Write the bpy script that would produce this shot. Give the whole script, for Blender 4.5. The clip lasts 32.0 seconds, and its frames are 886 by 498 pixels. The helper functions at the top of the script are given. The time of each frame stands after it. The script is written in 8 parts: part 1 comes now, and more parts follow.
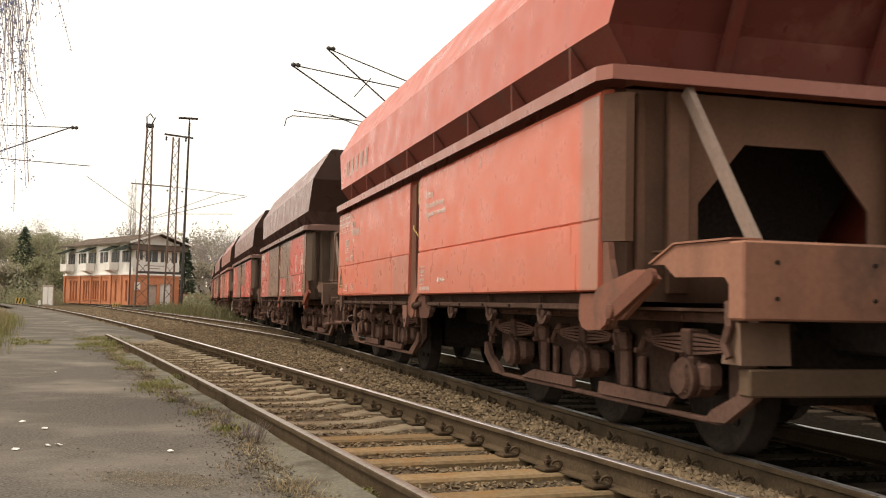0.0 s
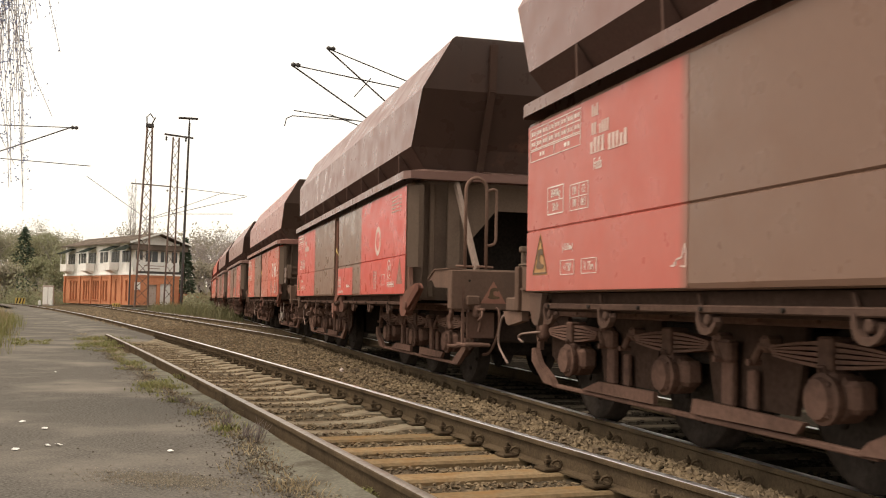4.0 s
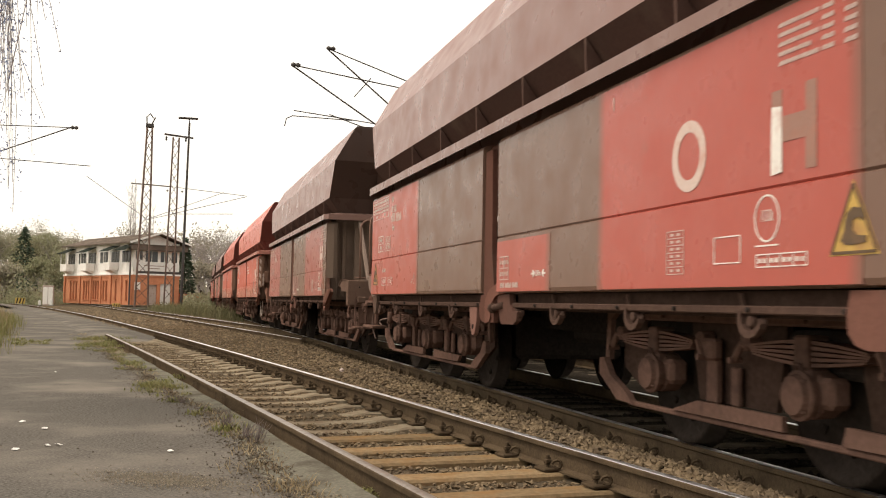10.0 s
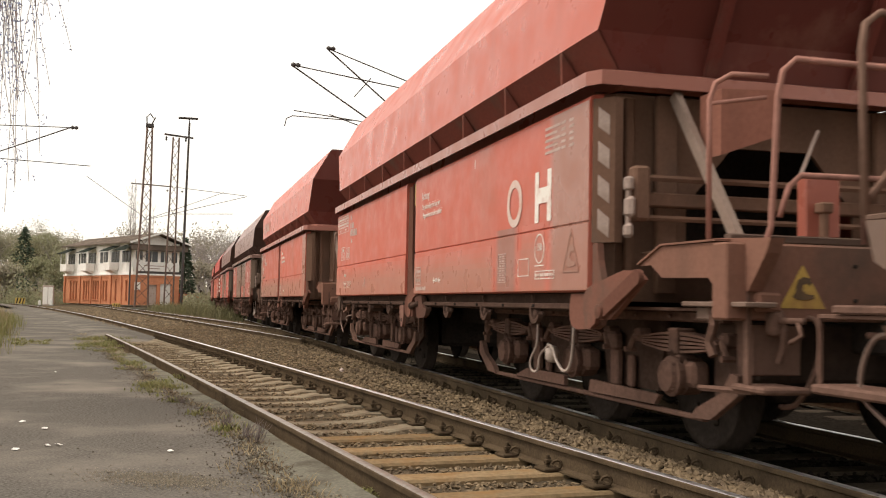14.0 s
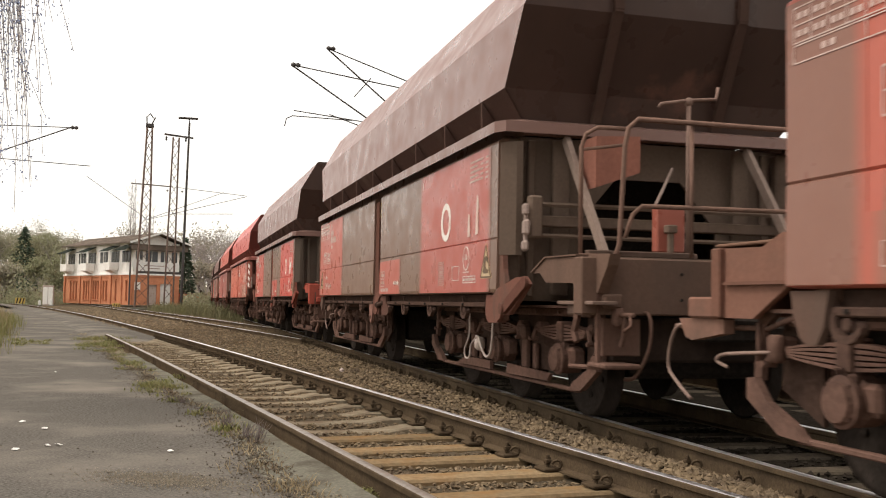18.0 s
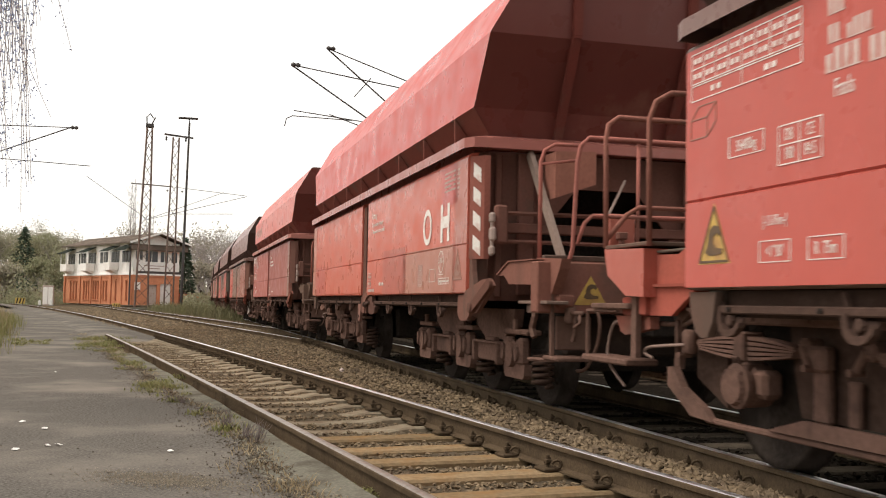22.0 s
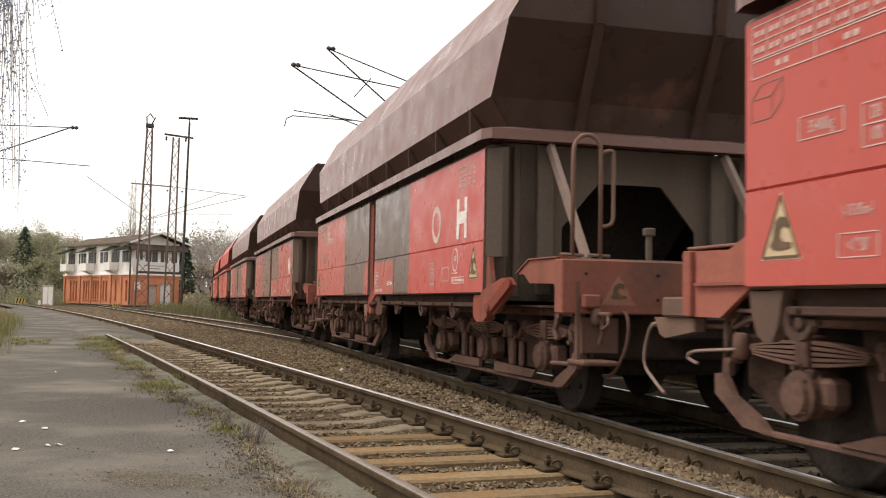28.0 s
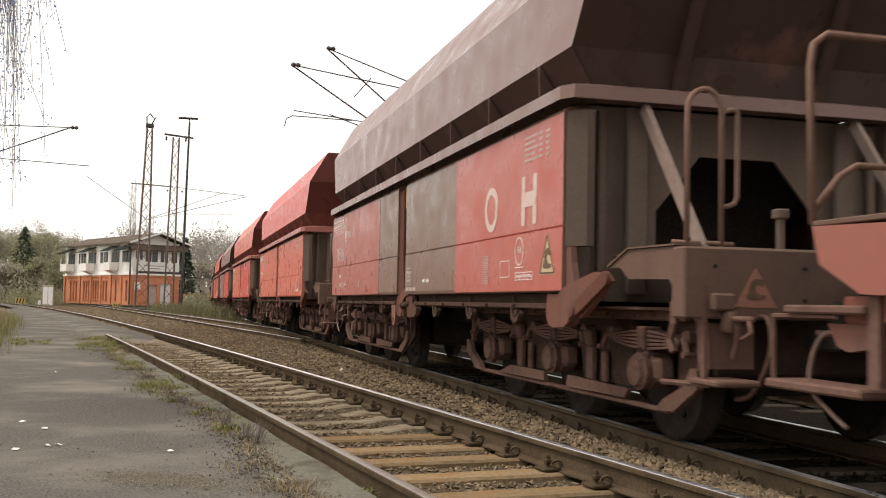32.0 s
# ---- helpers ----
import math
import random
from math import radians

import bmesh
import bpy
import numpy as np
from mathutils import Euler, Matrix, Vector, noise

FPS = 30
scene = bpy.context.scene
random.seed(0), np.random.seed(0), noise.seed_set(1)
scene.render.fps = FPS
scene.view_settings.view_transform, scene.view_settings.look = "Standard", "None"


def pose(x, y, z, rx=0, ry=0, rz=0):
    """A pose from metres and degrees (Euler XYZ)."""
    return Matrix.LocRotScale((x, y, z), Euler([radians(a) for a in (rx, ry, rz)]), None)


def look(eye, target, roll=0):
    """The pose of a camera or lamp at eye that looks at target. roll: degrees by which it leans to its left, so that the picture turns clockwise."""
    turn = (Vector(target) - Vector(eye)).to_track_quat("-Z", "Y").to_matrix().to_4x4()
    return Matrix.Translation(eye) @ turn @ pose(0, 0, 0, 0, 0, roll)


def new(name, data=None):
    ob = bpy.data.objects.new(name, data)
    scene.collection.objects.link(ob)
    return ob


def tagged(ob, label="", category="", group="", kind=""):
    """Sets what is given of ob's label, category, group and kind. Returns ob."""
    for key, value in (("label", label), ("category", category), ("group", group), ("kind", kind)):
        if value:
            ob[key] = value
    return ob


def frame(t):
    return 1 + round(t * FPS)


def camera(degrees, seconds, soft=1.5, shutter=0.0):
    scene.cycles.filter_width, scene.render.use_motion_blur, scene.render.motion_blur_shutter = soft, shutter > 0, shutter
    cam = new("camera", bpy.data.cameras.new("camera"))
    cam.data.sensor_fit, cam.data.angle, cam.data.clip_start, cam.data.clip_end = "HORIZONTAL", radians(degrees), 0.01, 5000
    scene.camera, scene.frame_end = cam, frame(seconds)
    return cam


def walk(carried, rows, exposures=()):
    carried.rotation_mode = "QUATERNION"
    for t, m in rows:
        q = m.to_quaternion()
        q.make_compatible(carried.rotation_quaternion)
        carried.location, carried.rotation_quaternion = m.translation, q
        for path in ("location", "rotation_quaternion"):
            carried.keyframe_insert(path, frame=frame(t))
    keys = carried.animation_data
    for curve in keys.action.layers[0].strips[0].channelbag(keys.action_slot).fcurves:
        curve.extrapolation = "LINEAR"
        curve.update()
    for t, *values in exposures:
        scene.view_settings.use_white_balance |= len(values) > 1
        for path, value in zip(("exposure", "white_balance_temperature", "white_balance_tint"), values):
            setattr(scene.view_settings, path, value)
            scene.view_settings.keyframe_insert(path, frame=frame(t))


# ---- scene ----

# ---------------------------------------------------------------- camera
cam = camera(47.07, 32.0, soft=1.05, shutter=0.15)
EYE = Vector((0.0, 0.0, 0.953))
YAW, PITCH, ROLL = radians(15.117), radians(3.104), 1.176
AIM = EYE + Vector((math.sin(YAW) * math.cos(PITCH), math.cos(YAW) * math.cos(PITCH), math.sin(PITCH))) * 20
walk(cam, [(0.0, look(EYE, AIM, ROLL)), (32.0, look(EYE, AIM, ROLL))], exposures=((0.0, 0.06, 6950, 10), (8.0, 0.06, 6900, 10), (14.0, 0.06, 6700, 10), (20.0, 0.06, 6450, 10), (32.0, 0.06, 6350, 10)))

# ---------------------------------------------------------------- world, sun, exposure
SUN_ELEVATION, SUN_AZIMUTH = 57.0, 285.0      # degrees; azimuth clockwise from +y
world = bpy.data.worlds.new("overcast_sky")
scene.world = world
world.use_nodes = True
wn, wl = world.node_tree.nodes, world.node_tree.links
wn.clear()
sky = wn.new("ShaderNodeTexSky")
sky.sky_type, sky.sun_disc = "NISHITA", False
sky.sun_elevation, sky.sun_rotation = radians(SUN_ELEVATION), radians(SUN_AZIMUTH)
sky.dust_density, sky.air_density = 4.0, 1.0
pale = wn.new("ShaderNodeHueSaturation")
pale.inputs["Saturation"].default_value = 0.22
veil = wn.new("ShaderNodeMix")
veil.data_type = "RGBA"
veil.inputs["Factor"].default_value = 0.55
veil.inputs["B"].default_value = (9.9, 9.35, 8.5, 1)
back = wn.new("ShaderNodeBackground")
back.inputs["Strength"].default_value = 0.175
out = wn.new("ShaderNodeOutputWorld")
wl.new(sky.outputs[0], pale.inputs["Color"])
wl.new(pale.outputs[0], veil.inputs["A"])
wl.new(veil.outputs["Result"], back.inputs["Color"])
wl.new(back.outputs[0], out.inputs["Surface"])

sun_data = bpy.data.lights.new("sun", "SUN")
sun_data.energy, sun_data.angle, sun_data.color = 1.7, radians(20), (1.0, 0.89, 0.77)
sun = new("sun", sun_data)
sa, se = radians(SUN_AZIMUTH), radians(SUN_ELEVATION)
SUN_FROM = Vector((math.sin(sa) * math.cos(se), math.cos(sa) * math.cos(se), math.sin(se)))
sun.matrix_basis = look(SUN_FROM * 60, (0, 0, 0))

# ---------------------------------------------------------------- materials


def material(name, color, rough=0.7, metal=0.0, grain=40.0, spread=0.25, patch=1.3, patch_color=None, patch_amount=0.0,
             bump=0.15, streak=0.0, streak_color=(0.05, 0.04, 0.035), by_object=False, island=False, obj_random=0.0):
    """A surface with fine grain, broad patches, optional vertical streaks and relief."""
    m = bpy.data.materials.new(name)
    m.use_nodes = True
    n, l = m.node_tree.nodes, m.node_tree.links
    bsdf = n["Principled BSDF"]
    bsdf.inputs["Roughness"].default_value, bsdf.inputs["Metallic"].default_value = rough, metal
    if rough > 0.78:
        bsdf.inputs["Specular IOR Level"].default_value = 0.0
    co = n.new("ShaderNodeTexCoord")

    def mix(a, b, f, mode="MIX"):
        x = n.new("ShaderNodeMix")
        x.data_type, x.blend_type = "RGBA", mode
        for key, v in (("A", a), ("B", b), ("Factor", f)):
            if isinstance(v, bpy.types.NodeSocket):
                l.new(v, x.inputs[key])
            else:
                x.inputs[key].default_value = (*v, 1) if isinstance(v, tuple) else v
        return x.outputs["Result"]

    def noise_tex(scale, detail=4.0, stretch=None):
        x = n.new("ShaderNodeTexNoise")
        x.inputs["Roughness"].default_value = 0.62 if detail > 8 else 0.5
        x.inputs["Scale"].default_value, x.inputs["Detail"].default_value = scale, detail
        src = co.outputs["Object"]
        if stretch:
            mp = n.new("ShaderNodeMapping")
            mp.inputs["Scale"].default_value = stretch
            l.new(src, mp.inputs["Vector"])
            src = mp.outputs[0]
        l.new(src, x.inputs["Vector"])
        return x.outputs["Fac"]

    def ramp(v, a, b, lo=0.0, hi=1.0):
        x = n.new("ShaderNodeMapRange")
        for i, value in enumerate((a, b, lo, hi)):
            x.inputs[i + 1].default_value = value
        l.new(v, x.inputs[0])
        return x.outputs[0]

    base = color
    info = None
    if by_object or obj_random:
        info = n.new("ShaderNodeObjectInfo")
        if by_object:
            base = info.outputs["Color"]
    fine = noise_tex(grain, 5.0)
    tone = ramp(fine, 0.25, 0.75, 1 - spread, 1 + spread)
    gray = n.new("ShaderNodeCombineColor")
    for i in range(3):
        l.new(tone, gray.inputs[i])
    c = mix(base, gray.outputs[0], 1.0, "MULTIPLY")
    if obj_random or island:
        src = info.outputs["Random"] if obj_random else n.new("ShaderNodeNewGeometry").outputs["Random Per Island"]
        amount = obj_random or 0.3
        t2 = ramp(src, 0, 1, 1 - amount, 1 + amount)
        g2 = n.new("ShaderNodeCombineColor")
        for i in range(3):
            l.new(t2, g2.inputs[i])
        c = mix(c, g2.outputs[0], 1.0, "MULTIPLY")
    if patch_color:
        broad = ramp(noise_tex(patch, 10.0), 0.62 - 0.3 * patch_amount, 0.78 - 0.2 * patch_amount)
        c = mix(c, patch_color, broad)
    if streak:
        run = ramp(noise_tex(1.0, 5.0, (3.5, 3.5, 0.28)), 0.46, 0.72, 0.0, streak)
        c = mix(c, streak_color, run)
    l.new(c, bsdf.inputs["Base Color"])
    r2 = ramp(noise_tex(grain * 0.3, 3.0), 0.3, 0.7, max(0.05, rough - 0.12), min(1.0, rough + 0.12))
    l.new(r2, bsdf.inputs["Roughness"])
    if bump:
        b = n.new("ShaderNodeBump")
        b.inputs["Strength"].default_value, b.inputs["Distance"].default_value = bump, 0.02
        l.new(fine, b.inputs["Height"])
        l.new(b.outputs[0], bsdf.inputs["Normal"])
    return m


RED, ORANGE, DEEP = (0.49, 0.072, 0.055), (0.50, 0.118, 0.077), (0.26, 0.055, 0.045)
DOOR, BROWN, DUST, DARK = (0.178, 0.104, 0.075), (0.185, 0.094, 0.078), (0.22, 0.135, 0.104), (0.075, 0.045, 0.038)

paint = material("wagon_paint", RED, 0.34, 0.0, 14, 0.03, 0.6, (0.24, 0.115, 0.085), 0.02, 0.02, 0.06, (0.20, 0.105, 0.08), by_object=True)
hopper_paint = material("hopper_paint", RED, 0.34, 0.0, 9, 0.03, 0.5, None, 0.0, 0.012, 0.12, (0.17, 0.095, 0.08), by_object=True)
dusty_paint = material("dusty_wagon_paint", RED, 0.5, 0.0, 14, 0.03, 0.3, (0.36, 0.14, 0.098), 0.22, 0.02, 0.16, (0.33, 0.14, 0.10), by_object=True)
for coat, gloss in ((paint, 0.24), (dusty_paint, 0.35), (hopper_paint, 0.28)):
    for node in coat.node_tree.nodes:
        if node.type == "BSDF_PRINCIPLED":
            node.inputs["Specular IOR Level"].default_value = gloss
            # a film of dust, brighter where the door is seen at a slant
            node.inputs["Sheen Weight"].default_value, node.inputs["Sheen Roughness"].default_value = 0.55, 0.35
            coat.node_tree.links.new(node.inputs["Base Color"].links[0].from_socket, node.inputs["Sheen Tint"])
frame_paint = material("sooty_frame_paint", BROWN, 0.82, 0.0, 30, 0.1, 1.2, (0.12, 0.082, 0.065), 0.28, 0.12, 0.28, (0.075, 0.054, 0.044), by_object=True)
# darker than the other running gear: shade of the recesses painted in
web_iron = material("shaded_frame_iron", (0.062, 0.039, 0.03), 0.85, 0.0, 26, 0.25, 3.0, (0.05, 0.03, 0.023), 0.4, 0.3)
running_gear = material("brake_dust_iron", (0.142, 0.084, 0.065), 0.85, 0.0, 26, 0.2, 3.0, (0.08, 0.05, 0.04), 0.35, 0.3)
hook_iron = material("grimy_hook_iron", (0.09, 0.056, 0.044), 0.85, 0.0, 26, 0.2, 3.0, (0.07, 0.045, 0.036), 0.35, 0.3)
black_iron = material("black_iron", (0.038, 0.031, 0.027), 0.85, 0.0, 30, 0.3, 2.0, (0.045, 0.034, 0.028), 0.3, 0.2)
wheel_iron = material("wheel_steel", (0.04, 0.032, 0.027), 0.82, 0.0, 30, 0.25, 3.0, (0.022, 0.017, 0.014), 0.4, 0.15)
faded_paint = material("faded_lettering", (0.56, 0.42, 0.37), 0.65, 0, 60, 0.12, 9.0, (0.45, 0.25, 0.2), 0.3, 0.0)
white_paint = material("white_lettering", (0.75, 0.70, 0.64), 0.6, 0, 60, 0.12, 9.0, (0.55, 0.35, 0.3), 0.35, 0.0, by_object=False)
yellow_paint = material("yellow_paint", (0.47, 0.325, 0.075), 0.55, 0, 50, 0.15, 6.0, (0.2, 0.13, 0.05), 0.3, 0.1)
sign_yellow = material("weathered_sign_yellow", (0.52, 0.33, 0.075), 0.6, 0, 40, 0.15, 5.0, (0.30, 0.14, 0.06), 0.45, 0.05)
sign_pale = material("pale_weathered_sign", (0.54, 0.40, 0.23), 0.65, 0, 40, 0.12, 5.0, (0.45, 0.32, 0.22), 0.4, 0.05)
sign_dull = material("grimy_sign_yellow", (0.43, 0.225, 0.075), 0.65, 0, 40, 0.15, 5.0, (0.30, 0.14, 0.07), 0.45, 0.05)
sign_ink = material("worn_sign_black", (0.10, 0.058, 0.028), 0.7, 0, 40, 0.2, 6.0, (0.17, 0.095, 0.045), 0.35, 0.05)
ghost_paint = material("rubbed_off_lettering", (0.30, 0.155, 0.115), 0.65, 0, 60, 0.12, 9.0, (0.36, 0.16, 0.115), 0.4, 0.0)
chalk_paint = material("rubbed_chalk", (0.42, 0.27, 0.225), 0.8, 0, 60, 0.2, 7.0, (0.30, 0.15, 0.12), 0.55, 0.0)
cream_paint = material("chalky_lettering", (0.60, 0.46, 0.40), 0.65, 0, 60, 0.12, 9.0, (0.55, 0.30, 0.23), 0.35, 0.0)
faded_sign = material("faded_sign", (0.31, 0.14, 0.095), 0.7, 0, 40, 0.15, 5.0, (0.27, 0.11, 0.08), 0.45, 0.05)
pale_plate = material("pale_grimy_plate", (0.45, 0.36, 0.31), 0.6, 0, 40, 0.12, 4.0, (0.28, 0.2, 0.16), 0.4, 0.05)
dull_plate = material("dull_grimy_plate", (0.30, 0.22, 0.185), 0.7, 0, 40, 0.15, 4.0, (0.2, 0.14, 0.11), 0.4, 0.1)
rail_side = material("rusty_rail", (0.092, 0.066, 0.042), 0.8, 0.0, 60, 0.25, 2.0, (0.05, 0.036, 0.024), 0.5, 0.25)
rail_top = material("polished_rail_head", (0.74, 0.71, 0.71), 0.38, 1.0, 80, 0.06, 3.0, None, 0, 0.02)
sleeper_mat = material("weathered_sleeper", (0.265, 0.22, 0.155), 0.9, 0, 35, 0.22, 2.2, (0.17, 0.125, 0.085), 0.5, 0.35, obj_random=0.14)
wood_mat = material("rust_stained_wood", (0.225, 0.160, 0.092), 0.9, 0, 30, 0.25, 3.2, (0.24, 0.135, 0.060), 0.35, 0.35, obj_random=0.2)
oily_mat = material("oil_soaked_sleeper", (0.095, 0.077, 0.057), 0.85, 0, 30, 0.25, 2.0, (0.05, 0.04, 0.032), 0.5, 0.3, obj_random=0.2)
# near-black ballast: the shade under and behind the train is in its colour
shaded_bed = material("shaded_ballast", (0.028, 0.023, 0.018), 0.95, 0, 26, 0.5, 0.8, (0.018, 0.015, 0.011), 0.4, 1.0)
ballast_mat = material("ballast_stone", (0.205, 0.152, 0.096), 0.9, 0, 18, 0.3, 3.0, (0.12, 0.09, 0.065), 0.55, 0.6, island=True)
# stones darkened likewise for the train's shade
shaded_stone = material("shaded_ballast_stone", (0.04, 0.033, 0.026), 0.9, 0, 18, 0.3, 3.0, (0.02, 0.016, 0.013), 0.5, 0.6, island=True)
ballast_bed = material("ballast_bed", (0.105, 0.082, 0.056), 0.95, 0, 28, 0.5, 0.7, (0.075, 0.058, 0.041), 0.5, 1.0)
asphalt = material("worn_asphalt", (0.120, 0.109, 0.095), 0.93, 0, 55, 0.55, 0.55, (0.205, 0.18, 0.152), 0.5, 0.55)
earth = material("dry_earth", (0.16, 0.13, 0.085), 0.95, 0, 9, 0.35, 0.35, (0.10, 0.115, 0.04), 0.6, 0.5)
concrete = material("weathered_concrete", (0.155, 0.145, 0.115), 0.9, 0, 45, 0.3, 2.2, (0.075, 0.064, 0.05), 0.55, 0.35)
brick_red = material("red_brick", (0.55, 0.235, 0.13), 0.85, 0, 8, 0.2, 0.8, (0.44, 0.18, 0.10), 0.45, 0.2)
render_white = material("grimy_white_render", (0.84, 0.80, 0.75), 0.85, 0, 6, 0.08, 0.6, (0.66, 0.60, 0.54), 0.35, 0.1, 0.15, (0.45, 0.40, 0.35))
awning_green = material("dark_green_awning", (0.028, 0.034, 0.028), 0.85, 0, 7, 0.2, 0.8, (0.045, 0.045, 0.038), 0.4, 0.1)
# a darker brick tone for the blind windows
brick_dark = material("darker_brick_infill", (0.36, 0.14, 0.085), 0.85, 0, 8, 0.2, 0.8, (0.24, 0.10, 0.065), 0.45, 0.2)
roof_mat = material("grey_brown_roofing", (0.105, 0.085, 0.07), 0.85, 0, 7, 0.2, 0.8, (0.2, 0.16, 0.13), 0.5, 0.3)
steel_grey = material("galvanised_steel", (0.19, 0.165, 0.15), 0.6, 0.5, 20, 0.2, 2.0, (0.12, 0.08, 0.06), 0.4, 0.1)
rusty_steel = material("rusty_mast_steel", (0.15, 0.095, 0.072), 0.75, 0.2, 20, 0.2, 2.0, (0.10, 0.06, 0.045), 0.4, 0.1)
dark_steel = material("dark_steel", (0.055, 0.048, 0.045), 0.65, 0.3, 20, 0.2, 2.0, (0.09, 0.055, 0.04), 0.3, 0.1)
bark = material("rough_bark", (0.12, 0.09, 0.065), 0.95, 0, 12, 0.3, 3.0, (0.07, 0.055, 0.04), 0.5, 0.5)
leaf_green = material("spring_leaf", (0.265, 0.265, 0.155), 0.7, 0, 20, 0.3, 0.25, (0.29, 0.24, 0.16), 0.5, 0.0, island=True)
leaf_olive = material("budding_twigs", (0.37, 0.335, 0.26), 0.8, 0, 20, 0.3, 0.25, (0.31, 0.29, 0.20), 0.5, 0.0, island=True)
leaf_dark = material("conifer_needle", (0.10, 0.125, 0.085), 0.8, 0, 20, 0.3, 0.5, (0.03, 0.045, 0.025), 0.5, 0.0, island=True)
twig_grey = material("bare_twig", (0.16, 0.13, 0.12), 0.9, 0, 20, 0.3, 0.5, (0.1, 0.08, 0.075), 0.4, 0.0)
pale_twig = material("pale_twig", (0.40, 0.355, 0.33), 0.9, 0, 20, 0.3, 0.5, (0.18, 0.15, 0.13), 0.4, 0.0)
bud_grey = material("birch_bud", (0.32, 0.37, 0.54), 0.8, 0, 20, 0.3, 0.5, (0.26, 0.30, 0.42), 0.4, 0.0, island=True)
grit_mat = material("dull_grit", (0.125, 0.105, 0.082), 0.92, 0, 30, 0.3, 3.0, (0.085, 0.07, 0.055), 0.5, 0.4, island=True)
sand_mat = material("pale_sand", (0.24, 0.205, 0.155), 0.95, 0, 30, 0.25, 3.0, (0.17, 0.145, 0.11), 0.5, 0.3, island=True)
dead_stalk = material("dead_brown_stalk", (0.125, 0.092, 0.06), 0.9, 0, 30, 0.3, 2.0, (0.07, 0.052, 0.038), 0.45, 0.0, island=True)
grass_green = material("weed_green", (0.17, 0.165, 0.055), 0.75, 0, 30, 0.3, 1.5, (0.22, 0.18, 0.08), 0.4, 0.0, island=True)
scrub_brown = material("brown_scrub", (0.17, 0.155, 0.09), 0.85, 0, 20, 0.3, 0.6, (0.21, 0.20, 0.09), 0.5, 0.0, island=True)
straw = material("dry_straw", (0.33, 0.26, 0.16), 0.85, 0, 30, 0.3, 1.5, (0.2, 0.15, 0.09), 0.4, 0.0, island=True)


def let_light_through(m, amount):
    """Thin leaves: part of the light passes through them."""
    n, l = m.node_tree.nodes, m.node_tree.links
    bsdf = n["Principled BSDF"]
    thin, both = n.new("ShaderNodeBsdfTranslucent"), n.new("ShaderNodeMixShader")
    l.new(bsdf.inputs["Base Color"].links[0].from_socket, thin.inputs["Color"])
    both.inputs[0].default_value = amount
    l.new(bsdf.outputs[0], both.inputs[1])
    l.new(thin.outputs[0], both.inputs[2])
    l.new(both.outputs[0], n["Material Output"].inputs["Surface"])


for thin_leaf in (leaf_green, leaf_olive, grass_green, straw, bud_grey):
    let_light_through(thin_leaf, 0.42)
litter_white = material("litter_white", (0.7, 0.68, 0.64), 0.8, 0, 30, 0.1, 3.0, None, 0, 0.1)
glass_dark = material("window_glass", (0.035, 0.035, 0.038), 0.12, 0.0, 10, 0.1, 1.0, None, 0, 0.0)

# ---------------------------------------------------------------- mesh building


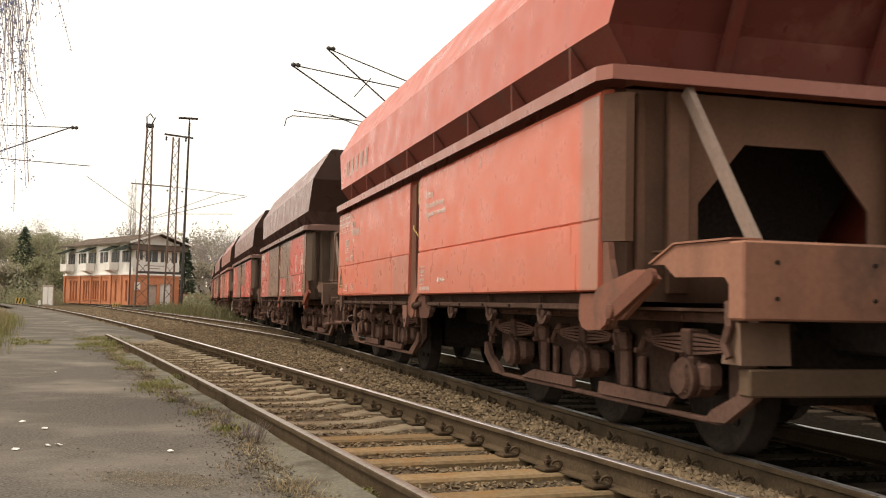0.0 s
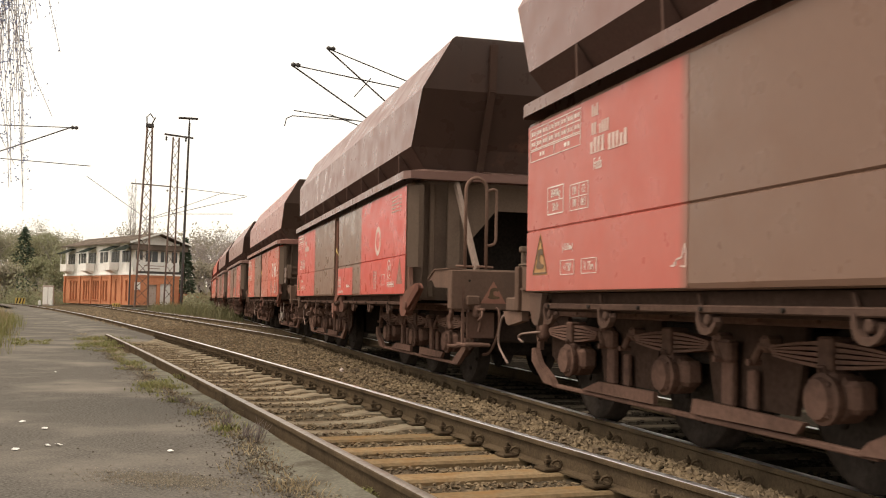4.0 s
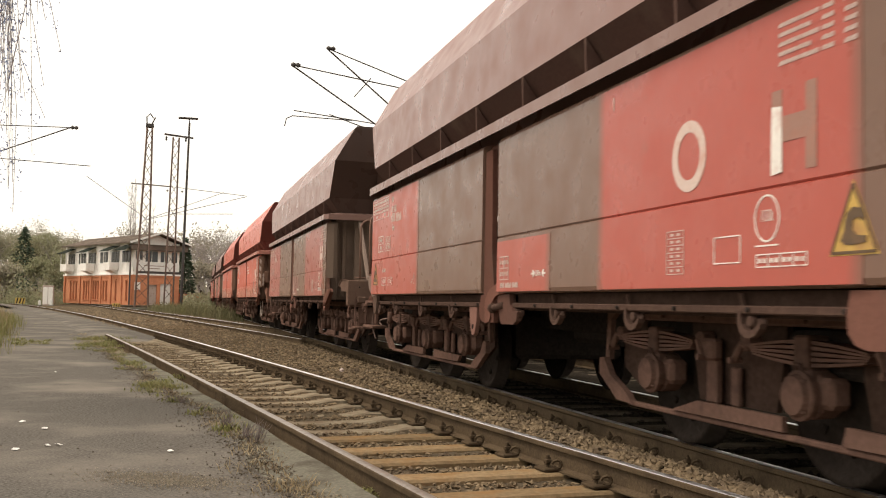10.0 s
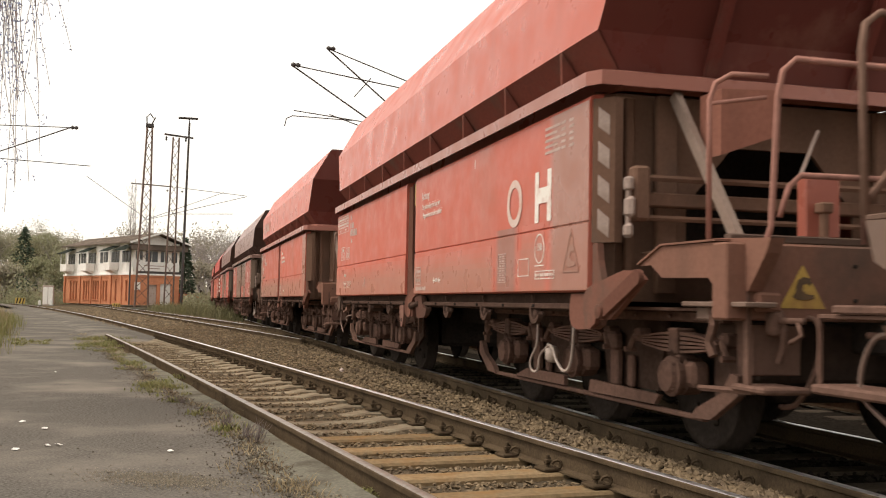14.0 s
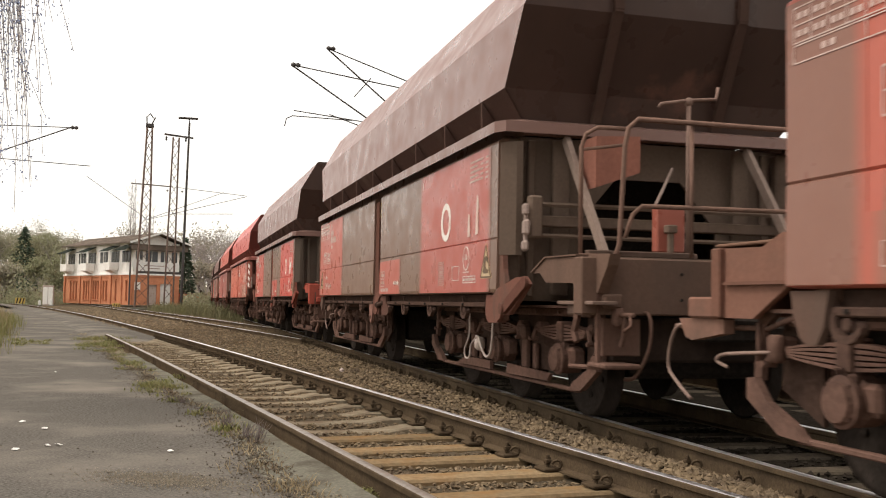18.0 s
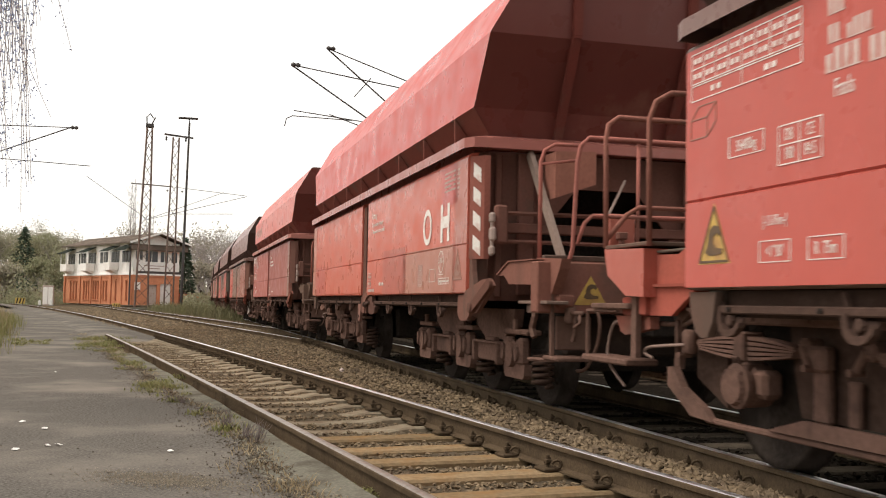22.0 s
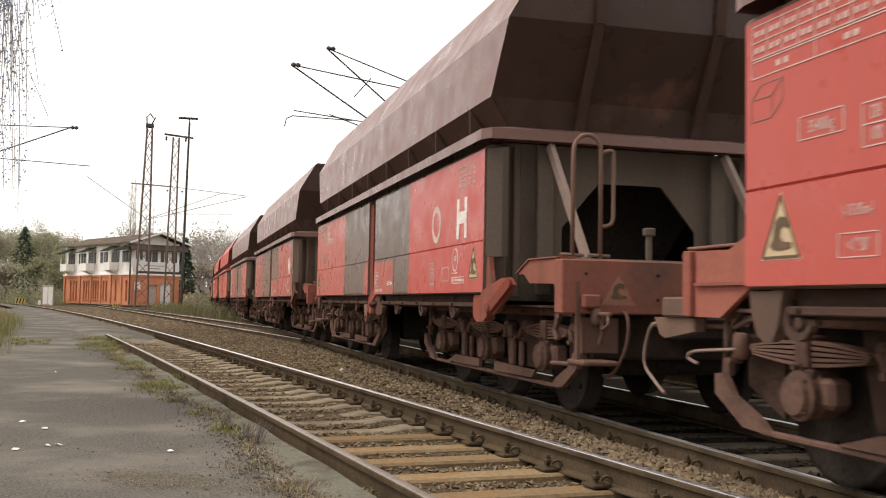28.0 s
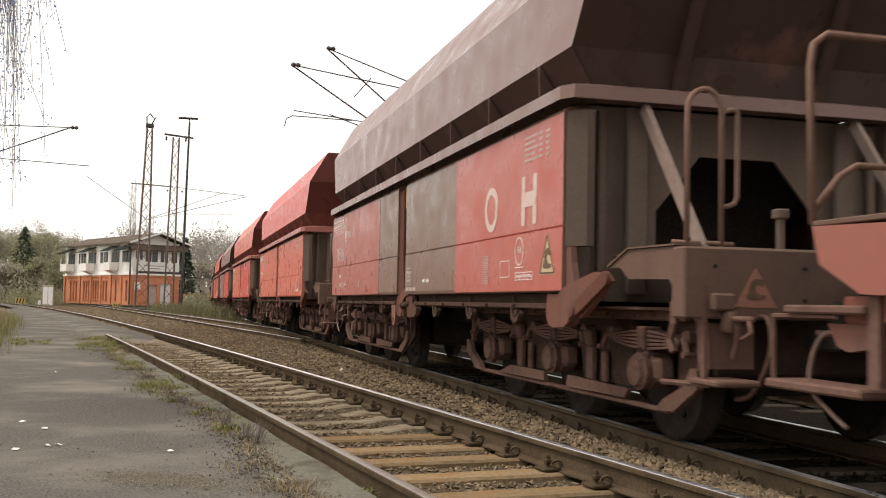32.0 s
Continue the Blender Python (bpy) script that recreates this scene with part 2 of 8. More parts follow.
class Shape:
    """Vertices and faces gathered into one mesh."""

    def __init__(self):
        self.v, self.f = [], []

    def add(self, verts, faces):
        k = len(self.v)
        self.v += [tuple(p) for p in verts]
        self.f += [tuple(i + k for i in face) for face in faces]
        return self

    def box(self, c, s, bevel=0.0, m=None):
        hx, hy, hz = s[0] / 2, s[1] / 2, s[2] / 2
        c = Vector(c)
        if not bevel:
            vs = [Vector((x * hx, y * hy, z * hz)) for x in (-1, 1) for y in (-1, 1) for z in (-1, 1)]
            fs = [(0, 1, 3, 2), (4, 6, 7, 5), (0, 4, 5, 1), (2, 3, 7, 6), (0, 2, 6, 4), (1, 5, 7, 3)]
        else:
            b = min(bevel, hx * 0.9, hy * 0.9, hz * 0.9)
            vs, ids = [], {}
            for x in (-1, 1):
                for y in (-1, 1):
                    for z in (-1, 1):
                        for a in range(3):
                            p = [x * (hx - b), y * (hy - b), z * (hz - b)]
                            p[a] = (x * hx, y * hy, z * hz)[a]
                            ids[x, y, z, a] = len(vs)
                            vs.append(Vector(p))
            fs = []
            for a in range(3):
                o1, o2 = (a + 1) % 3, (a + 2) % 3
                for sgn in (-1, 1):
                    loop = []
                    for p, q in ((-1, -1), (1, -1), (1, 1), (-1, 1)):
                        k = [0, 0, 0]
                        k[a], k[o1], k[o2] = sgn, p, q
                        loop.append(ids[(*k, a)])
                    fs.append(tuple(loop if sgn > 0 else loop[::-1]))
                for p in (-1, 1):
                    for q in (-1, 1):
                        k0, k1 = [0, 0, 0], [0, 0, 0]
                        k0[a], k0[o1], k0[o2] = -1, p, q
                        k1[a], k1[o1], k1[o2] = 1, p, q
                        loop = (ids[(*k0, o1)], ids[(*k1, o1)], ids[(*k1, o2)], ids[(*k0, o2)])
                        fs.append(loop if p * q > 0 else loop[::-1])
            for x in (-1, 1):
                for y in (-1, 1):
                    for z in (-1, 1):
                        loop = tuple(ids[x, y, z, a] for a in range(3))
                        fs.append(loop if x * y * z > 0 else loop[::-1])
        return self.add([(m @ p if m else p) + c for p in vs], fs)

    def extrude(self, outline, a, b, axis="x"):
        """A prism: a closed outline in the two other axes, from a to b along the axis."""
        def place(p, s):
            return {"x": (s, p[0], p[1]), "y": (p[0], s, p[1]), "z": (p[0], p[1], s)}[axis]
        n = len(outline)
        vs = [place(p, a) for p in outline] + [place(p, b) for p in outline]
        fs = [(i, (i + 1) % n, n + (i + 1) % n, n + i) for i in range(n)] + [tuple(range(n))[::-1], tuple(range(n, 2 * n))]
        return self.add(vs, fs)

    def tube(self, pts, r, n=6, taper=None):
        pts = [Vector(p) for p in pts]
        vs, fs = [], []
        side = None
        for i, p in enumerate(pts):
            d = (pts[min(i + 1, len(pts) - 1)] - pts[max(i - 1, 0)]).normalized()
            if side is None:
                side = d.cross((0, 0, 1) if abs(d.z) < 0.9 else (1, 0, 0)).normalized()
            side = (side - d * side.dot(d)).normalized()
            up = d.cross(side)
            rr = r if taper is None else r + (taper - r) * i / (len(pts) - 1)
            for k in range(n):
                a = 2 * math.pi * k / n
                vs.append(p + (side * math.cos(a) + up * math.sin(a)) * rr)
        for i in range(len(pts) - 1):
            for k in range(n):
                fs.append((i * n + k, i * n + (k + 1) % n, (i + 1) * n + (k + 1) % n, (i + 1) * n + k))
        fs += [tuple(range(n))[::-1], tuple(range((len(pts) - 1) * n, len(pts) * n))]
        return self.add(vs, fs)

    def lathe(self, profile, c, axis="y", n=20):
        """Turned on an axis through c: profile of (along, radius)."""
        vs, fs = [], []
        for s, r in profile:
            for k in range(n):
                a = 2 * math.pi * k / n
                u, w = r * math.cos(a), r * math.sin(a)
                vs.append({"y": (c[0] + u, c[1] + s, c[2] + w), "x": (c[0] + s, c[1] + u, c[2] + w), "z": (c[0] + u, c[1] + w, c[2] + s)}[axis])
        for i in range(len(profile) - 1):
            for k in range(n):
                fs.append((i * n + k, i * n + (k + 1) % n, (i + 1) * n + (k + 1) % n, (i + 1) * n + k))
        fs += [tuple(range(n)), tuple(range((len(profile) - 1) * n, len(profile) * n))[::-1]]
        return self.add(vs, fs)

    def rings(self, loops, close=False):
        """Skin between loops with equal numbers of points."""
        n = len(loops[0])
        vs = [p for loop in loops for p in loop]
        fs = []
        for i in range(len(loops) - 1):
            for k in range(n):
                fs.append((i * n + k, i * n + (k + 1) % n, (i + 1) * n + (k + 1) % n, (i + 1) * n + k))
        if close:
            fs += [tuple(range(n))[::-1], tuple(range((len(loops) - 1) * n, len(loops) * n))]
        return self.add(vs, fs)

    def bar(self, a, b, w, h):
        """A square bar from a to b."""
        a, b = Vector(a), Vector(b)
        d = b - a
        q = d.to_track_quat("X", "Z").to_matrix()
        return self.box((a + b) / 2, (d.length, w, h), 0, q)

    def mesh(self, name, mat, smooth=False, fix=True):
        me = bpy.data.meshes.new(name)
        me.from_pydata(self.v, [], self.f)
        if fix:
            bm = bmesh.new()
            bm.from_mesh(me)
            bmesh.ops.recalc_face_normals(bm, faces=bm.faces)
            bm.to_mesh(me)
            bm.free()
        me.materials.append(mat)
        if smooth:
            me.polygons.foreach_set("use_smooth", [True] * len(me.polygons))
        return me


def part(name, shape, mat, parent, label="", color=None, m=None, smooth=False):
    """One mesh object under a thing or a part; shape is a Shape or a finished mesh."""
    me = shape if isinstance(shape, bpy.types.Mesh) else shape.mesh(name, mat, smooth)
    ob = new(name, me)
    ob.parent = parent
    if m is not None:
        ob.matrix_basis = m
    if label:
        tagged(ob, label)
    if color:
        ob.color = (*color, 1)
    return ob


def thing(name, label, category, group="", kind="", m=None):
    ob = new(name)
    ob.empty_display_size = 0.2
    if m is not None:
        ob.matrix_basis = m
    return tagged(ob, label, category, group, kind)


def lettering(text, size, parent, m, mat, name="lettering", stretch=1.0):
    cu = bpy.data.curves.new(name, "FONT")
    cu.body, cu.size, cu.align_x, cu.align_y = text, size, "CENTER", "CENTER"
    cu.extrude, cu.resolution_u = 0.0008, 2 if len(text) > 3 else 6
    cu.materials.append(mat)
    ob = new(name, cu)
    me = bpy.data.meshes.new_from_object(ob.evaluated_get(bpy.context.evaluated_depsgraph_get()))
    bpy.data.objects.remove(ob)
    if stretch != 1.0:
        me.transform(Matrix.Diagonal((stretch, 1, 1, 1)))
    return part(name, me, mat, parent, m=m)

# ---------------------------------------------------------------- the lines of the tracks
TRACK_X = 4.415
BENDS = ((-5, 0.0), (15, 0.2e-3), (30, 0.0), (50, 0.5e-3), (80, 0.3e-3), (110, 4.0e-3), (140, 6.0e-3), (420, 6.0e-3))
_s = np.arange(-6, 420, 0.5)
_k = np.interp(_s, [b[0] for b in BENDS], [b[1] for b in BENDS])
_h = np.cumsum(_k) * 0.5
_h -= np.interp(0, _s, _h)
_x = np.cumsum(np.sin(_h)) * 0.5
_y = np.cumsum(np.cos(_h)) * 0.5
_x -= np.interp(0, _s, _x)
_y -= np.interp(0, _s, _y)


def main_line(s):
    """Place and heading (radians, clockwise from +y) on the train's track."""
    if s < -5:
        return TRACK_X + float(np.interp(-5, _s, _x)), float(np.interp(-5, _s, _y)) + (s + 5), 0.0
    return TRACK_X + float(np.interp(s, _s, _x)), float(np.interp(s, _s, _y)), float(np.interp(s, _s, _h))


def near_line(y):
    """Centre of the empty near track at y."""
    return 2.610 - 0.10625 * y - 0.000434 * y * y


def near_heading(y):
    return math.atan(-0.10625 - 0.000868 * y)


def fork_line(y):
    """Centre of the track that leaves the main line to the left."""
    return 4.2 - 0.11 * (y - 25) - 0.0001 * (y - 25) ** 2


def rail_run(name, points, label, shiny=True, half=0.036):
    """A rail with foot, web and head along points (x, y, heading), its head's top at z 0."""
    prof = [(-0.07, -0.172), (0.07, -0.172), (0.07, -0.162), (0.012, -0.145), (0.009, -0.05), (half, -0.038), (half, -0.014), (half * 0.88, -0.006), (half * 0.72, -0.0025), (half * 0.3, 0.0),
            (-half * 0.3, 0.0), (-half * 0.72, -0.0025), (-half * 0.88, -0.006), (-half, -0.014), (-half, -0.038), (-0.009, -0.05), (-0.012, -0.145), (-0.07, -0.162)]
    loops = [[(x + u * math.cos(h), y - u * math.sin(h), z) for u, z in prof] for x, y, h in points]
    g = Shape().rings(loops, close=True)
    me = g.mesh(name, rail_side)
    me.materials.append(rail_top)
    if shiny:
        n = len(prof)
        for p in me.polygons:
            if len(p.vertices) == 4 and all(7 <= v % n <= 12 for v in p.vertices):
                p.material_index = 1
    return me


def offset(pts, d):
    return [(x + d * math.cos(h), y - d * math.sin(h), h) for x, y, h in pts]


main_pts = [main_line(s) for s in [-60, -20] + list(range(-4, 300, 3))]
near_pts = [(near_line(y), y, near_heading(y)) for y in [-25, -10, -2] + [0.0 + 2.0 * i for i in range(75)]]
fork_pts = [(fork_line(y), y, math.atan(-0.11 - 0.0002 * (y - 25))) for y in [26 + 4 * i for i in range(75)]]
second_pts = [(8.3, y, 0.0) for y in (-60, -10, 0, 20, 60, 140, 300)]
third_pts = [(12.6, y, 0.0) for y in (-60, -10, 0, 20, 60, 140, 300)]
GAUGE = {"near": 0.775, "main": 0.766}

railway = {}
for key, pts, label, half in (("near", near_pts, "empty siding track with rusty rails and worn sleepers", GAUGE["near"]),
                              ("main", main_pts, "main line track with rusty rails under the train", GAUGE["main"]),
                              ("fork", fork_pts, "diverging track with bright worn rail heads", 0.75),
                              ("second", second_pts, "parallel track with bright rail heads beyond the train", 0.75),
                              ("third", third_pts, "outer parallel track with bright rail heads", 0.75)):
    t = thing("railway_track", label, "railway track", "tracks", "structure")
    railway[key] = t
    for side in (-half, half):
        run = [p for p in pts if p[1] < 29] if key == "near" and side < 0 else pts
        part("rail", rail_run("rail", offset(run, side), ""), rail_side, t, "rusty steel rail with a worn bright head")

# ---------------------------------------------------------------- ground
ground = Shape()
gx = [-900, -300, -120, -60, -30, -16, -10, -6, -3, 0, 3, 6, 10, 16, 30, 60, 120, 300, 900]
gy = [-300, -60, -20, -5, 5, 15, 30, 60, 100, 150, 220, 400, 900, 2500]
ground.add([(x, y, -0.36) for y in gy for x in gx],
           [(j * len(gx) + i, j * len(gx) + i + 1, (j + 1) * len(gx) + i + 1, (j + 1) * len(gx) + i) for j in range(len(gy) - 1) for i in range(len(gx) - 1)])
tagged(new("ground", ground.mesh("ground", earth)), "dry earth with sparse spring grass", "ground", kind="structure")

rng = np.random.default_rng(5)


def sheet(name, left, right, ys, z_of, mat, cols, label, rough=0.0):
    vs, fs = [], []
    for j, y in enumerate(ys):
        for i in range(cols + 1):
            f = i / cols
            x = left(y) * (1 - f) + right(y) * f
            vs.append((x, y, z_of(f, x, y) + rough * float(rng.uniform(-1, 1))))
    for j in range(len(ys) - 1):
        for i in range(cols):
            a = j * (cols + 1) + i
            fs.append((a, a + 1, a + cols + 2, a + cols + 1))
    g = Shape().add(vs, fs)
    return tagged(new(name, g.mesh(name, mat, True, fix=False)), label, name.replace("_", " "), kind="structure")


fine_y = [2 + 0.35 * i for i in range(60)] + [23 + 1.5 * i for i in range(30)] + [68 + 8 * i for i in range(29)]
# this bed carries the train's shade in its colour
sheet("oily_ballast_bed", lambda y: TRACK_X - 0.9, lambda y: 16.5, [-40, -10] + fine_y, lambda f, x, y: -0.205, shaded_bed, 30, "ballast bed coloured dark for the shade under the train", 0.014)
ballast = sheet("ballast_bed", lambda y: near_line(y) - 1.0, lambda y: TRACK_X - 0.88, [-40, -10] + fine_y,
                lambda f, x, y: -0.212 + 0.07 * min(1, max(0, (x - near_line(y) - 0.95) * 2)) * min(1, max(0, (3.45 - x) * 3)), ballast_bed, 40,
                "dusty brown ballast bed between the tracks", 0.012)


def asphalt_edge(y):
    return near_line(y) - 1.26 + 0.08 * math.exp(-((y - 9) / 3.2) ** 2) + 0.045 * math.sin(y * 0.9) + 0.04 * math.sin(y * 2.7)


sheet("asphalt_platform", lambda y: -7.5 - 0.05 * y, asphalt_edge, [-30, -8] + fine_y[:-22],
             lambda f, x, y: -0.088 - 0.008 * max(0, f - 0.9) * 10 + 0.006 * math.sin(x * 1.1 + y * 0.7) * max(0.0, 1 - y / 30), asphalt, 40,
             "worn grey asphalt loading platform with cracks", 0.0005)
sheet("dirt_cover", lambda y: asphalt_edge(y) - 0.05, lambda y: near_line(y) + 0.66, [27.6 + 1.2 * i for i in range(10)] + [40 + 5 * i for i in range(24)],
              lambda f, x, y: -0.128 - 0.10 * max(0.0, 1 - (y - 27.6) / 2.5) * min(1.0, f * 5) + 0.078 * min(1.0, f * 5) * min(1.0, (y - 27.6) / 2.5) - 0.09 * max(0.0, f - 0.55) * 2, asphalt, 12, "dusty worn asphalt that buries the siding's rail", 0.0015)

worn_head = material("worn_rail_head", (0.24, 0.20, 0.165), 0.42, 0.5, 60, 0.15, 2.0, (0.15, 0.11, 0.08), 0.4, 0.05)
railway["near"].children[0].data.materials[1] = worn_head

# ---------------------------------------------------------------- the train
WAGON_PITCH = 15.526
SLACK = (-0.124, 0.026, 0.049, -0.027, -0.032, 0.105, 0.009, 0.003, 0.008, 0.009, -0.011, 0.049, 0.019, 0.065, -0.063, -0.084)      # play in the couplings, wagons -4 to 11


def train_place(t, n):
    """Distance along the main line of wagon n's middle at t seconds."""
    q = (min(t, 32.0) - 16) / 16
    ahead = 33.3778 + 115.9253 * q + 8.6992 * q * q + 0.2102 * q ** 3 - 0.032 * q ** 4
    return WAGON_PITCH * n - ahead + SLACK[min(15, max(0, n + 4))]


def place_wagon(t, n):
    x, y, h = main_line(train_place(t, n))
    return pose(x, y, 0, 0, 0, -90 - math.degrees(h))


def smooth_line(pts, steps=5):
    """A soft curve through the given points."""
    pts = [Vector(q) for q in pts]
    out_pts = []
    for i in range(len(pts) - 1):
        a, b, c, d = pts[max(0, i - 1)], pts[i], pts[i + 1], pts[min(len(pts) - 1, i + 2)]
        for k in range(steps):
            f = k / steps
            out_pts.append(0.5 * (2 * b + (c - a) * f + (2 * a - 5 * b + 4 * c - d) * f * f + (3 * b - a - 3 * c + d) * f ** 3))
    return out_pts + [pts[-1]]


# shared meshes, made once ------------------------------------------------
TAIL_WALL, TAIL_BEAM = -0.34, -0.42      # how much farther the trailing end stands from the middle
HOPPER_RINGS = ((2.64, 5.38, 1.33), (2.92, 5.45, 1.53), (3.58, 5.86, 1.50), (4.20, 5.92, 1.15), (4.235, 5.92, 1.11))


def hopper_shape(ends):
    """The upper hopper: its long sides with the inside, or one sloping end."""
    g = Shape()
    def ring(z, a, b):
        return [(-a + TAIL_WALL, -b, z), (a, -b, z), (a, b, z), (-a + TAIL_WALL, b, z)]
    loops = [ring(*r) for r in HOPPER_RINGS]
    inner = [ring(*r) for r in ((4.235, 5.86, 1.06), (3.55, 5.78, 1.44), (2.95, 5.2, 1.3))]
    if ends:
        return g.rings([[lp[1], lp[2], (lp[2][0] - 0.02, lp[2][1] * 0.99, lp[2][2]), (lp[1][0] - 0.02, lp[1][1] * 0.99, lp[1][2])] for lp in loops], close=True)
    for lo, hi in zip(loops[1:], loops[2:]):
        g.add([lo[0], lo[1], hi[1], hi[0]], [(0, 1, 2, 3)])
        g.add([lo[2], lo[3], hi[3], hi[2]], [(0, 1, 2, 3)])
    g.rings([loops[-1]] + inner)
    n = len(g.v)
    g.f.append((n - 4, n - 3, n - 2, n - 1))
    return g


def octagon_wall():
    """End wall with an eight-cornered opening, in the plane of y and z, 5 mm thick steel."""
    outer = [(-1.45, 1.0), (1.45, 1.0), (1.45, 2.52), (-1.45, 2.52)]
    hole = [(-0.72, 1.30), (0.72, 1.30), (0.72, 1.72), (0.34, 2.17), (-0.34, 2.17), (-0.72, 1.72)]
    g = Shape()
    for x in (0.0, -0.03):
        g.add([(x, y, z) for y, z in outer + hole], [])
    for o in (0, 10):
        faces = [(0, 1, 5, 4), (1, 2, 7, 6), (1, 6, 5), (2, 3, 8, 7), (3, 0, 9), (0, 4, 9), (3, 9, 8)]
        g.f += [tuple(i + o for i in f) for f in faces]
    for i in range(6):
        a, b = 4 + i, 4 + (i + 1) % 6
        g.f.append((a, b, b + 10, a + 10))
    for i in range(4):
        a, b = i, (i + 1) % 4
        g.f.append((a, b, b + 10, a + 10))
    return g


def hook_shape():
    """A drop-door hook: a broad curled strap below the sill, open to the top, hung from a slanting arm."""
    g = Shape()
    curl = [(0.0, -0.02), (0.0, -0.085), (0.022, -0.135), (0.07, -0.165), (0.135, -0.17), (0.195, -0.152), (0.24, -0.115), (0.25, -0.085),
            (0.222, -0.088), (0.18, -0.118), (0.13, -0.13), (0.08, -0.122), (0.048, -0.09), (0.038, -0.05), (0.040, -0.015)]
    g.extrude(curl, -0.045, 0.0, "y")
    g.extrude([(0.0, -0.03), (0.036, -0.02), (-0.02, 0.085), (-0.05, 0.085)], -0.012, 0.006, "y")
    g.lathe([(0.02, 0.036), (-0.03, 0.036), (-0.036, 0.028)], (0.115, 0, -0.075), "y", 10)
    g.box((0.17, 0.01, -0.08), (0.12, 0.03, 0.055), 0.01)
    return g


LEVER = [(5.40, 0.82), (5.362, 0.93), (5.358, 0.99), (5.375, 1.045), (5.42, 1.08), (5.50, 1.105), (5.78, 1.155), (6.01, 1.195), (6.20, 1.19), (6.30, 1.13), (6.02, 0.975), (5.82, 0.875), (5.66, 0.87), (5.60, 0.905), (5.56, 0.84), (5.48, 0.805)]
FOOT = [(5.03, 1.05), (5.0, 0.95), (5.01, 0.86), (5.06, 0.81), (5.14, 0.79), (5.46, 0.80), (5.56, 0.83), (5.60, 0.92), (5.60, 1.10), (5.52, 1.28), (5.50, 1.40), (5.415, 1.40), (5.415, 1.05)]


def lever_shape():
    """The curved door lever at the corner of the body."""
    return Shape().extrude(LEVER, -0.018, 0.018, "y")


def link_shape():
    """The round-ended link on the lever's face."""
    a, b, half = Vector((5.735, 0.925)), Vector((6.27, 1.145)), 0.05
    turn = math.atan2(b.y - a.y, b.x - a.x)
    outline = [(a.x + half * math.cos(turn + radians(k)), a.y + half * math.sin(turn + radians(k))) for k in range(90, 271, 20)]
    outline += [(b.x + half * math.cos(turn + radians(k)), b.y + half * math.sin(turn + radians(k))) for k in range(-90, 91, 20)]
    return Shape().extrude(outline, -1.615, -1.582, "y").lathe([(0.0, 0.05), (-0.02, 0.048), (-0.024, 0.02)], (a.x, -1.615, a.y), "y", 14)


def wheelset_shape():
    g = Shape()
    for s in (-1, 1):
        prof = [(-0.07, 0.08), (-0.07, 0.13), (-0.03, 0.18), (-0.02, 0.38), (-0.06, 0.40), (-0.075, 0.455), (0.05, 0.46), (0.062, 0.49), (0.075, 0.46), (0.06, 0.40), (0.01, 0.38), (0.0, 0.18), (0.07, 0.13), (0.07, 0.08)]
        g.lathe([(p * -s, r) for p, r in prof], (0, s * 0.76, 0), "y", 28)
        for k in range(6):
            a = radians(60 * k)
            g.box((0.27 * math.cos(a), s * 0.80, 0.27 * math.sin(a)), (0.05, 0.03, 0.05), 0.01)
    g.lathe([(-1.0, 0.075), (1.0, 0.075)], (0, 0, 0), "y", 12)
    return g


def axlebox_shape(s):
    g = Shape()
    g.lathe([(0, 0.120), (s * 0.10, 0.122), (s * 0.11, 0.138), (s * 0.135, 0.138), (s * 0.145, 0.118), (s * 0.175, 0.105), (s * 0.18, 0.04)], (0, s * 0.98, 0), "y", 20)
    g.lathe([(0, 0.135), (s * 0.12, 0.14), (s * 0.14, 0.12)], (0, s * 0.92, 0.01), "y", 18)
    g.box((0.0, s * 0.99, 0.02), (0.42, 0.14, 0.17), 0.03)
    g.box((0.0, s * 1.03, 0.115), (0.16, 0.14, 0.08), 0.02)
    g.tube([(-0.03, s * 1.10, 0.12), (-0.02, s * 1.12, 0.17), (0.02, s * 1.12, 0.17), (0.03, s * 1.10, 0.12)], 0.012, 5)
    for k in range(4):
        a = radians(45 + 90 * k)
        g.box((0.105 * math.cos(a), s * 1.13, 0.115 * math.sin(a)), (0.03, 0.025, 0.03), 0.008)
    return g


def spring_shape(s):
    """A laminated spring: five leaves that meet at their ends, with a buckle round the middle."""
    g = Shape()
    for i in range(5):
        mid, tip, half = 0.300 - 0.031 * i, 0.252 - 0.010 * i, 0.54 - 0.012 * abs(i - 1)
        line = [(x, tip + (mid - tip) * (1 - (abs(x) / 0.54) ** 1.7)) for x in [-half + 2 * half * k / 10 for k in range(11)]]
        thick = [0.010 + 0.013 * (1 - abs(x) / 0.56) for x, z in line]
        g.extrude(line + [(x, z - t) for (x, z), t in zip(line[::-1], thick[::-1])], s * 0.97, s * 1.08, "y")
    g.box((0, s * 1.03, 0.235), (0.125, 0.15, 0.18), 0.012)
    g.box((0, s * 1.03, 0.14), (0.07, 0.10, 0.06), 0.012)
    for e in (-0.56, 0.56):
        g.tube([(e * 0.97, s * 1.03, 0.24), (e * 1.10, s * 1.08, 0.25), (e * 1.22, s * 1.09, 0.15)], 0.024, 6)
        g.box((e * 1.08, s * 1.02, 0.26), (0.09, 0.12, 0.10), 0.02)
        g.tube([(e * 1.22, s * 1.04, 0.15), (e * 1.22, s * 1.13, 0.15)], 0.022, 6)
    return g


AXLES = (-1.745, 0.0, 1.745)


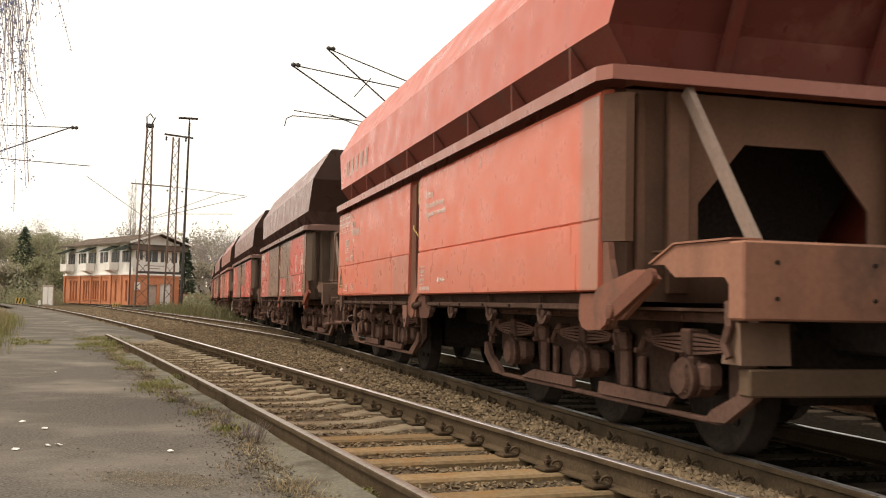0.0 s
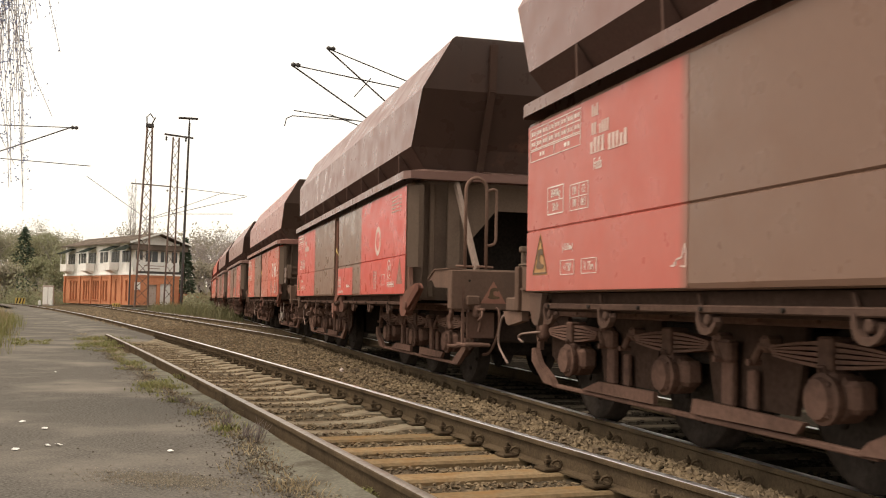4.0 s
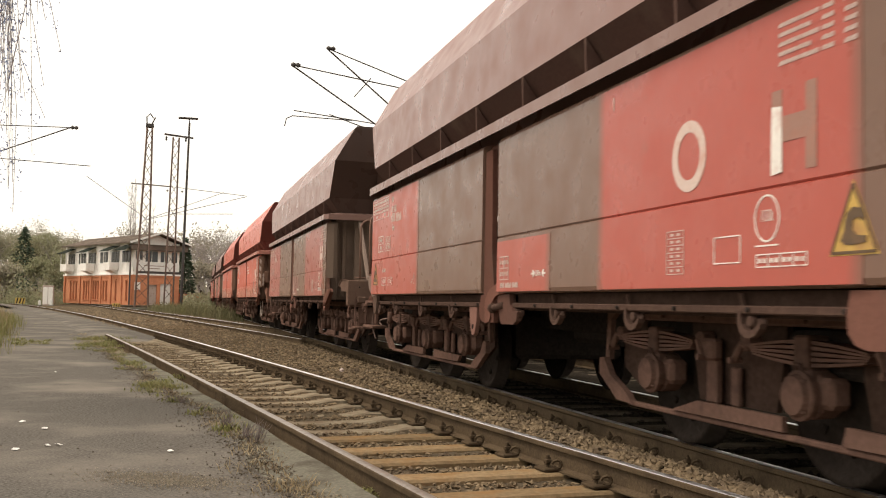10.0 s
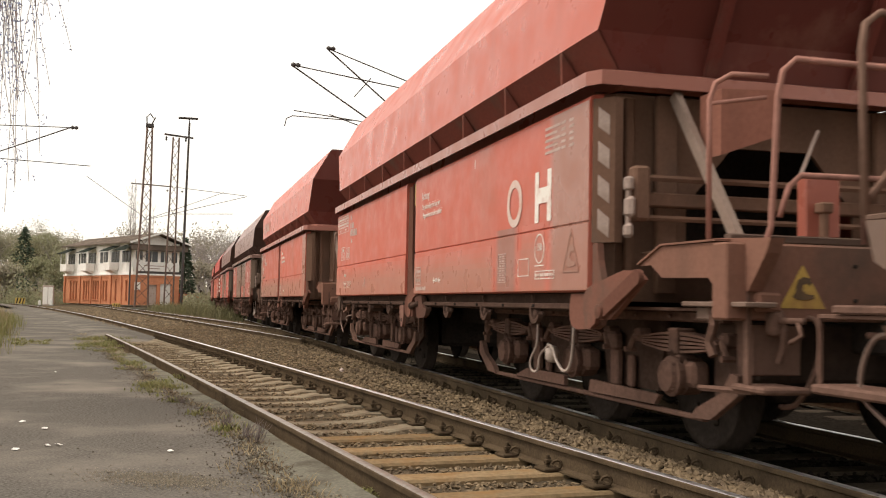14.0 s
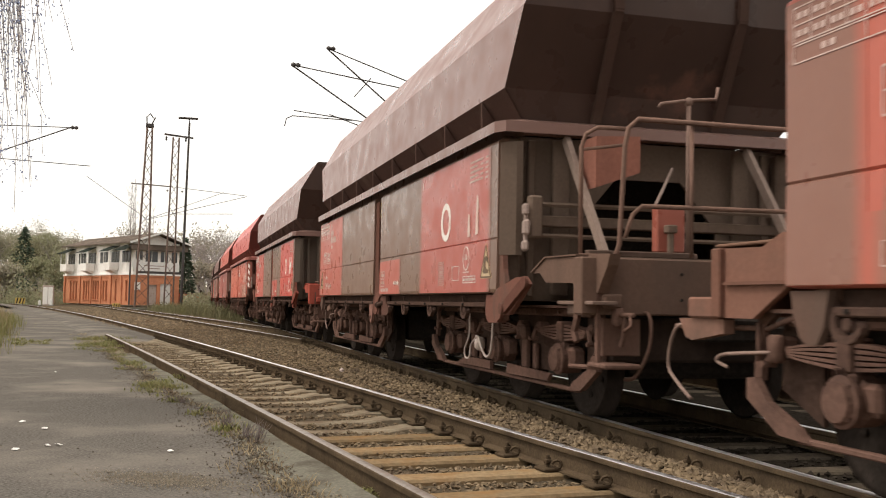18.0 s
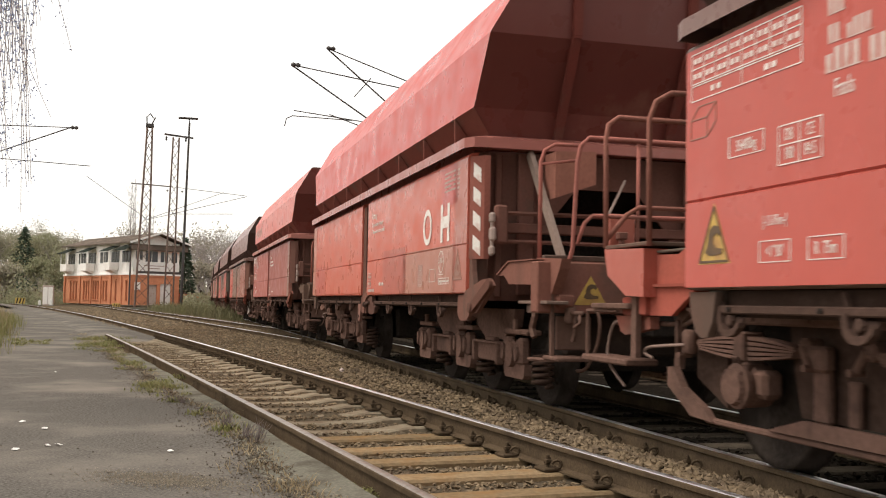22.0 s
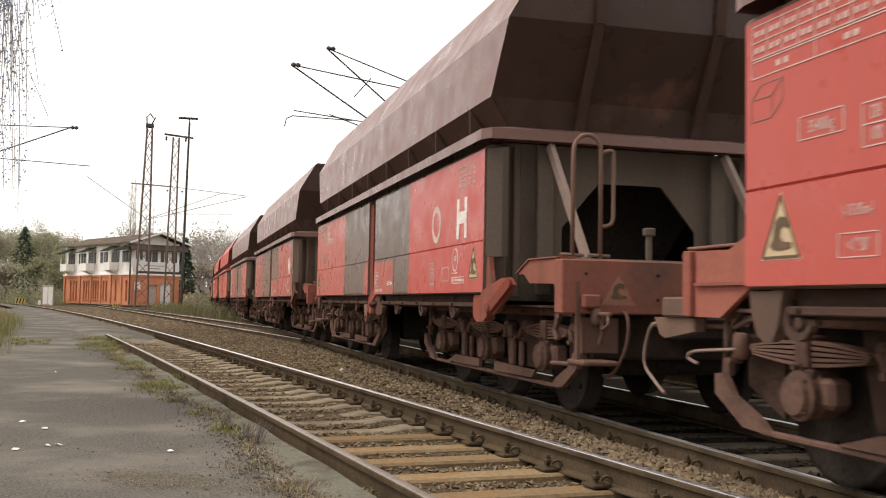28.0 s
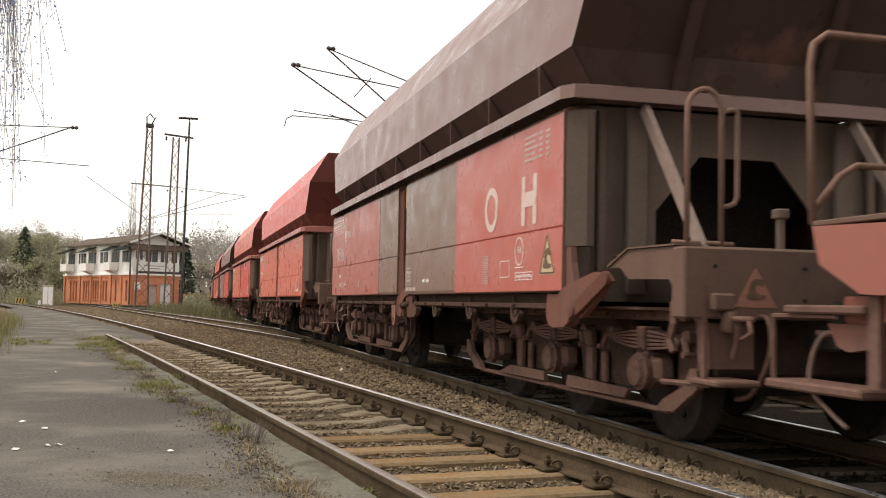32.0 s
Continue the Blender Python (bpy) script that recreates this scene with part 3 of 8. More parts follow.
def bogie_side_shape(s, modern=False):
    g = Shape()
    if not modern:
        # low tie plates, stepped up between the axles, with raked ends
        for tie in ([(-1.42, 0.28), (-1.08, 0.37), (-0.14, 0.37), (-0.14, 0.285)], [(0.38, 0.28), (0.41, 0.378), (1.60, 0.36), (1.52, 0.29)]):
            g.extrude(tie, s * 1.085, s * 1.12, "y")
        g.box((0.0, s * 1.07, 0.255), (4.3, 0.05, 0.035), 0.008)
        for e in (-1, 1):
            g.extrude([(e * x, z) for x, z in ((2.02, 0.255), (2.28, 0.265), (2.60, 0.44), (2.60, 0.56), (2.52, 0.57), (2.40, 0.44), (2.12, 0.33))], s * 1.07, s * 1.12, "y")
            g.extrude([(e * x, z) for x, z in ((2.52, 0.55), (2.60, 0.55), (2.56, 0.92), (2.42, 0.96), (2.38, 0.93), (2.50, 0.86))], s * 1.03, s * 1.07, "y")
        for c in (-0.86, 0.86):
            g.box((c - 0.17, s * 1.02, 0.50), (0.13, 0.05, 0.28), 0.01)
            g.box((c + 0.08, s * 1.01, 0.48), (0.09, 0.04, 0.24), 0.01)
            g.box((c - 0.17, s * 1.04, 0.70), (0.17, 0.08, 0.14), 0.02)
        for k in range(9):
            g.box((-2.2 + 0.55 * k, s * 1.075, 0.90), (0.03, 0.02, 0.03), 0.006)
        g.box((0, s * 0.98, 0.905), (4.6, 0.14, 0.075), 0.012)
        g.box((0, s * 1.04, 0.952), (4.7, 0.16, 0.022), 0.0)
    else:
        for m in (-0.8725, 0.8725):
            g.extrude([(m - 0.66, 0.92), (m + 0.66, 0.92), (m + 0.60, 0.74), (m + 0.30, 0.61), (m - 0.30, 0.61), (m - 0.60, 0.74)], s * 1.0, s * 1.10, "y")
            g.box((m, s * 1.13, 0.475), (0.80, 0.05, 0.19), 0.01)
            g.box((m, s * 1.15, 0.575), (0.82, 0.12, 0.025), 0.005)
            g.box((m, s * 1.12, 0.605), (0.30, 0.06, 0.04), 0.005)
            for e in (-0.40, 0.40):
                g.box((m + e, s * 1.17, 0.47), (0.05, 0.09, 0.23), 0.015)
        for c in AXLES:
            g.extrude([(c - 0.30, 0.40), (c + 0.30, 0.40), (c + 0.29, 0.30), (c + 0.25, 0.262), (c - 0.25, 0.262), (c - 0.29, 0.30)], s * 1.10, s * 1.18, "y")
            g.extrude([(c - 0.10 * math.cos(radians(a)) - 0.02, 0.49 + 0.125 * math.sin(radians(a))) for a in range(0, 360, 30)], s * 1.17, s * 1.23, "y")
            for e in (-0.21, 0.19):
                g.box((c + e, s * 1.15, 0.52), (0.13, 0.12, 0.26), 0.03)
                g.extrude([(c + e - 0.045 * math.cos(radians(a)), 0.51 + 0.085 * math.sin(radians(a))) for a in range(0, 360, 45)], s * 1.20, s * 1.235, "y")
            g.box((c, s * 1.10, 0.70), (0.66, 0.16, 0.05), 0.012)
            g.tube([(c - 0.02, s * 1.16, 0.70), (c - 0.02, s * 1.16, 0.82)], 0.03, 6)
    return g


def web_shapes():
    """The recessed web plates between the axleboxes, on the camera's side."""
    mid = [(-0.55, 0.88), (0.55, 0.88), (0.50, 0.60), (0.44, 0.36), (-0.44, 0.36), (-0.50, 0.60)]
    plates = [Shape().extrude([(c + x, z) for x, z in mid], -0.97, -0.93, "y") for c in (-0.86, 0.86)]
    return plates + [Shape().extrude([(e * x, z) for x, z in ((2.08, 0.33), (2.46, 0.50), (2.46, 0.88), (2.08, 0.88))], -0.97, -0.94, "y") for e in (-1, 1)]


def coil_shape(s):
    g = Shape()
    pts = [(0.09 * math.cos(radians(60 * i)), s * 1.04 + 0.09 * math.sin(radians(60 * i)), -0.17 + 0.0095 * i) for i in range(33)]
    g.tube(pts, 0.022, 5)
    return g


hopper_mesh = hopper_shape(False).mesh("hopper", hopper_paint, fix=False)
FLARE_FOOT, FLARE_TOP = (-5.38 + TAIL_WALL, 5.38), (-5.45 + TAIL_WALL, 5.45)
flare_mesh = Shape().add([(x, y, z) for y0, y1 in ((1.33, 1.53), (1.31, 1.51)) for (x, y, z) in ((FLARE_FOOT[0], -y0, 2.64), (FLARE_FOOT[1], -y0, 2.64), (FLARE_TOP[1], -y1, 2.92), (FLARE_TOP[0], -y1, 2.92))],
                         [(0, 1, 2, 3), (7, 6, 5, 4), (0, 4, 5, 1), (3, 2, 6, 7), (1, 5, 6, 2), (0, 3, 7, 4)]).mesh("flare", frame_paint)
hopper_end_mesh = hopper_shape(True).mesh("hopper_end", paint)
end_rib_mesh = Shape().bar((5.40, -0.62, 2.66), (5.90, -0.62, 3.62), 0.09, 0.05).bar((5.89, -0.62, 3.58), (5.95, -0.62, 4.16), 0.09, 0.05).mesh("end_rib", frame_paint)
wall_mesh = octagon_wall().mesh("end_wall", frame_paint)
hook_mesh = hook_shape().mesh("hook", hook_iron)
wheel_mesh = wheelset_shape().mesh("wheelset", wheel_iron, True)
axlebox_mesh = {s: axlebox_shape(s).mesh("axlebox", running_gear) for s in (-1, 1)}
spring_mesh = {s: spring_shape(s).mesh("leaf_spring", running_gear) for s in (-1, 1)}
coil_mesh = {s: coil_shape(s).mesh("coil_spring", web_iron, True) for s in (-1, 1)}
bogie_mesh = {(s, o): bogie_side_shape(s, o).mesh("side_frame", running_gear) for s in (-1, 1) for o in (False, True)}
web_meshes = [g.mesh("web_plate", web_iron) for g in web_shapes()]
lever_mesh = lever_shape().mesh("door_lever", frame_paint)
link_mesh = link_shape().mesh("lever_link", frame_paint)
rib_mesh = Shape().add([(-0.02, 0, 2.64), (-0.02, -0.20, 2.91), (-0.02, -0.19, 2.64), (0.02, 0, 2.64), (0.02, -0.20, 2.91), (0.02, -0.19, 2.64)],
                       [(0, 1, 2), (5, 4, 3), (0, 3, 4, 1), (1, 4, 5, 2), (0, 2, 5, 3)]).mesh("rib", frame_paint)


def door_y(z):
    """How far out the side door's face stands at height z."""
    return float(np.interp(z, (1.10, 1.553, 1.566, 2.43), (1.562, 1.560, 1.558, 1.562)))


def door_shape(a, b, s):
    """A pressed steel side door from a to b with a folded top and a seam."""
    prof = [(1.45, 2.475), (1.530, 2.462), (1.552, 2.447), (1.562, 2.42), (1.558, 1.571), (1.544, 1.560), (1.560, 1.549), (1.562, 1.10), (1.550, 1.07), (1.495, 1.06), (1.495, 1.10), (1.47, 2.40)]
    return Shape().extrude([(s * y, z) for y, z in prof], a, b, "x")


def field_shape(x0, x1, z0, z1):
    """A repainted field on the camera-side door, a thin coat that follows its face."""
    zs = sorted({z0, z1, *(z for z in (1.10, 1.550, 1.560, 1.570) if z0 < z < z1)})
    front = [(-(door_y(z) + 0.003) + (0.014 if abs(z - 1.56) < 0.004 else 0), z) for z in zs]
    back = [(-(door_y(z) - 0.016), z) for z in zs[::-1]]
    return Shape().extrude(front + back, x0, x1, "x")


DOOR_LEAD, DOOR_TRAIL = (0.15, 5.40), (-5.69, -0.33)
door_mesh = {("lead", s): door_shape(*DOOR_LEAD, s).mesh("side_door", paint) for s in (-1, 1)}
door_mesh.update({("trail", s): door_shape(*DOOR_TRAIL, s).mesh("side_door", paint) for s in (-1, 1)})

dusty_door = {}
for key, me in door_mesh.items():
    dusty_door[key] = me.copy()
    dusty_door[key].materials[0] = dusty_paint
ledge_mesh = Shape().rings([[(-5.72, -1.60, z), (-5.62, -1.63, z), (5.48, -1.63, z), (5.60, -1.56, z), (5.60, 1.56, z), (5.48, 1.63, z), (-5.62, 1.63, z), (-5.72, 1.60, z)] for z in (2.50, 2.60)]
                           + [[(-5.68, -1.33, z), (-5.64, -1.36, z), (5.38, -1.36, z), (5.44, -1.33, z), (5.44, 1.33, z), (5.38, 1.36, z), (-5.64, 1.36, z), (-5.68, 1.33, z)] for z in (2.645, 2.5)]).mesh("ledge", paint)
core_mesh = Shape().rings([[(-4.4, -0.5, 1.0), (4.4, -0.5, 1.0), (4.4, 0.5, 1.0), (-4.4, 0.5, 1.0)], [(-4.6, -1.38, 2.5), (4.6, -1.38, 2.5), (4.6, 1.38, 2.5), (-4.6, 1.38, 2.5)]], close=True).mesh("inner_hopper", black_iron)
skirt_mesh = {s: Shape().box((-0.14, s * 1.475, 0.955), (11.0, 0.07, 0.046), 0.008).mesh("door_sill", hook_iron) for s in (-1, 1)}
# an added dark strip for the shade below the doors' curved bottoms
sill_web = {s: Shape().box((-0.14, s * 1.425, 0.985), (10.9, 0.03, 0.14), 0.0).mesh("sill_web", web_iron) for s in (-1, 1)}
sill_bolt = Shape().lathe([(0, 0.016), (-0.014, 0.013)], (0, -1.513, 0.956), "y", 6).mesh("bolt", black_iron)
under_mesh = Shape().box((0, 0, 0.86), (14.0, 0.7, 0.32), 0.02).box((-0.4, 0.2, 0.70), (1.7, 0.9, 0.24), 0.05).mesh("underframe", black_iron)


def end_post_meshes():
    post = Shape().box((5.28, -1.40, 1.74), (0.16, 0.16, 1.50), 0.02)
    stud = Shape().box((5.30, -1.21, 1.76), (0.05, 0.07, 1.45), 0.012)
    return post.mesh("corner_post", frame_paint), stud.mesh("stiffener", frame_paint)


post_mesh, stud_mesh = end_post_meshes()
upright_mesh = Shape().box((5.33, -0.93, 1.78), (0.06, 0.17, 1.45), 0.012).mesh("upright", frame_paint)
brace_mesh = Shape().bar((5.50, -0.95, 2.48), (6.30, -0.90, 1.36), 0.05, 0.085).mesh("brace", frame_paint)
deck_mesh = Shape().box((6.87, 0, 1.117), (0.16, 2.78, 0.44), 0.012).mesh("headstock", frame_paint)
apron_mesh = Shape().box((6.60, 0, 0.70), (0.10, 2.0, 0.36), 0.02).mesh("apron_plate", frame_paint)
low_beam = Shape().box((6.70, 0, 0.54), (0.12, 2.46, 0.16), 0.012).mesh("bogie_end_beam", frame_paint)
bent_plate = Shape().extrude([(6.52, 0.64), (6.60, 0.88), (6.72, 0.88), (6.74, 0.64)], -1.27, -0.95, "y").mesh("bent_plate", frame_paint)
end_panel = Shape().box((6.86, -1.02, 0.725), (0.04, 0.32, 0.29), 0.008).mesh("end_panel", frame_paint)
plug_box = Shape().box((6.985, -1.15, 1.0), (0.07, 0.15, 0.11), 0.015).mesh("plug_box", frame_paint)
plug_chain = Shape().tube([(7.0, -1.08, 0.95), (7.03, -1.07, 0.84), (7.0, -1.06, 0.74), (6.97, -1.07, 0.66)], 0.022, 5).mesh("hanging_chain", running_gear)
bolt_mesh = Shape().lathe([(0, 0.014), (0.012, 0.012)], (6.95, 0, 0), "x", 6).mesh("bolt", black_iron)
deck_plate = Shape().box((6.10, 0, 1.343), (1.36, 2.34, 0.02), 0.006).mesh("deck_plate", frame_paint)
side_sill = Shape().extrude([(5.80, 1.235), (5.84, 1.270), (6.13, 1.352), (6.79, 1.345), (6.79, 1.07), (6.70, 1.14), (6.12, 1.15), (5.97, 1.235)], -1.36, -1.22, "y").mesh("side_sill", frame_paint)
sill_cap = Shape().add([(x, y, z) for y in (-1.375, -1.18) for x, z in ((5.80, 1.24), (6.12, 1.355), (6.80, 1.350), (6.80, 1.362), (6.12, 1.368), (5.78, 1.25))],
                       [(0, 1, 4, 5), (1, 2, 3, 4), (11, 10, 7, 6), (10, 9, 8, 7), (5, 4, 10, 11), (4, 3, 9, 10), (0, 6, 7, 1), (1, 7, 8, 2), (0, 5, 11, 6), (2, 8, 9, 3)]).mesh("sill_cap", frame_paint)
foot_mesh = Shape().extrude(FOOT, -1.535, -1.49, "y").mesh("post_foot", frame_paint)
corner_panel = Shape().extrude([(5.415, -1.545), (5.43, -1.545), (5.565, -1.44), (5.565, -1.38), (5.415, -1.38)], 1.405, 2.425, "z").mesh("corner_panel", frame_paint)
far_foot = Shape().extrude(FOOT, 1.49, 1.535, "y").mesh("post_foot", frame_paint)
tail_foot = Shape().extrude([(-5.40, 1.05), (-5.44, 0.88), (-5.49, 0.80), (-5.56, 0.795), (-5.62, 0.83), (-5.67, 0.93), (-5.69, 1.05)], -1.535, -1.49, "y").mesh("post_foot", frame_paint)
coupler_mesh = Shape().box((7.25, 0, 0.98), (0.75, 0.28, 0.30), 0.04).box((7.5, 0.05, 0.98), (0.28, 0.42, 0.40), 0.05).mesh("coupler", black_iron)
def hoop(y0, y1, z, r):
    """The round top of a bent tube between two uprights."""
    c, half = (y0 + y1) / 2, (y1 - y0) / 2
    return [(6.42, c - half * math.cos(radians(a)), z + r * math.sin(radians(a))) for a in range(0, 181, 20)]


grip_mesh = Shape().tube([(6.42, -1.085, 1.37)] + hoop(-1.085, -0.83, 2.29, 0.15) + [(6.42, -0.83, 1.37)], 0.02, 7).tube(
    [(6.42, -0.83, 2.27), (6.42, -0.79, 2.30)] + hoop(-0.79, -0.71, 2.28, 0.03)[4:] + [(6.42, -0.71, 1.72), (6.42, -0.73, 1.67), (6.42, -0.78, 1.65), (6.42, -0.83, 1.655)], 0.018, 7).tube(
    [(6.42, -1.19, 1.40), (6.42, -0.98, 1.395)], 0.016, 6).tube([(6.42, -0.94, 1.40), (6.42, -0.74, 1.395)], 0.016, 6).mesh("grab_rail", frame_paint, True)
step_mesh = Shape().box((7.0, -1.14, 0.515), (0.34, 0.30, 0.04), 0.012).tube([(6.45, -1.27, 0.48), (7.0, -1.25, 0.50)], 0.02, 6).mesh("step", running_gear)
step_hanger = Shape().bar((6.93, -1.25, 1.16), (6.95, -1.25, 0.50), 0.025, 0.05).mesh("step_hanger", running_gear)
hose_mesh = Shape().tube(smooth_line([(6.92, -0.86, 0.92), (7.02, -0.86, 0.90), (7.06, -0.86, 0.80), (7.05, -0.87, 0.66), (7.0, -0.90, 0.52), (6.94, -0.94, 0.42), (6.86, -0.98, 0.40)]), 0.016, 6).mesh("brake_hose", running_gear, True)
cock_mesh = Shape().tube([(6.95, -1.1, 0.90), (7.25, -1.1, 0.90)], 0.02, 6).tube([(7.2, -1.1, 0.9), (7.28, -1.13, 0.82), (7.20, -1.15, 0.78)], 0.015, 5).box((6.98, -1.1, 0.88), (0.1, 0.08, 0.14), 0.02).mesh("brake_cock", running_gear, True)
chain_mesh = Shape().tube([(6.62, -1.28, 1.0), (6.66, -1.30, 0.86), (6.62, -1.31, 0.76), (6.66, -1.30, 0.68)], 0.03, 5).box((6.75, -1.28, 1.02), (0.16, 0.08, 0.12), 0.02).mesh("door_chain", running_gear)
guard_long = Shape().tube([(6.80, -1.10, 1.18), (6.82, -1.02, 1.45), (6.84, -0.99, 2.22), (6.86, -0.97, 2.36), (6.88, -0.90, 2.43), (6.88, 0.9, 2.43), (6.88, 1.0, 2.36), (6.86, 1.02, 2.2), (6.84, 1.04, 1.36)], 0.021, 6).tube(
    [(6.86, -0.99, 1.50), (6.86, -0.93, 1.68), (6.86, -0.85, 1.75), (6.86, 0.35, 1.76), (6.86, 1.0, 1.76)], 0.019, 6).tube([(6.86, -0.42, 1.36), (6.86, -0.42, 2.43)], 0.018, 6).mesh("guard_rail", frame_paint, True)
guard_side = Shape().tube([(6.3, -1.13, 1.38), (6.3, -1.13, 2.28), (6.32, -1.10, 2.39), (6.38, -1.02, 2.44), (6.44, -0.80, 2.43)], 0.02, 6).tube([(6.3, -1.13, 2.26), (6.42, -0.8, 2.30)], 0.015, 6).mesh("guard_rail", frame_paint, True)
deck_edge = Shape().box((6.74, -0.80, 1.375), (0.08, 0.92, 0.05), 0.008).mesh("deck_edge", frame_paint)
gear_box = Shape().extrude([(-0.86, 2.44), (-0.44, 2.46), (-0.44, 2.14), (-0.86, 1.99)], 5.70, 5.98, "x").mesh("control_box", frame_paint)
gear_rod = Shape().tube([(5.62, -1.25, 1.86), (5.62, 1.25, 1.86)], 0.024, 6).tube([(5.62, -1.25, 1.58), (5.62, 1.25, 1.58)], 0.022, 6).mesh("control_rod", frame_paint)
gear_beam = Shape().box((5.50, 0, 1.72), (0.10, 2.5, 0.10), 0.01).mesh("cross_beam", frame_paint)
gear_stick = Shape().tube([(6.2, -0.42, 1.80), (6.1, -0.25, 2.05), (6.08, -0.18, 2.18)], 0.014, 5).mesh("brake_stick", dull_plate)
rod_bracket = Shape().box((5.66, -1.30, 1.74), (0.12, 0.12, 0.38), 0.02).mesh("rod_bracket", frame_paint)
rod_lever = Shape().box((5.70, -1.40, 1.80), (0.09, 0.05, 0.10), 0.015).box((5.72, -1.40, 1.64), (0.12, 0.05, 0.14), 0.02).box((5.70, -1.40, 1.48), (0.10, 0.05, 0.10), 0.02).tube([(5.70, -1.40, 1.84), (5.70, -1.40, 1.44)], 0.02, 5).mesh("lever", dull_plate)
plate_step = Shape().box((6.74, -1.26, 0.985), (0.72, 0.20, 0.03), 0.006).box((6.62, -1.24, 0.93), (0.30, 0.14, 0.08), 0.01).mesh("step_plate", frame_paint)
cable_mesh = Shape().tube(smooth_line([(x, -1.29, z) for x, z in ((3.68, 0.90), (3.67, 0.64), (3.52, 0.49), (3.52, 0.41), (3.61, 0.38), (3.70, 0.41), (3.73, 0.51), (3.80, 0.56), (3.96, 0.63))]), 0.010, 6).tube(smooth_line([(x, -1.30, z) for x, z in ((3.96, 0.63), (4.06, 0.61), (4.16, 0.51), (4.29, 0.44), (4.40, 0.45), (4.48, 0.54), (4.52, 0.77), (4.50, 0.92))]), 0.013, 6).box((3.93, -1.25, 0.55), (0.12, 0.10, 0.14), 0.03).mesh("sensor_cable", pale_plate, True)
deck_bracket = Shape().extrude([(6.60, 1.38), (7.20, 1.35), (7.16, 1.27), (6.98, 1.06), (6.74, 1.06), (6.74, 1.30), (6.60, 1.33)], -1.27, -1.18, "y").mesh("deck_bracket", frame_paint)
gear_plate = Shape().box((6.28, -0.32, 1.63), (0.10, 0.26, 0.40), 0.01).mesh("control_plate", paint)
brake_column = Shape().tube([(6.60, -0.31, 1.353), (6.60, -0.31, 2.68)], 0.021, 6).tube([(6.60, -0.58, 2.60), (6.60, -0.56, 2.63), (6.60, -0.31, 2.675), (6.60, -0.06, 2.70), (6.60, -0.04, 2.80)], 0.015, 6).box((6.60, -0.31, 1.38), (0.12, 0.12, 0.05), 0.01).box((6.60, -0.31, 2.66), (0.06, 0.06, 0.07), 0.015).mesh("brake_column", frame_paint, True)
# trailing end: stepped cheek plate, narrow headstock and, on some, a railed platform with steps
cheek_mesh = Shape().extrude([(-6.55, 0.905), (-6.55, 1.325), (-6.08, 1.315), (-5.90, 1.385), (-5.10, 1.40), (-5.10, 1.2), (-5.78, 1.12), (-6.18, 0.905)], -1.17, -1.13, "y").mesh("cheek_plate", frame_paint)
flange_mesh = Shape().box((-6.53, -1.185, 1.115), (0.10, 0.05, 0.42), 0.008).box((-6.0, -1.185, 1.11), (0.9, 0.03, 0.02), 0.0).mesh("flange", frame_paint)
tail_beam = Shape().box((-6.50, 0, 1.115), (0.10, 2.24, 0.40), 0.012).mesh("headstock", frame_paint)
tail_box = Shape().box((-6.74, -1.10, 0.965), (0.36, 0.16, 0.135), 0.015).mesh("coupling_box", frame_paint)
tail_plate = Shape().extrude([(-7.08, 0.895), (-6.52, 0.895), (-6.52, 0.81), (-6.92, 0.755), (-7.0, 0.78)], -1.15, -1.08, "y").mesh("coupling_plate", frame_paint)
tail_hose = Shape().tube(smooth_line([(-6.95, -1.13, 0.86), (-7.12, -1.14, 0.84), (-7.22, -1.14, 0.72), (-7.24, -1.14, 0.56), (-7.10, -1.14, 0.46), (-6.94, -1.14, 0.38)]), 0.012, 6).mesh("brake_hose", frame_paint, True)
tail_cock = Shape().tube(smooth_line([(-6.05, -1.14, 0.72), (-6.35, -1.15, 0.70), (-6.55, -1.15, 0.68), (-6.60, -1.15, 0.64), (-6.48, -1.15, 0.61)]), 0.012, 5).mesh("brake_cock", frame_paint, True)
tail_pipe = Shape().tube([(-7.3, -1.05, 0.84), (-6.2, -1.05, 0.85), (-5.9, -1.08, 0.92), (-5.72, -1.12, 0.95)], 0.018, 5).tube([(-6.25, -1.08, 0.88), (-6.25, -1.08, 0.66)], 0.022, 5).box((-6.05, -1.10, 0.74), (0.10, 0.08, 0.16), 0.02).mesh("brake_pipe", running_gear, True)
trail_box = Shape().extrude([(-7.04, 1.385), (-6.39, 1.365), (-6.39, 1.03), (-6.67, 1.04), (-6.98, 1.19)], -1.27, -0.72, "y").mesh("platform_box", paint)
tail_deck = Shape().box((-6.72, 0.1, 1.40), (0.70, 2.7, 0.03), 0.006).mesh("deck_edge", frame_paint)
tail_guard = Shape().tube([(-7.08, -1.24, 1.40), (-7.10, -1.24, 2.22), (-7.10, -1.22, 2.34), (-7.10, -1.14, 2.40), (-7.10, 1.1, 2.40), (-7.10, 1.2, 2.32), (-7.10, 1.2, 1.40)], 0.021, 6).tube(
    [(-7.10, -1.23, 1.46), (-7.10, -1.06, 1.66), (-7.10, -0.96, 1.72), (-7.10, 1.2, 1.72)], 0.019, 6).tube([(-7.1, -0.55, 1.4), (-7.1, -0.55, 2.4)], 0.018, 6).mesh("guard_rail", frame_paint, True)
tail_grip = Shape().tube([(-6.37, -1.24, 1.38), (-6.38, -1.24, 2.26), (-6.36, -1.20, 2.38), (-6.34, -1.10, 2.44), (-6.30, -0.7, 2.44)], 0.021, 6).mesh("grab_rail", frame_paint, True)
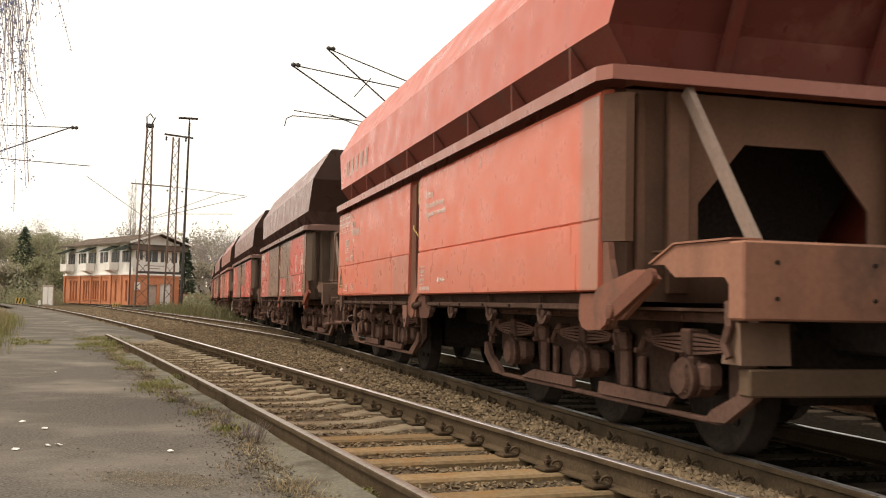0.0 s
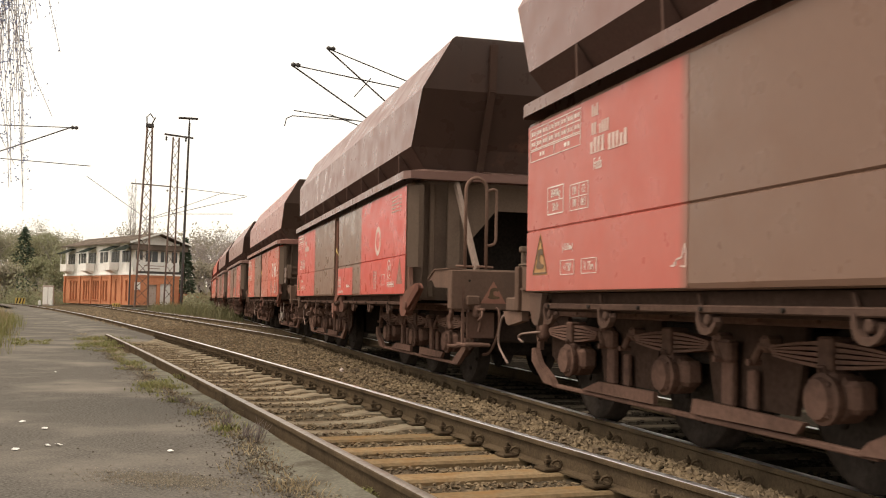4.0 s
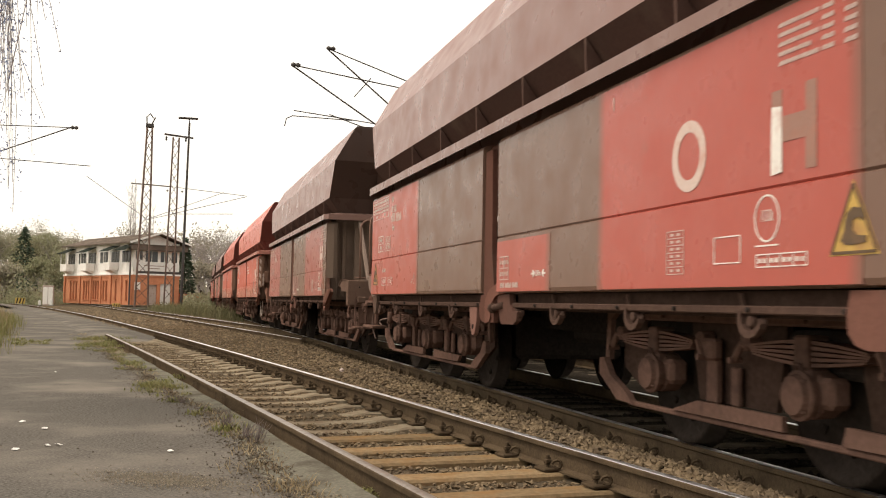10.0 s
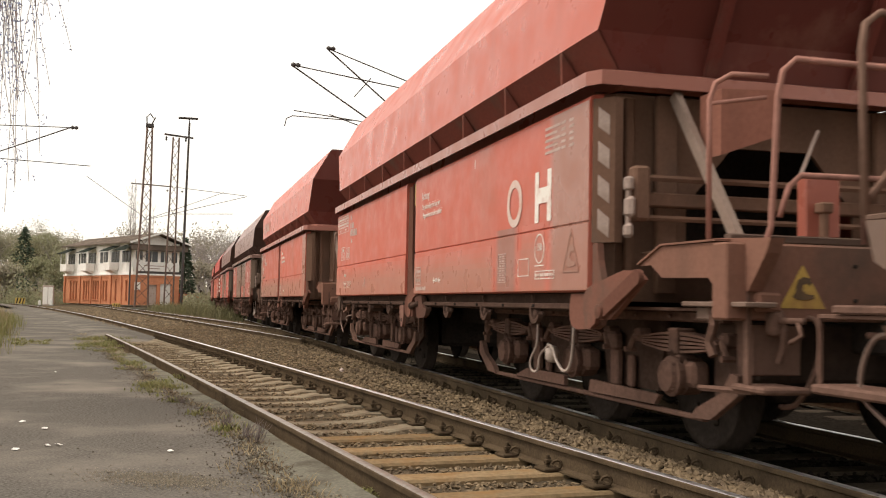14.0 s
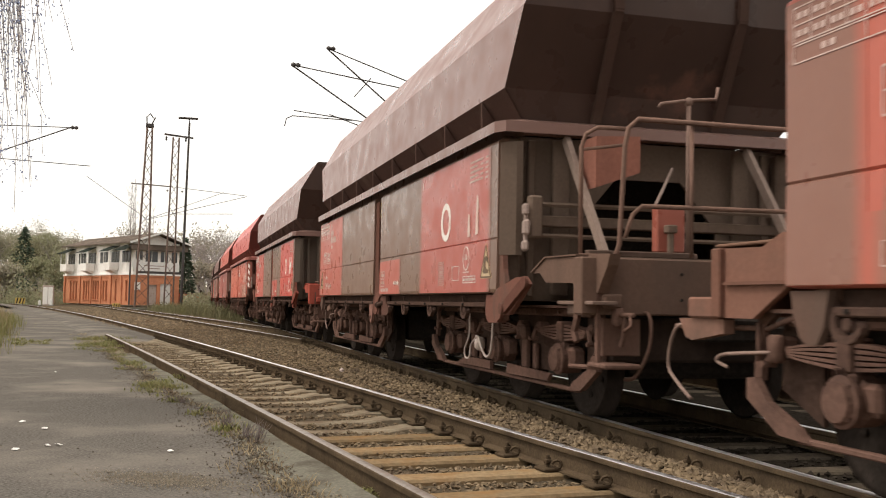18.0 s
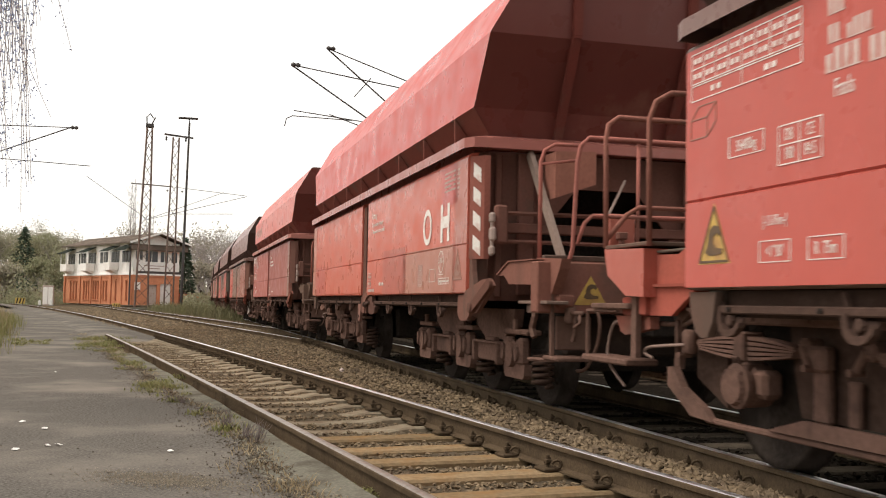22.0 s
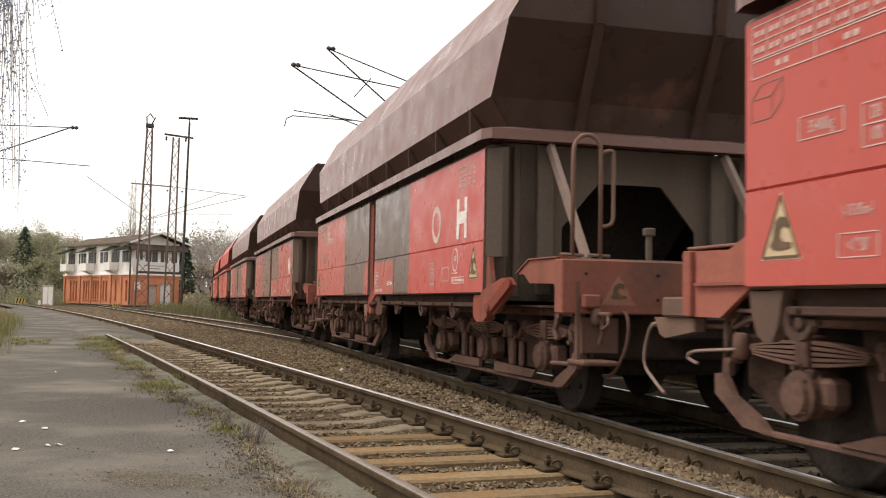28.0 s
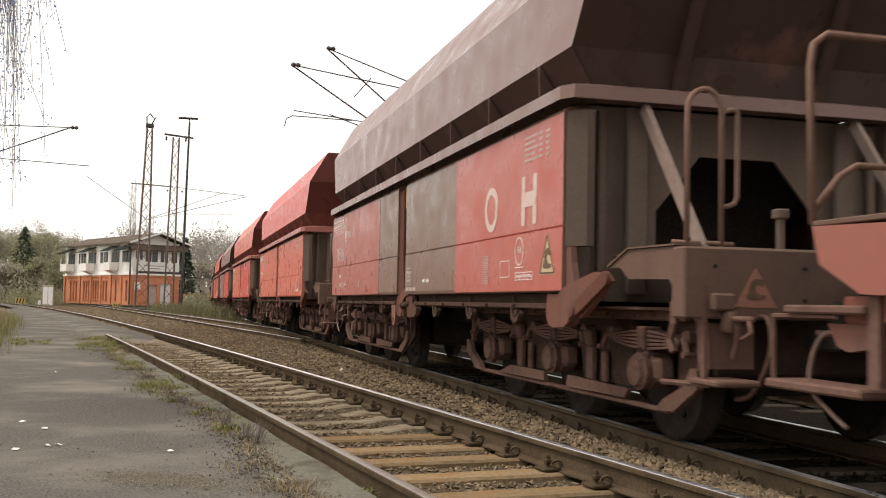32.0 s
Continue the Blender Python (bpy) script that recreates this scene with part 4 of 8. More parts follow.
tail_step = Shape().box((-7.08, -1.13, 0.565), (0.80, 0.26, 0.05), 0.012).mesh("step", running_gear)
tail_step_top = Shape().box((-6.99, -1.14, 0.965), (0.64, 0.24, 0.045), 0.01).mesh("step", running_gear)
tail_ladder = Shape().tube([(-7.45, -1.22, 0.58), (-7.45, -1.22, 0.93), (-6.9, -1.22, 0.93)], 0.015, 5).bar((-6.64, -1.2, 1.04), (-6.64, -1.2, 0.60), 0.04, 0.08).mesh("step_hanger", running_gear)
for me in (cheek_mesh, flange_mesh, tail_beam, tail_box, tail_plate, tail_hose, tail_cock, tail_pipe, trail_box, tail_deck, tail_guard, tail_grip, tail_step, tail_step_top, tail_ladder):
    me.transform(Matrix.Translation((TAIL_BEAM, 0, 0)))
# the gap between the doors: a broad post with a flared foot and an arched strap
pocket_mesh = Shape().extrude([(-0.40, 1.05), (-0.45, 0.93), (-0.44, 0.85), (-0.38, 0.805), (-0.27, 0.79), (0.0, 0.795), (0.01, 1.0), (-0.03, 1.22), (-0.08, 1.42), (-0.11, 2.40), (-0.315, 2.40), (-0.315, 1.05)], -1.535, -1.49, "y").mesh("hinge_foot", frame_paint)
jaw_mesh = Shape().extrude([(-0.23, 0.785), (-0.24, 0.86), (-0.245, 0.93), (-0.23, 1.0), (-0.18, 1.055), (-0.09, 1.10), (0.08, 1.145), (0.30, 1.165), (0.30, 1.06), (0.12, 1.045), (0.02, 1.01), (-0.04, 0.96), (-0.07, 0.90), (-0.075, 0.84), (-0.11, 0.80)], -1.548, -1.518, "y").mesh("hinge_strap", frame_paint)
strut_mesh = [Shape().tube([(-0.04, -1.555, 0.92), (0.24, -1.53, 0.955)], 0.03, 10).lathe([(0.0, 0.045), (0.03, 0.045), (0.034, 0.036)], (0.0, -1.555, 0.925), "x", 12).mesh("hinge_pin", hook_iron, True)]
wedge_mesh = Shape().extrude([(0.07, 1.05), (0.10, 0.95), (0.17, 0.81), (0.21, 0.785), (0.52, 0.79), (0.60, 0.82), (0.63, 0.90), (0.50, 0.91), (0.43, 0.96), (0.41, 1.05)], -1.53, -1.49, "y").mesh("hinge_wedge", frame_paint)
gap_rod = Shape().tube([(0.10, -1.40, 1.10), (0.10, -1.40, 2.40)], 0.018, 6).box((0.10, -1.42, 1.55), (0.10, 0.06, 0.08), 0.01).box((0.09, -1.42, 2.05), (0.10, 0.06, 0.12), 0.01).mesh("locking_rod", frame_paint)
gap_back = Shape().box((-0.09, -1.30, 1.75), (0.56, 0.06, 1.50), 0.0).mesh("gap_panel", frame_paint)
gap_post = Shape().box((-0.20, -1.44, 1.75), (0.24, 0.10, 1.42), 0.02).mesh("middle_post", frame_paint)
handle_mesh = Shape().tube([(0.05, -1.47, 1.74), (0.03, -1.535, 1.76), (-0.01, -1.55, 1.81), (-0.07, -1.555, 1.83), (-0.12, -1.555, 1.86), (-0.145, -1.55, 1.90)], 0.009, 6).mesh("door_handle", yellow_paint, True)
box_flag = Shape().lathe([(-0.028, 0.012), (-0.018, 0.024), (0.0, 0.03), (0.018, 0.024), (0.028, 0.012)], (0.02, -1.48, 1.885), "z", 10).tube([(0.02, -1.48, 1.78), (0.02, -1.48, 1.86)], 0.014, 6).mesh("door_marker", yellow_paint)
lock_mesh = Shape().box((0.0, -1.47, 1.75), (0.10, 0.07, 0.07), 0.012).mesh("lock_box", pale_plate)
flag_mesh = Shape().box((-0.01, -1.50, 2.29), (0.09, 0.05, 0.28), 0.01).mesh("door_marker", yellow_paint)
lug_mesh = Shape().extrude([(-0.13, 0.97), (0.13, 0.97), (0.12, 0.80), (0.06, 0.68), (0.01, 0.65), (-0.04, 0.67), (-0.11, 0.80)], -1.50, -1.46, "y").mesh("lifting_lug", frame_paint)
lug_hole = Shape().lathe([(0.0, 0.026), (-0.004, 0.026)], (0.0, -1.501, 0.74), "y", 12).mesh("hole", black_iron)
bump_mesh = Shape().tube([(6.38, -0.35, 1.34), (6.38, -0.35, 1.60)], 0.03, 8).box((6.38, -0.35, 1.62), (0.09, 0.09, 0.07), 0.01).mesh("vent_pipe", frame_paint)
FLIP = Matrix.Rotation(math.pi, 4, "Z")
TAIL_TURN = Matrix.Translation((TAIL_WALL, 0, 0)) @ FLIP


SIGN = Shape().extrude([(-0.165, -0.165), (0.165, -0.165), (0.0, 0.165)], -0.004, 0.0, "z")
triangle_mesh = {"yellow": SIGN.mesh("warning_triangle", sign_yellow), "pale": SIGN.mesh("warning_triangle", sign_pale), "dull": SIGN.mesh("warning_triangle", sign_dull), "ghost": SIGN.mesh("warning_triangle", faded_sign)}
triangle_edge = Shape().bar((-0.15, -0.152, 0.0005), (0.15, -0.152, 0.0005), 0.013, 0.006).bar((0.15, -0.152, 0.0005), (0.0, 0.145, 0.0005), 0.013, 0.006).bar((0.0, 0.145, 0.0005), (-0.15, -0.152, 0.0005), 0.013, 0.006)
triangle_edge = (triangle_edge.mesh("border", sign_ink), triangle_edge.mesh("border", ghost_paint))
FRONT = Matrix(((0, 0, 1, 0), (1, 0, 0, 0), (0, 1, 0, 0), (0, 0, 0, 1)))
end_triangle = Shape().extrude([(-0.15, -0.11), (0.15, -0.11), (0.0, 0.14)], -0.003, 0.0, "z").mesh("warning_triangle", sign_yellow)
dull_triangle = end_triangle.copy()
dull_triangle.materials[0] = faded_sign
triangle_mark = Shape().extrude([(-0.085, -0.10), (-0.05, -0.118), (0.0, -0.12), (0.085, -0.112), (0.09, -0.085), (0.025, -0.078), (-0.005, -0.052), (0.0, -0.015), (0.035, 0.0005), (0.055, -0.02), (0.07, 0.005), (0.055, 0.035), (0.0, 0.045), (-0.04, 0.02), (-0.055, -0.02), (-0.06, -0.06)], 0.001, 0.004, "z")
triangle_mark = (triangle_mark.mesh("pictogram", sign_ink), triangle_mark.mesh("pictogram", ghost_paint))
# upright plane on the camera's side: text x runs against the wagon's x
SIDE = Matrix(((1, 0, 0, 0), (0, 0, -1, 0), (0, 1, 0, 0), (0, 0, 0, 1)))


def on_side(x, z, proud=0.0):
    """A place on the camera-side doors, its x to the right in the picture."""
    return Matrix.Translation((x, -(door_y(z) + 0.0045 + proud), z)) @ SIDE


plate_cache = {}


def patch(wagon, x0, x1, z0, z1, color, ground=None):
    key = (x0, x1, z0, z1)
    if key not in plate_cache:
        plate_cache[key] = field_shape(*key).mesh("paint_field", paint)
    if ground:
        # the coat thins out along its free edges
        for k in range(4):
            shade = tuple(a + (b - a) * (k + 1) / 5 for a, b in zip(color, ground))
            for e0, e1, free in ((x0 - 0.025 * (k + 1), x0 - 0.025 * k, x0), (x1 + 0.025 * k, x1 + 0.025 * (k + 1), x1)):
                if min(abs(free - d) for d in (0.155, 5.395, -5.685, -0.335)) > 0.12:
                    strip = (round(e0, 3), round(e1, 3), z0, z1)
                    if strip not in plate_cache:
                        plate_cache[strip] = field_shape(*strip).mesh("paint_edge", paint)
                    part("paint_edge", plate_cache[strip], paint, wagon, color=shade)
            if z1 < 1.46:
                strip = (x0, x1, round(z1 + 0.05 * k, 3), round(z1 + 0.05 * (k + 1), 3))
                if strip not in plate_cache:
                    plate_cache[strip] = field_shape(*strip).mesh("paint_edge", paint)
                part("paint_edge", plate_cache[strip], paint, wagon, color=shade)
    return part("paint_field", plate_cache[key], paint, wagon, color=color)


def frame_lines(w, h, rows, cols, t=0.006, fill=0.5):
    g = Shape()
    for i in range(rows + 1):
        g.box((0, -h / 2 + h * i / rows, 0), (w, t, 0.003))
    for j in range(cols + 1):
        g.box((-w / 2 + w * j / cols, 0, 0.0005), (t, h, 0.003))
    for i in range(rows if fill else 0):
        for j in range(cols):
            cw = w / cols * fill
            for k in (-0.27, 0.27):
                g.box((-w / 2 + w * (j + 0.5) / cols + k * cw, -h / 2 + h * (i + 0.5) / rows, 0.0005), (cw * 0.30, h / rows * 0.36, 0.003))
    return g


def ring_mark():
    g = Shape()
    for k in range(20):
        a, b = radians(18 * k), radians(18 * (k + 1))
        g.bar((0.105 * math.cos(a), 0.115 * math.sin(a), 0), (0.105 * math.cos(b), 0.115 * math.sin(b), 0), 0.009, 0.003)
    g.box((0, -0.135, 0), (0.20, 0.008, 0.003))
    return g


def box_mark():
    """The outline of a crate, the sign for the loading volume."""
    g = Shape()
    f = [(-0.13, -0.08), (0.05, -0.08), (0.05, 0.03), (-0.13, 0.03)]
    b = [(x + 0.09, y + 0.07) for x, y in f]
    for a, c in ((f[0], f[1]), (f[1], f[2]), (f[2], f[3]), (f[3], f[0]), (f[3], b[3]), (f[2], b[2]), (f[1], b[1]), (b[3], b[2]), (b[2], b[1])):
        g.bar((*a, 0), (*c, 0), 0.006, 0.003)
    return g


def word(w, h):
    """One unreadable word or number as a plain bar."""
    n = max(2, round(w / (h * 0.52)))
    step = w / n
    top = []
    for i in range(n):
        high = h * (0.5 if (i * 5 + n) % 4 else 0.28)
        top += [(i * step, high), (i * step + step * 0.68, high), (i * step + step * 0.68, -h * 0.44), (i * step + step, -h * 0.44)]
    return Shape().extrude([(0, -h / 2), (w, -h / 2)] + top[::-1], -0.001, 0.001, "z").mesh("small_writing", faded_paint)


table_mesh = frame_lines(1.04, 0.17, 2, 8, 0.006, 0.72).mesh("load_table", white_paint)
table2_mesh = frame_lines(1.04, 0.085, 1, 2, 0.006, 0.22).mesh("load_table", white_paint)
grid_mesh = frame_lines(0.34, 0.19, 2, 2, fill=0.0).mesh("data_grid", white_paint)
wide_grid = frame_lines(0.80, 0.19, 2, 5, fill=0.0).mesh("data_grid", white_paint)
divider_mesh = Shape().box((0, 0, 0), (0.325, 0.007, 0.003)).mesh("outline_mark", white_paint)
panel_mesh = frame_lines(0.235, 0.20, 2, 2, 0.009, 0.82).mesh("data_panel", faded_paint)
tall_mesh = frame_lines(0.20, 0.25, 6, 1, 0.005, 0.7).mesh("data_panel", faded_paint)
rect_mesh = frame_lines(0.26, 0.14, 1, 1, 0.0065, 0.0).mesh("outline_mark", white_paint)
long_mesh = frame_lines(0.42, 0.062, 1, 4, 0.006, 0.75).mesh("data_panel", white_paint)
ring_mesh = ring_mark().mesh("ring_mark", white_paint)
lamp_mesh = Shape()
for a, b in (((-0.13, -0.05), (-0.07, -0.05)), ((-0.07, -0.05), (-0.05, -0.01)), ((-0.05, -0.01), (0.02, 0.0)), ((0.02, 0.0), (0.06, 0.09)), ((0.06, 0.09), (0.075, 0.02)), ((0.075, 0.02), (0.07, -0.06)), ((0.07, -0.06), (0.0, -0.055)), ((-0.09, -0.035), (-0.05, -0.035))):
    lamp_mesh.bar((*a, 0), (*b, 0), 0.013, 0.002)
lamp_mesh = lamp_mesh.mesh("lamp_mark", faded_paint)
arrow_mesh = Shape().extrude([(-0.04, -0.008), (0.0, -0.008), (-0.012, -0.03), (0.01, -0.03), (0.04, 0.0), (0.01, 0.03), (-0.012, 0.03), (0.0, 0.008), (-0.04, 0.008)], -0.001, 0.001, "z").mesh("arrow_mark", white_paint)
crate_mesh, ghost_crate = box_mark().mesh("volume_mark", white_paint), box_mark().mesh("volume_mark", ghost_paint)
words = {k: word(*k) for k in ((0.12, 0.085), (0.09, 0.085), (0.17, 0.085), (0.25, 0.11), (0.31, 0.11), (0.25, 0.085), (0.12, 0.045), (0.17, 0.045), (0.15, 0.045), (0.32, 0.022), (0.26, 0.022), (0.09, 0.022), (0.9, 0.3))}


def inked(me, mat):
    """The same marks in another paint."""
    if (me.name, mat.name) not in plate_cache:
        other = me.copy()
        other.materials[0] = mat
        plate_cache[me.name, mat.name] = other
    return plate_cache[me.name, mat.name]


def write(wagon, key, x, z):
    part("small_writing", words[key], faded_paint, wagon, m=on_side(x, z, 0.0004))


LETTER_O = Shape().rings([[(a * math.cos(radians(k)), b * math.sin(radians(k)), z) for k in range(0, 360, 12)] for a, b, z in ((0.195, 0.205, -0.001), (0.195, 0.205, 0.001), (0.128, 0.138, 0.001), (0.128, 0.138, -0.001), (0.195, 0.205, -0.001))])
LETTER_H = Shape().extrude([(-0.18, -0.205), (-0.095, -0.205), (-0.095, -0.055), (0.095, -0.055), (0.095, -0.205), (0.18, -0.205), (0.18, 0.205), (0.095, 0.205), (0.095, 0.07), (-0.095, 0.07), (-0.095, 0.205), (-0.18, 0.205)], -0.001, 0.001, "z")
LETTER_COAT = {"white": white_paint, "cream": cream_paint, "faint": faded_paint, "ghost": ghost_paint}
big_letter = {(letter, coat): (LETTER_O if letter == "O" else LETTER_H).mesh("big_letter", mat) for letter in "OH" for coat, mat in LETTER_COAT.items()}
# what is left of a worn letter's strokes
worn_stroke = [Shape().extrude([(-0.185, -0.21), (-0.09, -0.20), (-0.095, 0.12), (-0.18, 0.13)], 0.001, 0.003, "z").mesh("letter_stroke", white_paint),
               Shape().extrude([(-0.18, -0.205), (-0.09, -0.20), (-0.11, 0.01), (-0.16, 0.03)], 0.001, 0.003, "z").mesh("letter_stroke", cream_paint),
               Shape().extrude([(0.085, -0.20), (0.18, -0.19), (0.18, 0.14), (0.12, 0.19)], 0.001, 0.003, "z").mesh("letter_stroke", cream_paint)]
stripe_mesh = Shape().extrude([(-0.045, -0.025), (0.045, -0.095), (0.045, 0.045), (-0.045, 0.115)], -0.003, 0.002, "z").mesh("hazard_stripe", white_paint)
glyphs = {}


def text_part(wagon, text, size, x, z, stretch=1.0, name="lettering", mat=None):
    key = (text, size, stretch, mat)
    if key in glyphs:
        return part(name, glyphs[key], white_paint, wagon, m=on_side(x, z, 0.0012))
    ob = lettering(text, size, wagon, on_side(x, z, 0.0012), mat or white_paint, name, stretch)
    glyphs[key] = ob.data
    return ob


def build_bogie(wagon, x0, modern, wheels):
    body = Shape().box((0, 0, 0.62), (4.5, 1.28, 0.52), 0.05).box((0, 0, 0.72), (0.7, 1.9, 0.26), 0.04)
    if "bolster" not in plate_cache:
        plate_cache["bolster"] = body.mesh("bogie", black_iron)
    bogie = part("bogie", plate_cache["bolster"], black_iron, wagon, "six-wheel bogie coated in brown brake dust", m=pose(x0, 0, 0))
    for s in (-1, 1):
        part("side_frame", bogie_mesh[s, modern], running_gear, bogie)
        for ax in AXLES:
            if modern:
                part("coil_spring", coil_mesh[s], running_gear, bogie, m=pose(ax + 0.42, 0, 0.38))
            else:
                part("axlebox", axlebox_mesh[s], running_gear, bogie, m=pose(ax, 0, 0.5))
                part("leaf_spring", spring_mesh[s], running_gear, bogie, m=pose(ax, 0, 0.5))
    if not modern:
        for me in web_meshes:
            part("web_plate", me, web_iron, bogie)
    for ax in AXLES:
        wheels.append(part("wheelset", wheel_mesh, wheel_iron, bogie, m=pose(ax, 0, 0.46)))
    return bogie


LEAD_TEXT = -0.19


def build_wagon(n, look_of):
    """One six-axle self-unloading hopper wagon."""
    up, lead, trail, end = look_of["up"], look_of["lead"], look_of["trail"], look_of.get("end", (0.170, 0.122, 0.094))
    w = thing("freight_wagon", look_of["label"], "freight wagon", "hopper wagons of the train")
    wheels = []
    sill = look_of.get("sill", (0.15, 0.095, 0.072))
    jaw = tuple(0.88 * c for c in look_of.get("jaw", (0.20, 0.095, 0.072)))
    part("hopper", hopper_mesh, hopper_paint, w, "sloped hopper walls with a chamfered rim", up)
    part("inner_hopper", core_mesh, black_iron, w)
    # ends far darker than the sides: soot, and their shade painted in
    shaded_soot = look_of.get("shaded_soot", (0.058, 0.034, 0.027) if up[0] < 0.3 else (0.12, 0.032, 0.025))
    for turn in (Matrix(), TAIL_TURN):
        part("hopper_end", hopper_end_mesh, frame_paint, w, "sloping end of the hopper, soot and shade in its colour", shaded_soot, turn)
        part("end_rib", end_rib_mesh, frame_paint, w, color=tuple(1.25 * c for c in shaded_soot), m=turn)
        part("end_rib", end_rib_mesh, frame_paint, w, color=tuple(1.25 * c for c in shaded_soot), m=turn @ Matrix.Translation((0, 1.24, 0)))
    part("ledge", ledge_mesh, paint, w, "projecting dusty ledge beam", look_of.get("ledge", tuple((0.40 if up[0] > 0.3 else 0.62) * a + (0.55 if up[0] > 0.3 else 0.30) * b for a, b in zip(up, (0.25, 0.165, 0.135)))))
    # foot and ribs darkened: dirt plus the shade of a down-facing slope
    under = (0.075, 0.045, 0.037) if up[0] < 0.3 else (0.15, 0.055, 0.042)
    part("flare", flare_mesh, frame_paint, w, "inward-sloping foot of the hopper wall, dirt and shade in its colour", under)
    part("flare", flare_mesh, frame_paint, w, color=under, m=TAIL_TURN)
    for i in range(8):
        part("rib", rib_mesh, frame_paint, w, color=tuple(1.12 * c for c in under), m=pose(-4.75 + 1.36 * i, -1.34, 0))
    for s in (-1, 1):
        doors = dusty_door if look_of.get("dusty") else door_mesh
        part("side_door", doors["lead", s], paint, w, color=lead)
        part("side_door", doors["trail", s], paint, w, color=trail)
        part("door_sill", skirt_mesh[s], hook_iron, w)
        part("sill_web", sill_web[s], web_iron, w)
    for x in (-5.42, -4.36, -2.99, -1.63, 0.42, 1.35, 2.70, 4.08):
        part("hook", hook_mesh, hook_iron, w, m=pose(x, -1.475, 0.965) @ Matrix.Diagonal((0.86, 0.9, 0.92, 1)))
    if -4 <= n <= 11:
        for k in range(14):
            part("bolt", sill_bolt, black_iron, w, m=pose(-5.30 + 0.79 * k, 0, 0))
    # the gap's shade is put into the darker colours of panel, post and foot
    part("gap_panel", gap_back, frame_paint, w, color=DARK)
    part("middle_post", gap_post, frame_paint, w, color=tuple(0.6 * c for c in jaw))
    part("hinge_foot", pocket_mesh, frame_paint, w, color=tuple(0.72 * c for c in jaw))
    part("hinge_strap", jaw_mesh, frame_paint, w, color=jaw)
    part("hinge_wedge", wedge_mesh, frame_paint, w, color=(0.12, 0.064, 0.05))
    for me in strut_mesh:
        part("hinge_pin", me, hook_iron, w)
    part("locking_rod", gap_rod, frame_paint, w, color=(0.30, 0.10, 0.078))
    part("door_marker", box_flag if n in (0, 1, 9) else flag_mesh, yellow_paint, w, "small yellow door marker")
    if n in (0, 1, 9):
        part("lock_box", lock_mesh, pale_plate, w, "small pale lock box")
    if look_of.get("handle"):
        part("door_handle", handle_mesh, yellow_paint, w, "yellow bent door handle")
    lug = part("lifting_lug", lug_mesh, frame_paint, w, "dusty lifting lug with a round hole", (0.225, 0.12, 0.095), pose(-0.77, 0, 0))
    part("hole", lug_hole, black_iron, lug)
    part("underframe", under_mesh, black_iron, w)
    for k, turn in enumerate((Matrix(), Matrix.Translation((0.11 + TAIL_WALL, 0, 0)) @ FLIP)):
        part("end_wall", wall_mesh, frame_paint, w, "end wall with an eight-cornered opening", end, turn @ Matrix.Translation((5.25, 0, 0)))
        for s in (1, -1):
            part("corner_post", post_mesh, frame_paint, w, color=end, m=turn @ (Matrix.Translation((0, 2.80, 0)) if s < 0 else Matrix()))
            part("stiffener", stud_mesh, frame_paint, w, color=end, m=turn @ (Matrix.Translation((0, 2.42, 0)) if s < 0 else Matrix()))
            part("upright", upright_mesh, frame_paint, w, color=end, m=turn @ (Matrix.Translation((0, 1.86, 0)) if s < 0 else Matrix()))
            part("brace", brace_mesh, frame_paint, w, color=(0.27, 0.20, 0.165), m=turn @ (Matrix.Translation((0, 1.85, 0)) if s < 0 else Matrix()))
            if k == 0:
                part("side_sill", side_sill, frame_paint, w, color=sill, m=Matrix.Translation((0, 2.56, 0)) if s < 0 else Matrix())
                part("post_foot", far_foot if s < 0 else foot_mesh, frame_paint, w, color=jaw)
            else:
                part("cheek_plate", cheek_mesh, frame_paint, w, color=look_of.get("cheek", sill), m=Matrix.Translation((0, 2.30, 0)) if s < 0 else Matrix())
        part("deck_plate", deck_plate, frame_paint, w, color=end, m=turn)
        part("coupler", coupler_mesh, black_iron, w, m=turn)
    part("headstock", deck_mesh, frame_paint, w, color=sill)
    plain = look_of.get("plain_end")
    if plain:
        part("bogie_end_beam", low_beam, frame_paint, w, color=(0.13, 0.088, 0.06))
        part("bent_plate", bent_plate, frame_paint, w, color=(0.20, 0.13, 0.095))
    else:
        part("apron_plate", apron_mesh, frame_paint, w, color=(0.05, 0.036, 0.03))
    if not plain:
        part("end_panel", end_panel, frame_paint, w, color=(0.16, 0.095, 0.073))
        part("plug_box", plug_box, frame_paint, w, color=sill)
        part("hanging_chain", plug_chain, running_gear, w)
        part("brake_hose", hose_mesh, running_gear, w)
        part("brake_cock", cock_mesh, running_gear, w)
        part("step", step_mesh, running_gear, w)
        part("step_hanger", step_hanger, running_gear, w)
        sign_me = end_triangle if look_of.get("platform") or n == 5 else dull_triangle
    if not plain and n not in (4, 7):
        tri = part("warning_triangle", sign_me, sign_me.materials[0], w, "grimy yellow warning triangle", m=Matrix.Translation((6.954, -0.90, 1.08)) @ FRONT)
        part("pictogram", triangle_mark[0], sign_ink, tri, m=Matrix.Translation((0, 0.035, 0)) @ Matrix.Diagonal((0.8, 0.8, 1, 1)))
    for by, bz in ((-1.18, 1.22), (-1.18, 1.02), (-0.55, 1.22), (-0.55, 1.02)):
        part("bolt", bolt_mesh, black_iron, w, m=Matrix.Translation((0, by, bz)))
    part("headstock", tail_beam, frame_paint, w, color=sill)
    part("flange", flange_mesh, frame_paint, w, color=tuple(0.8 * c for c in look_of.get("cheek", sill)))
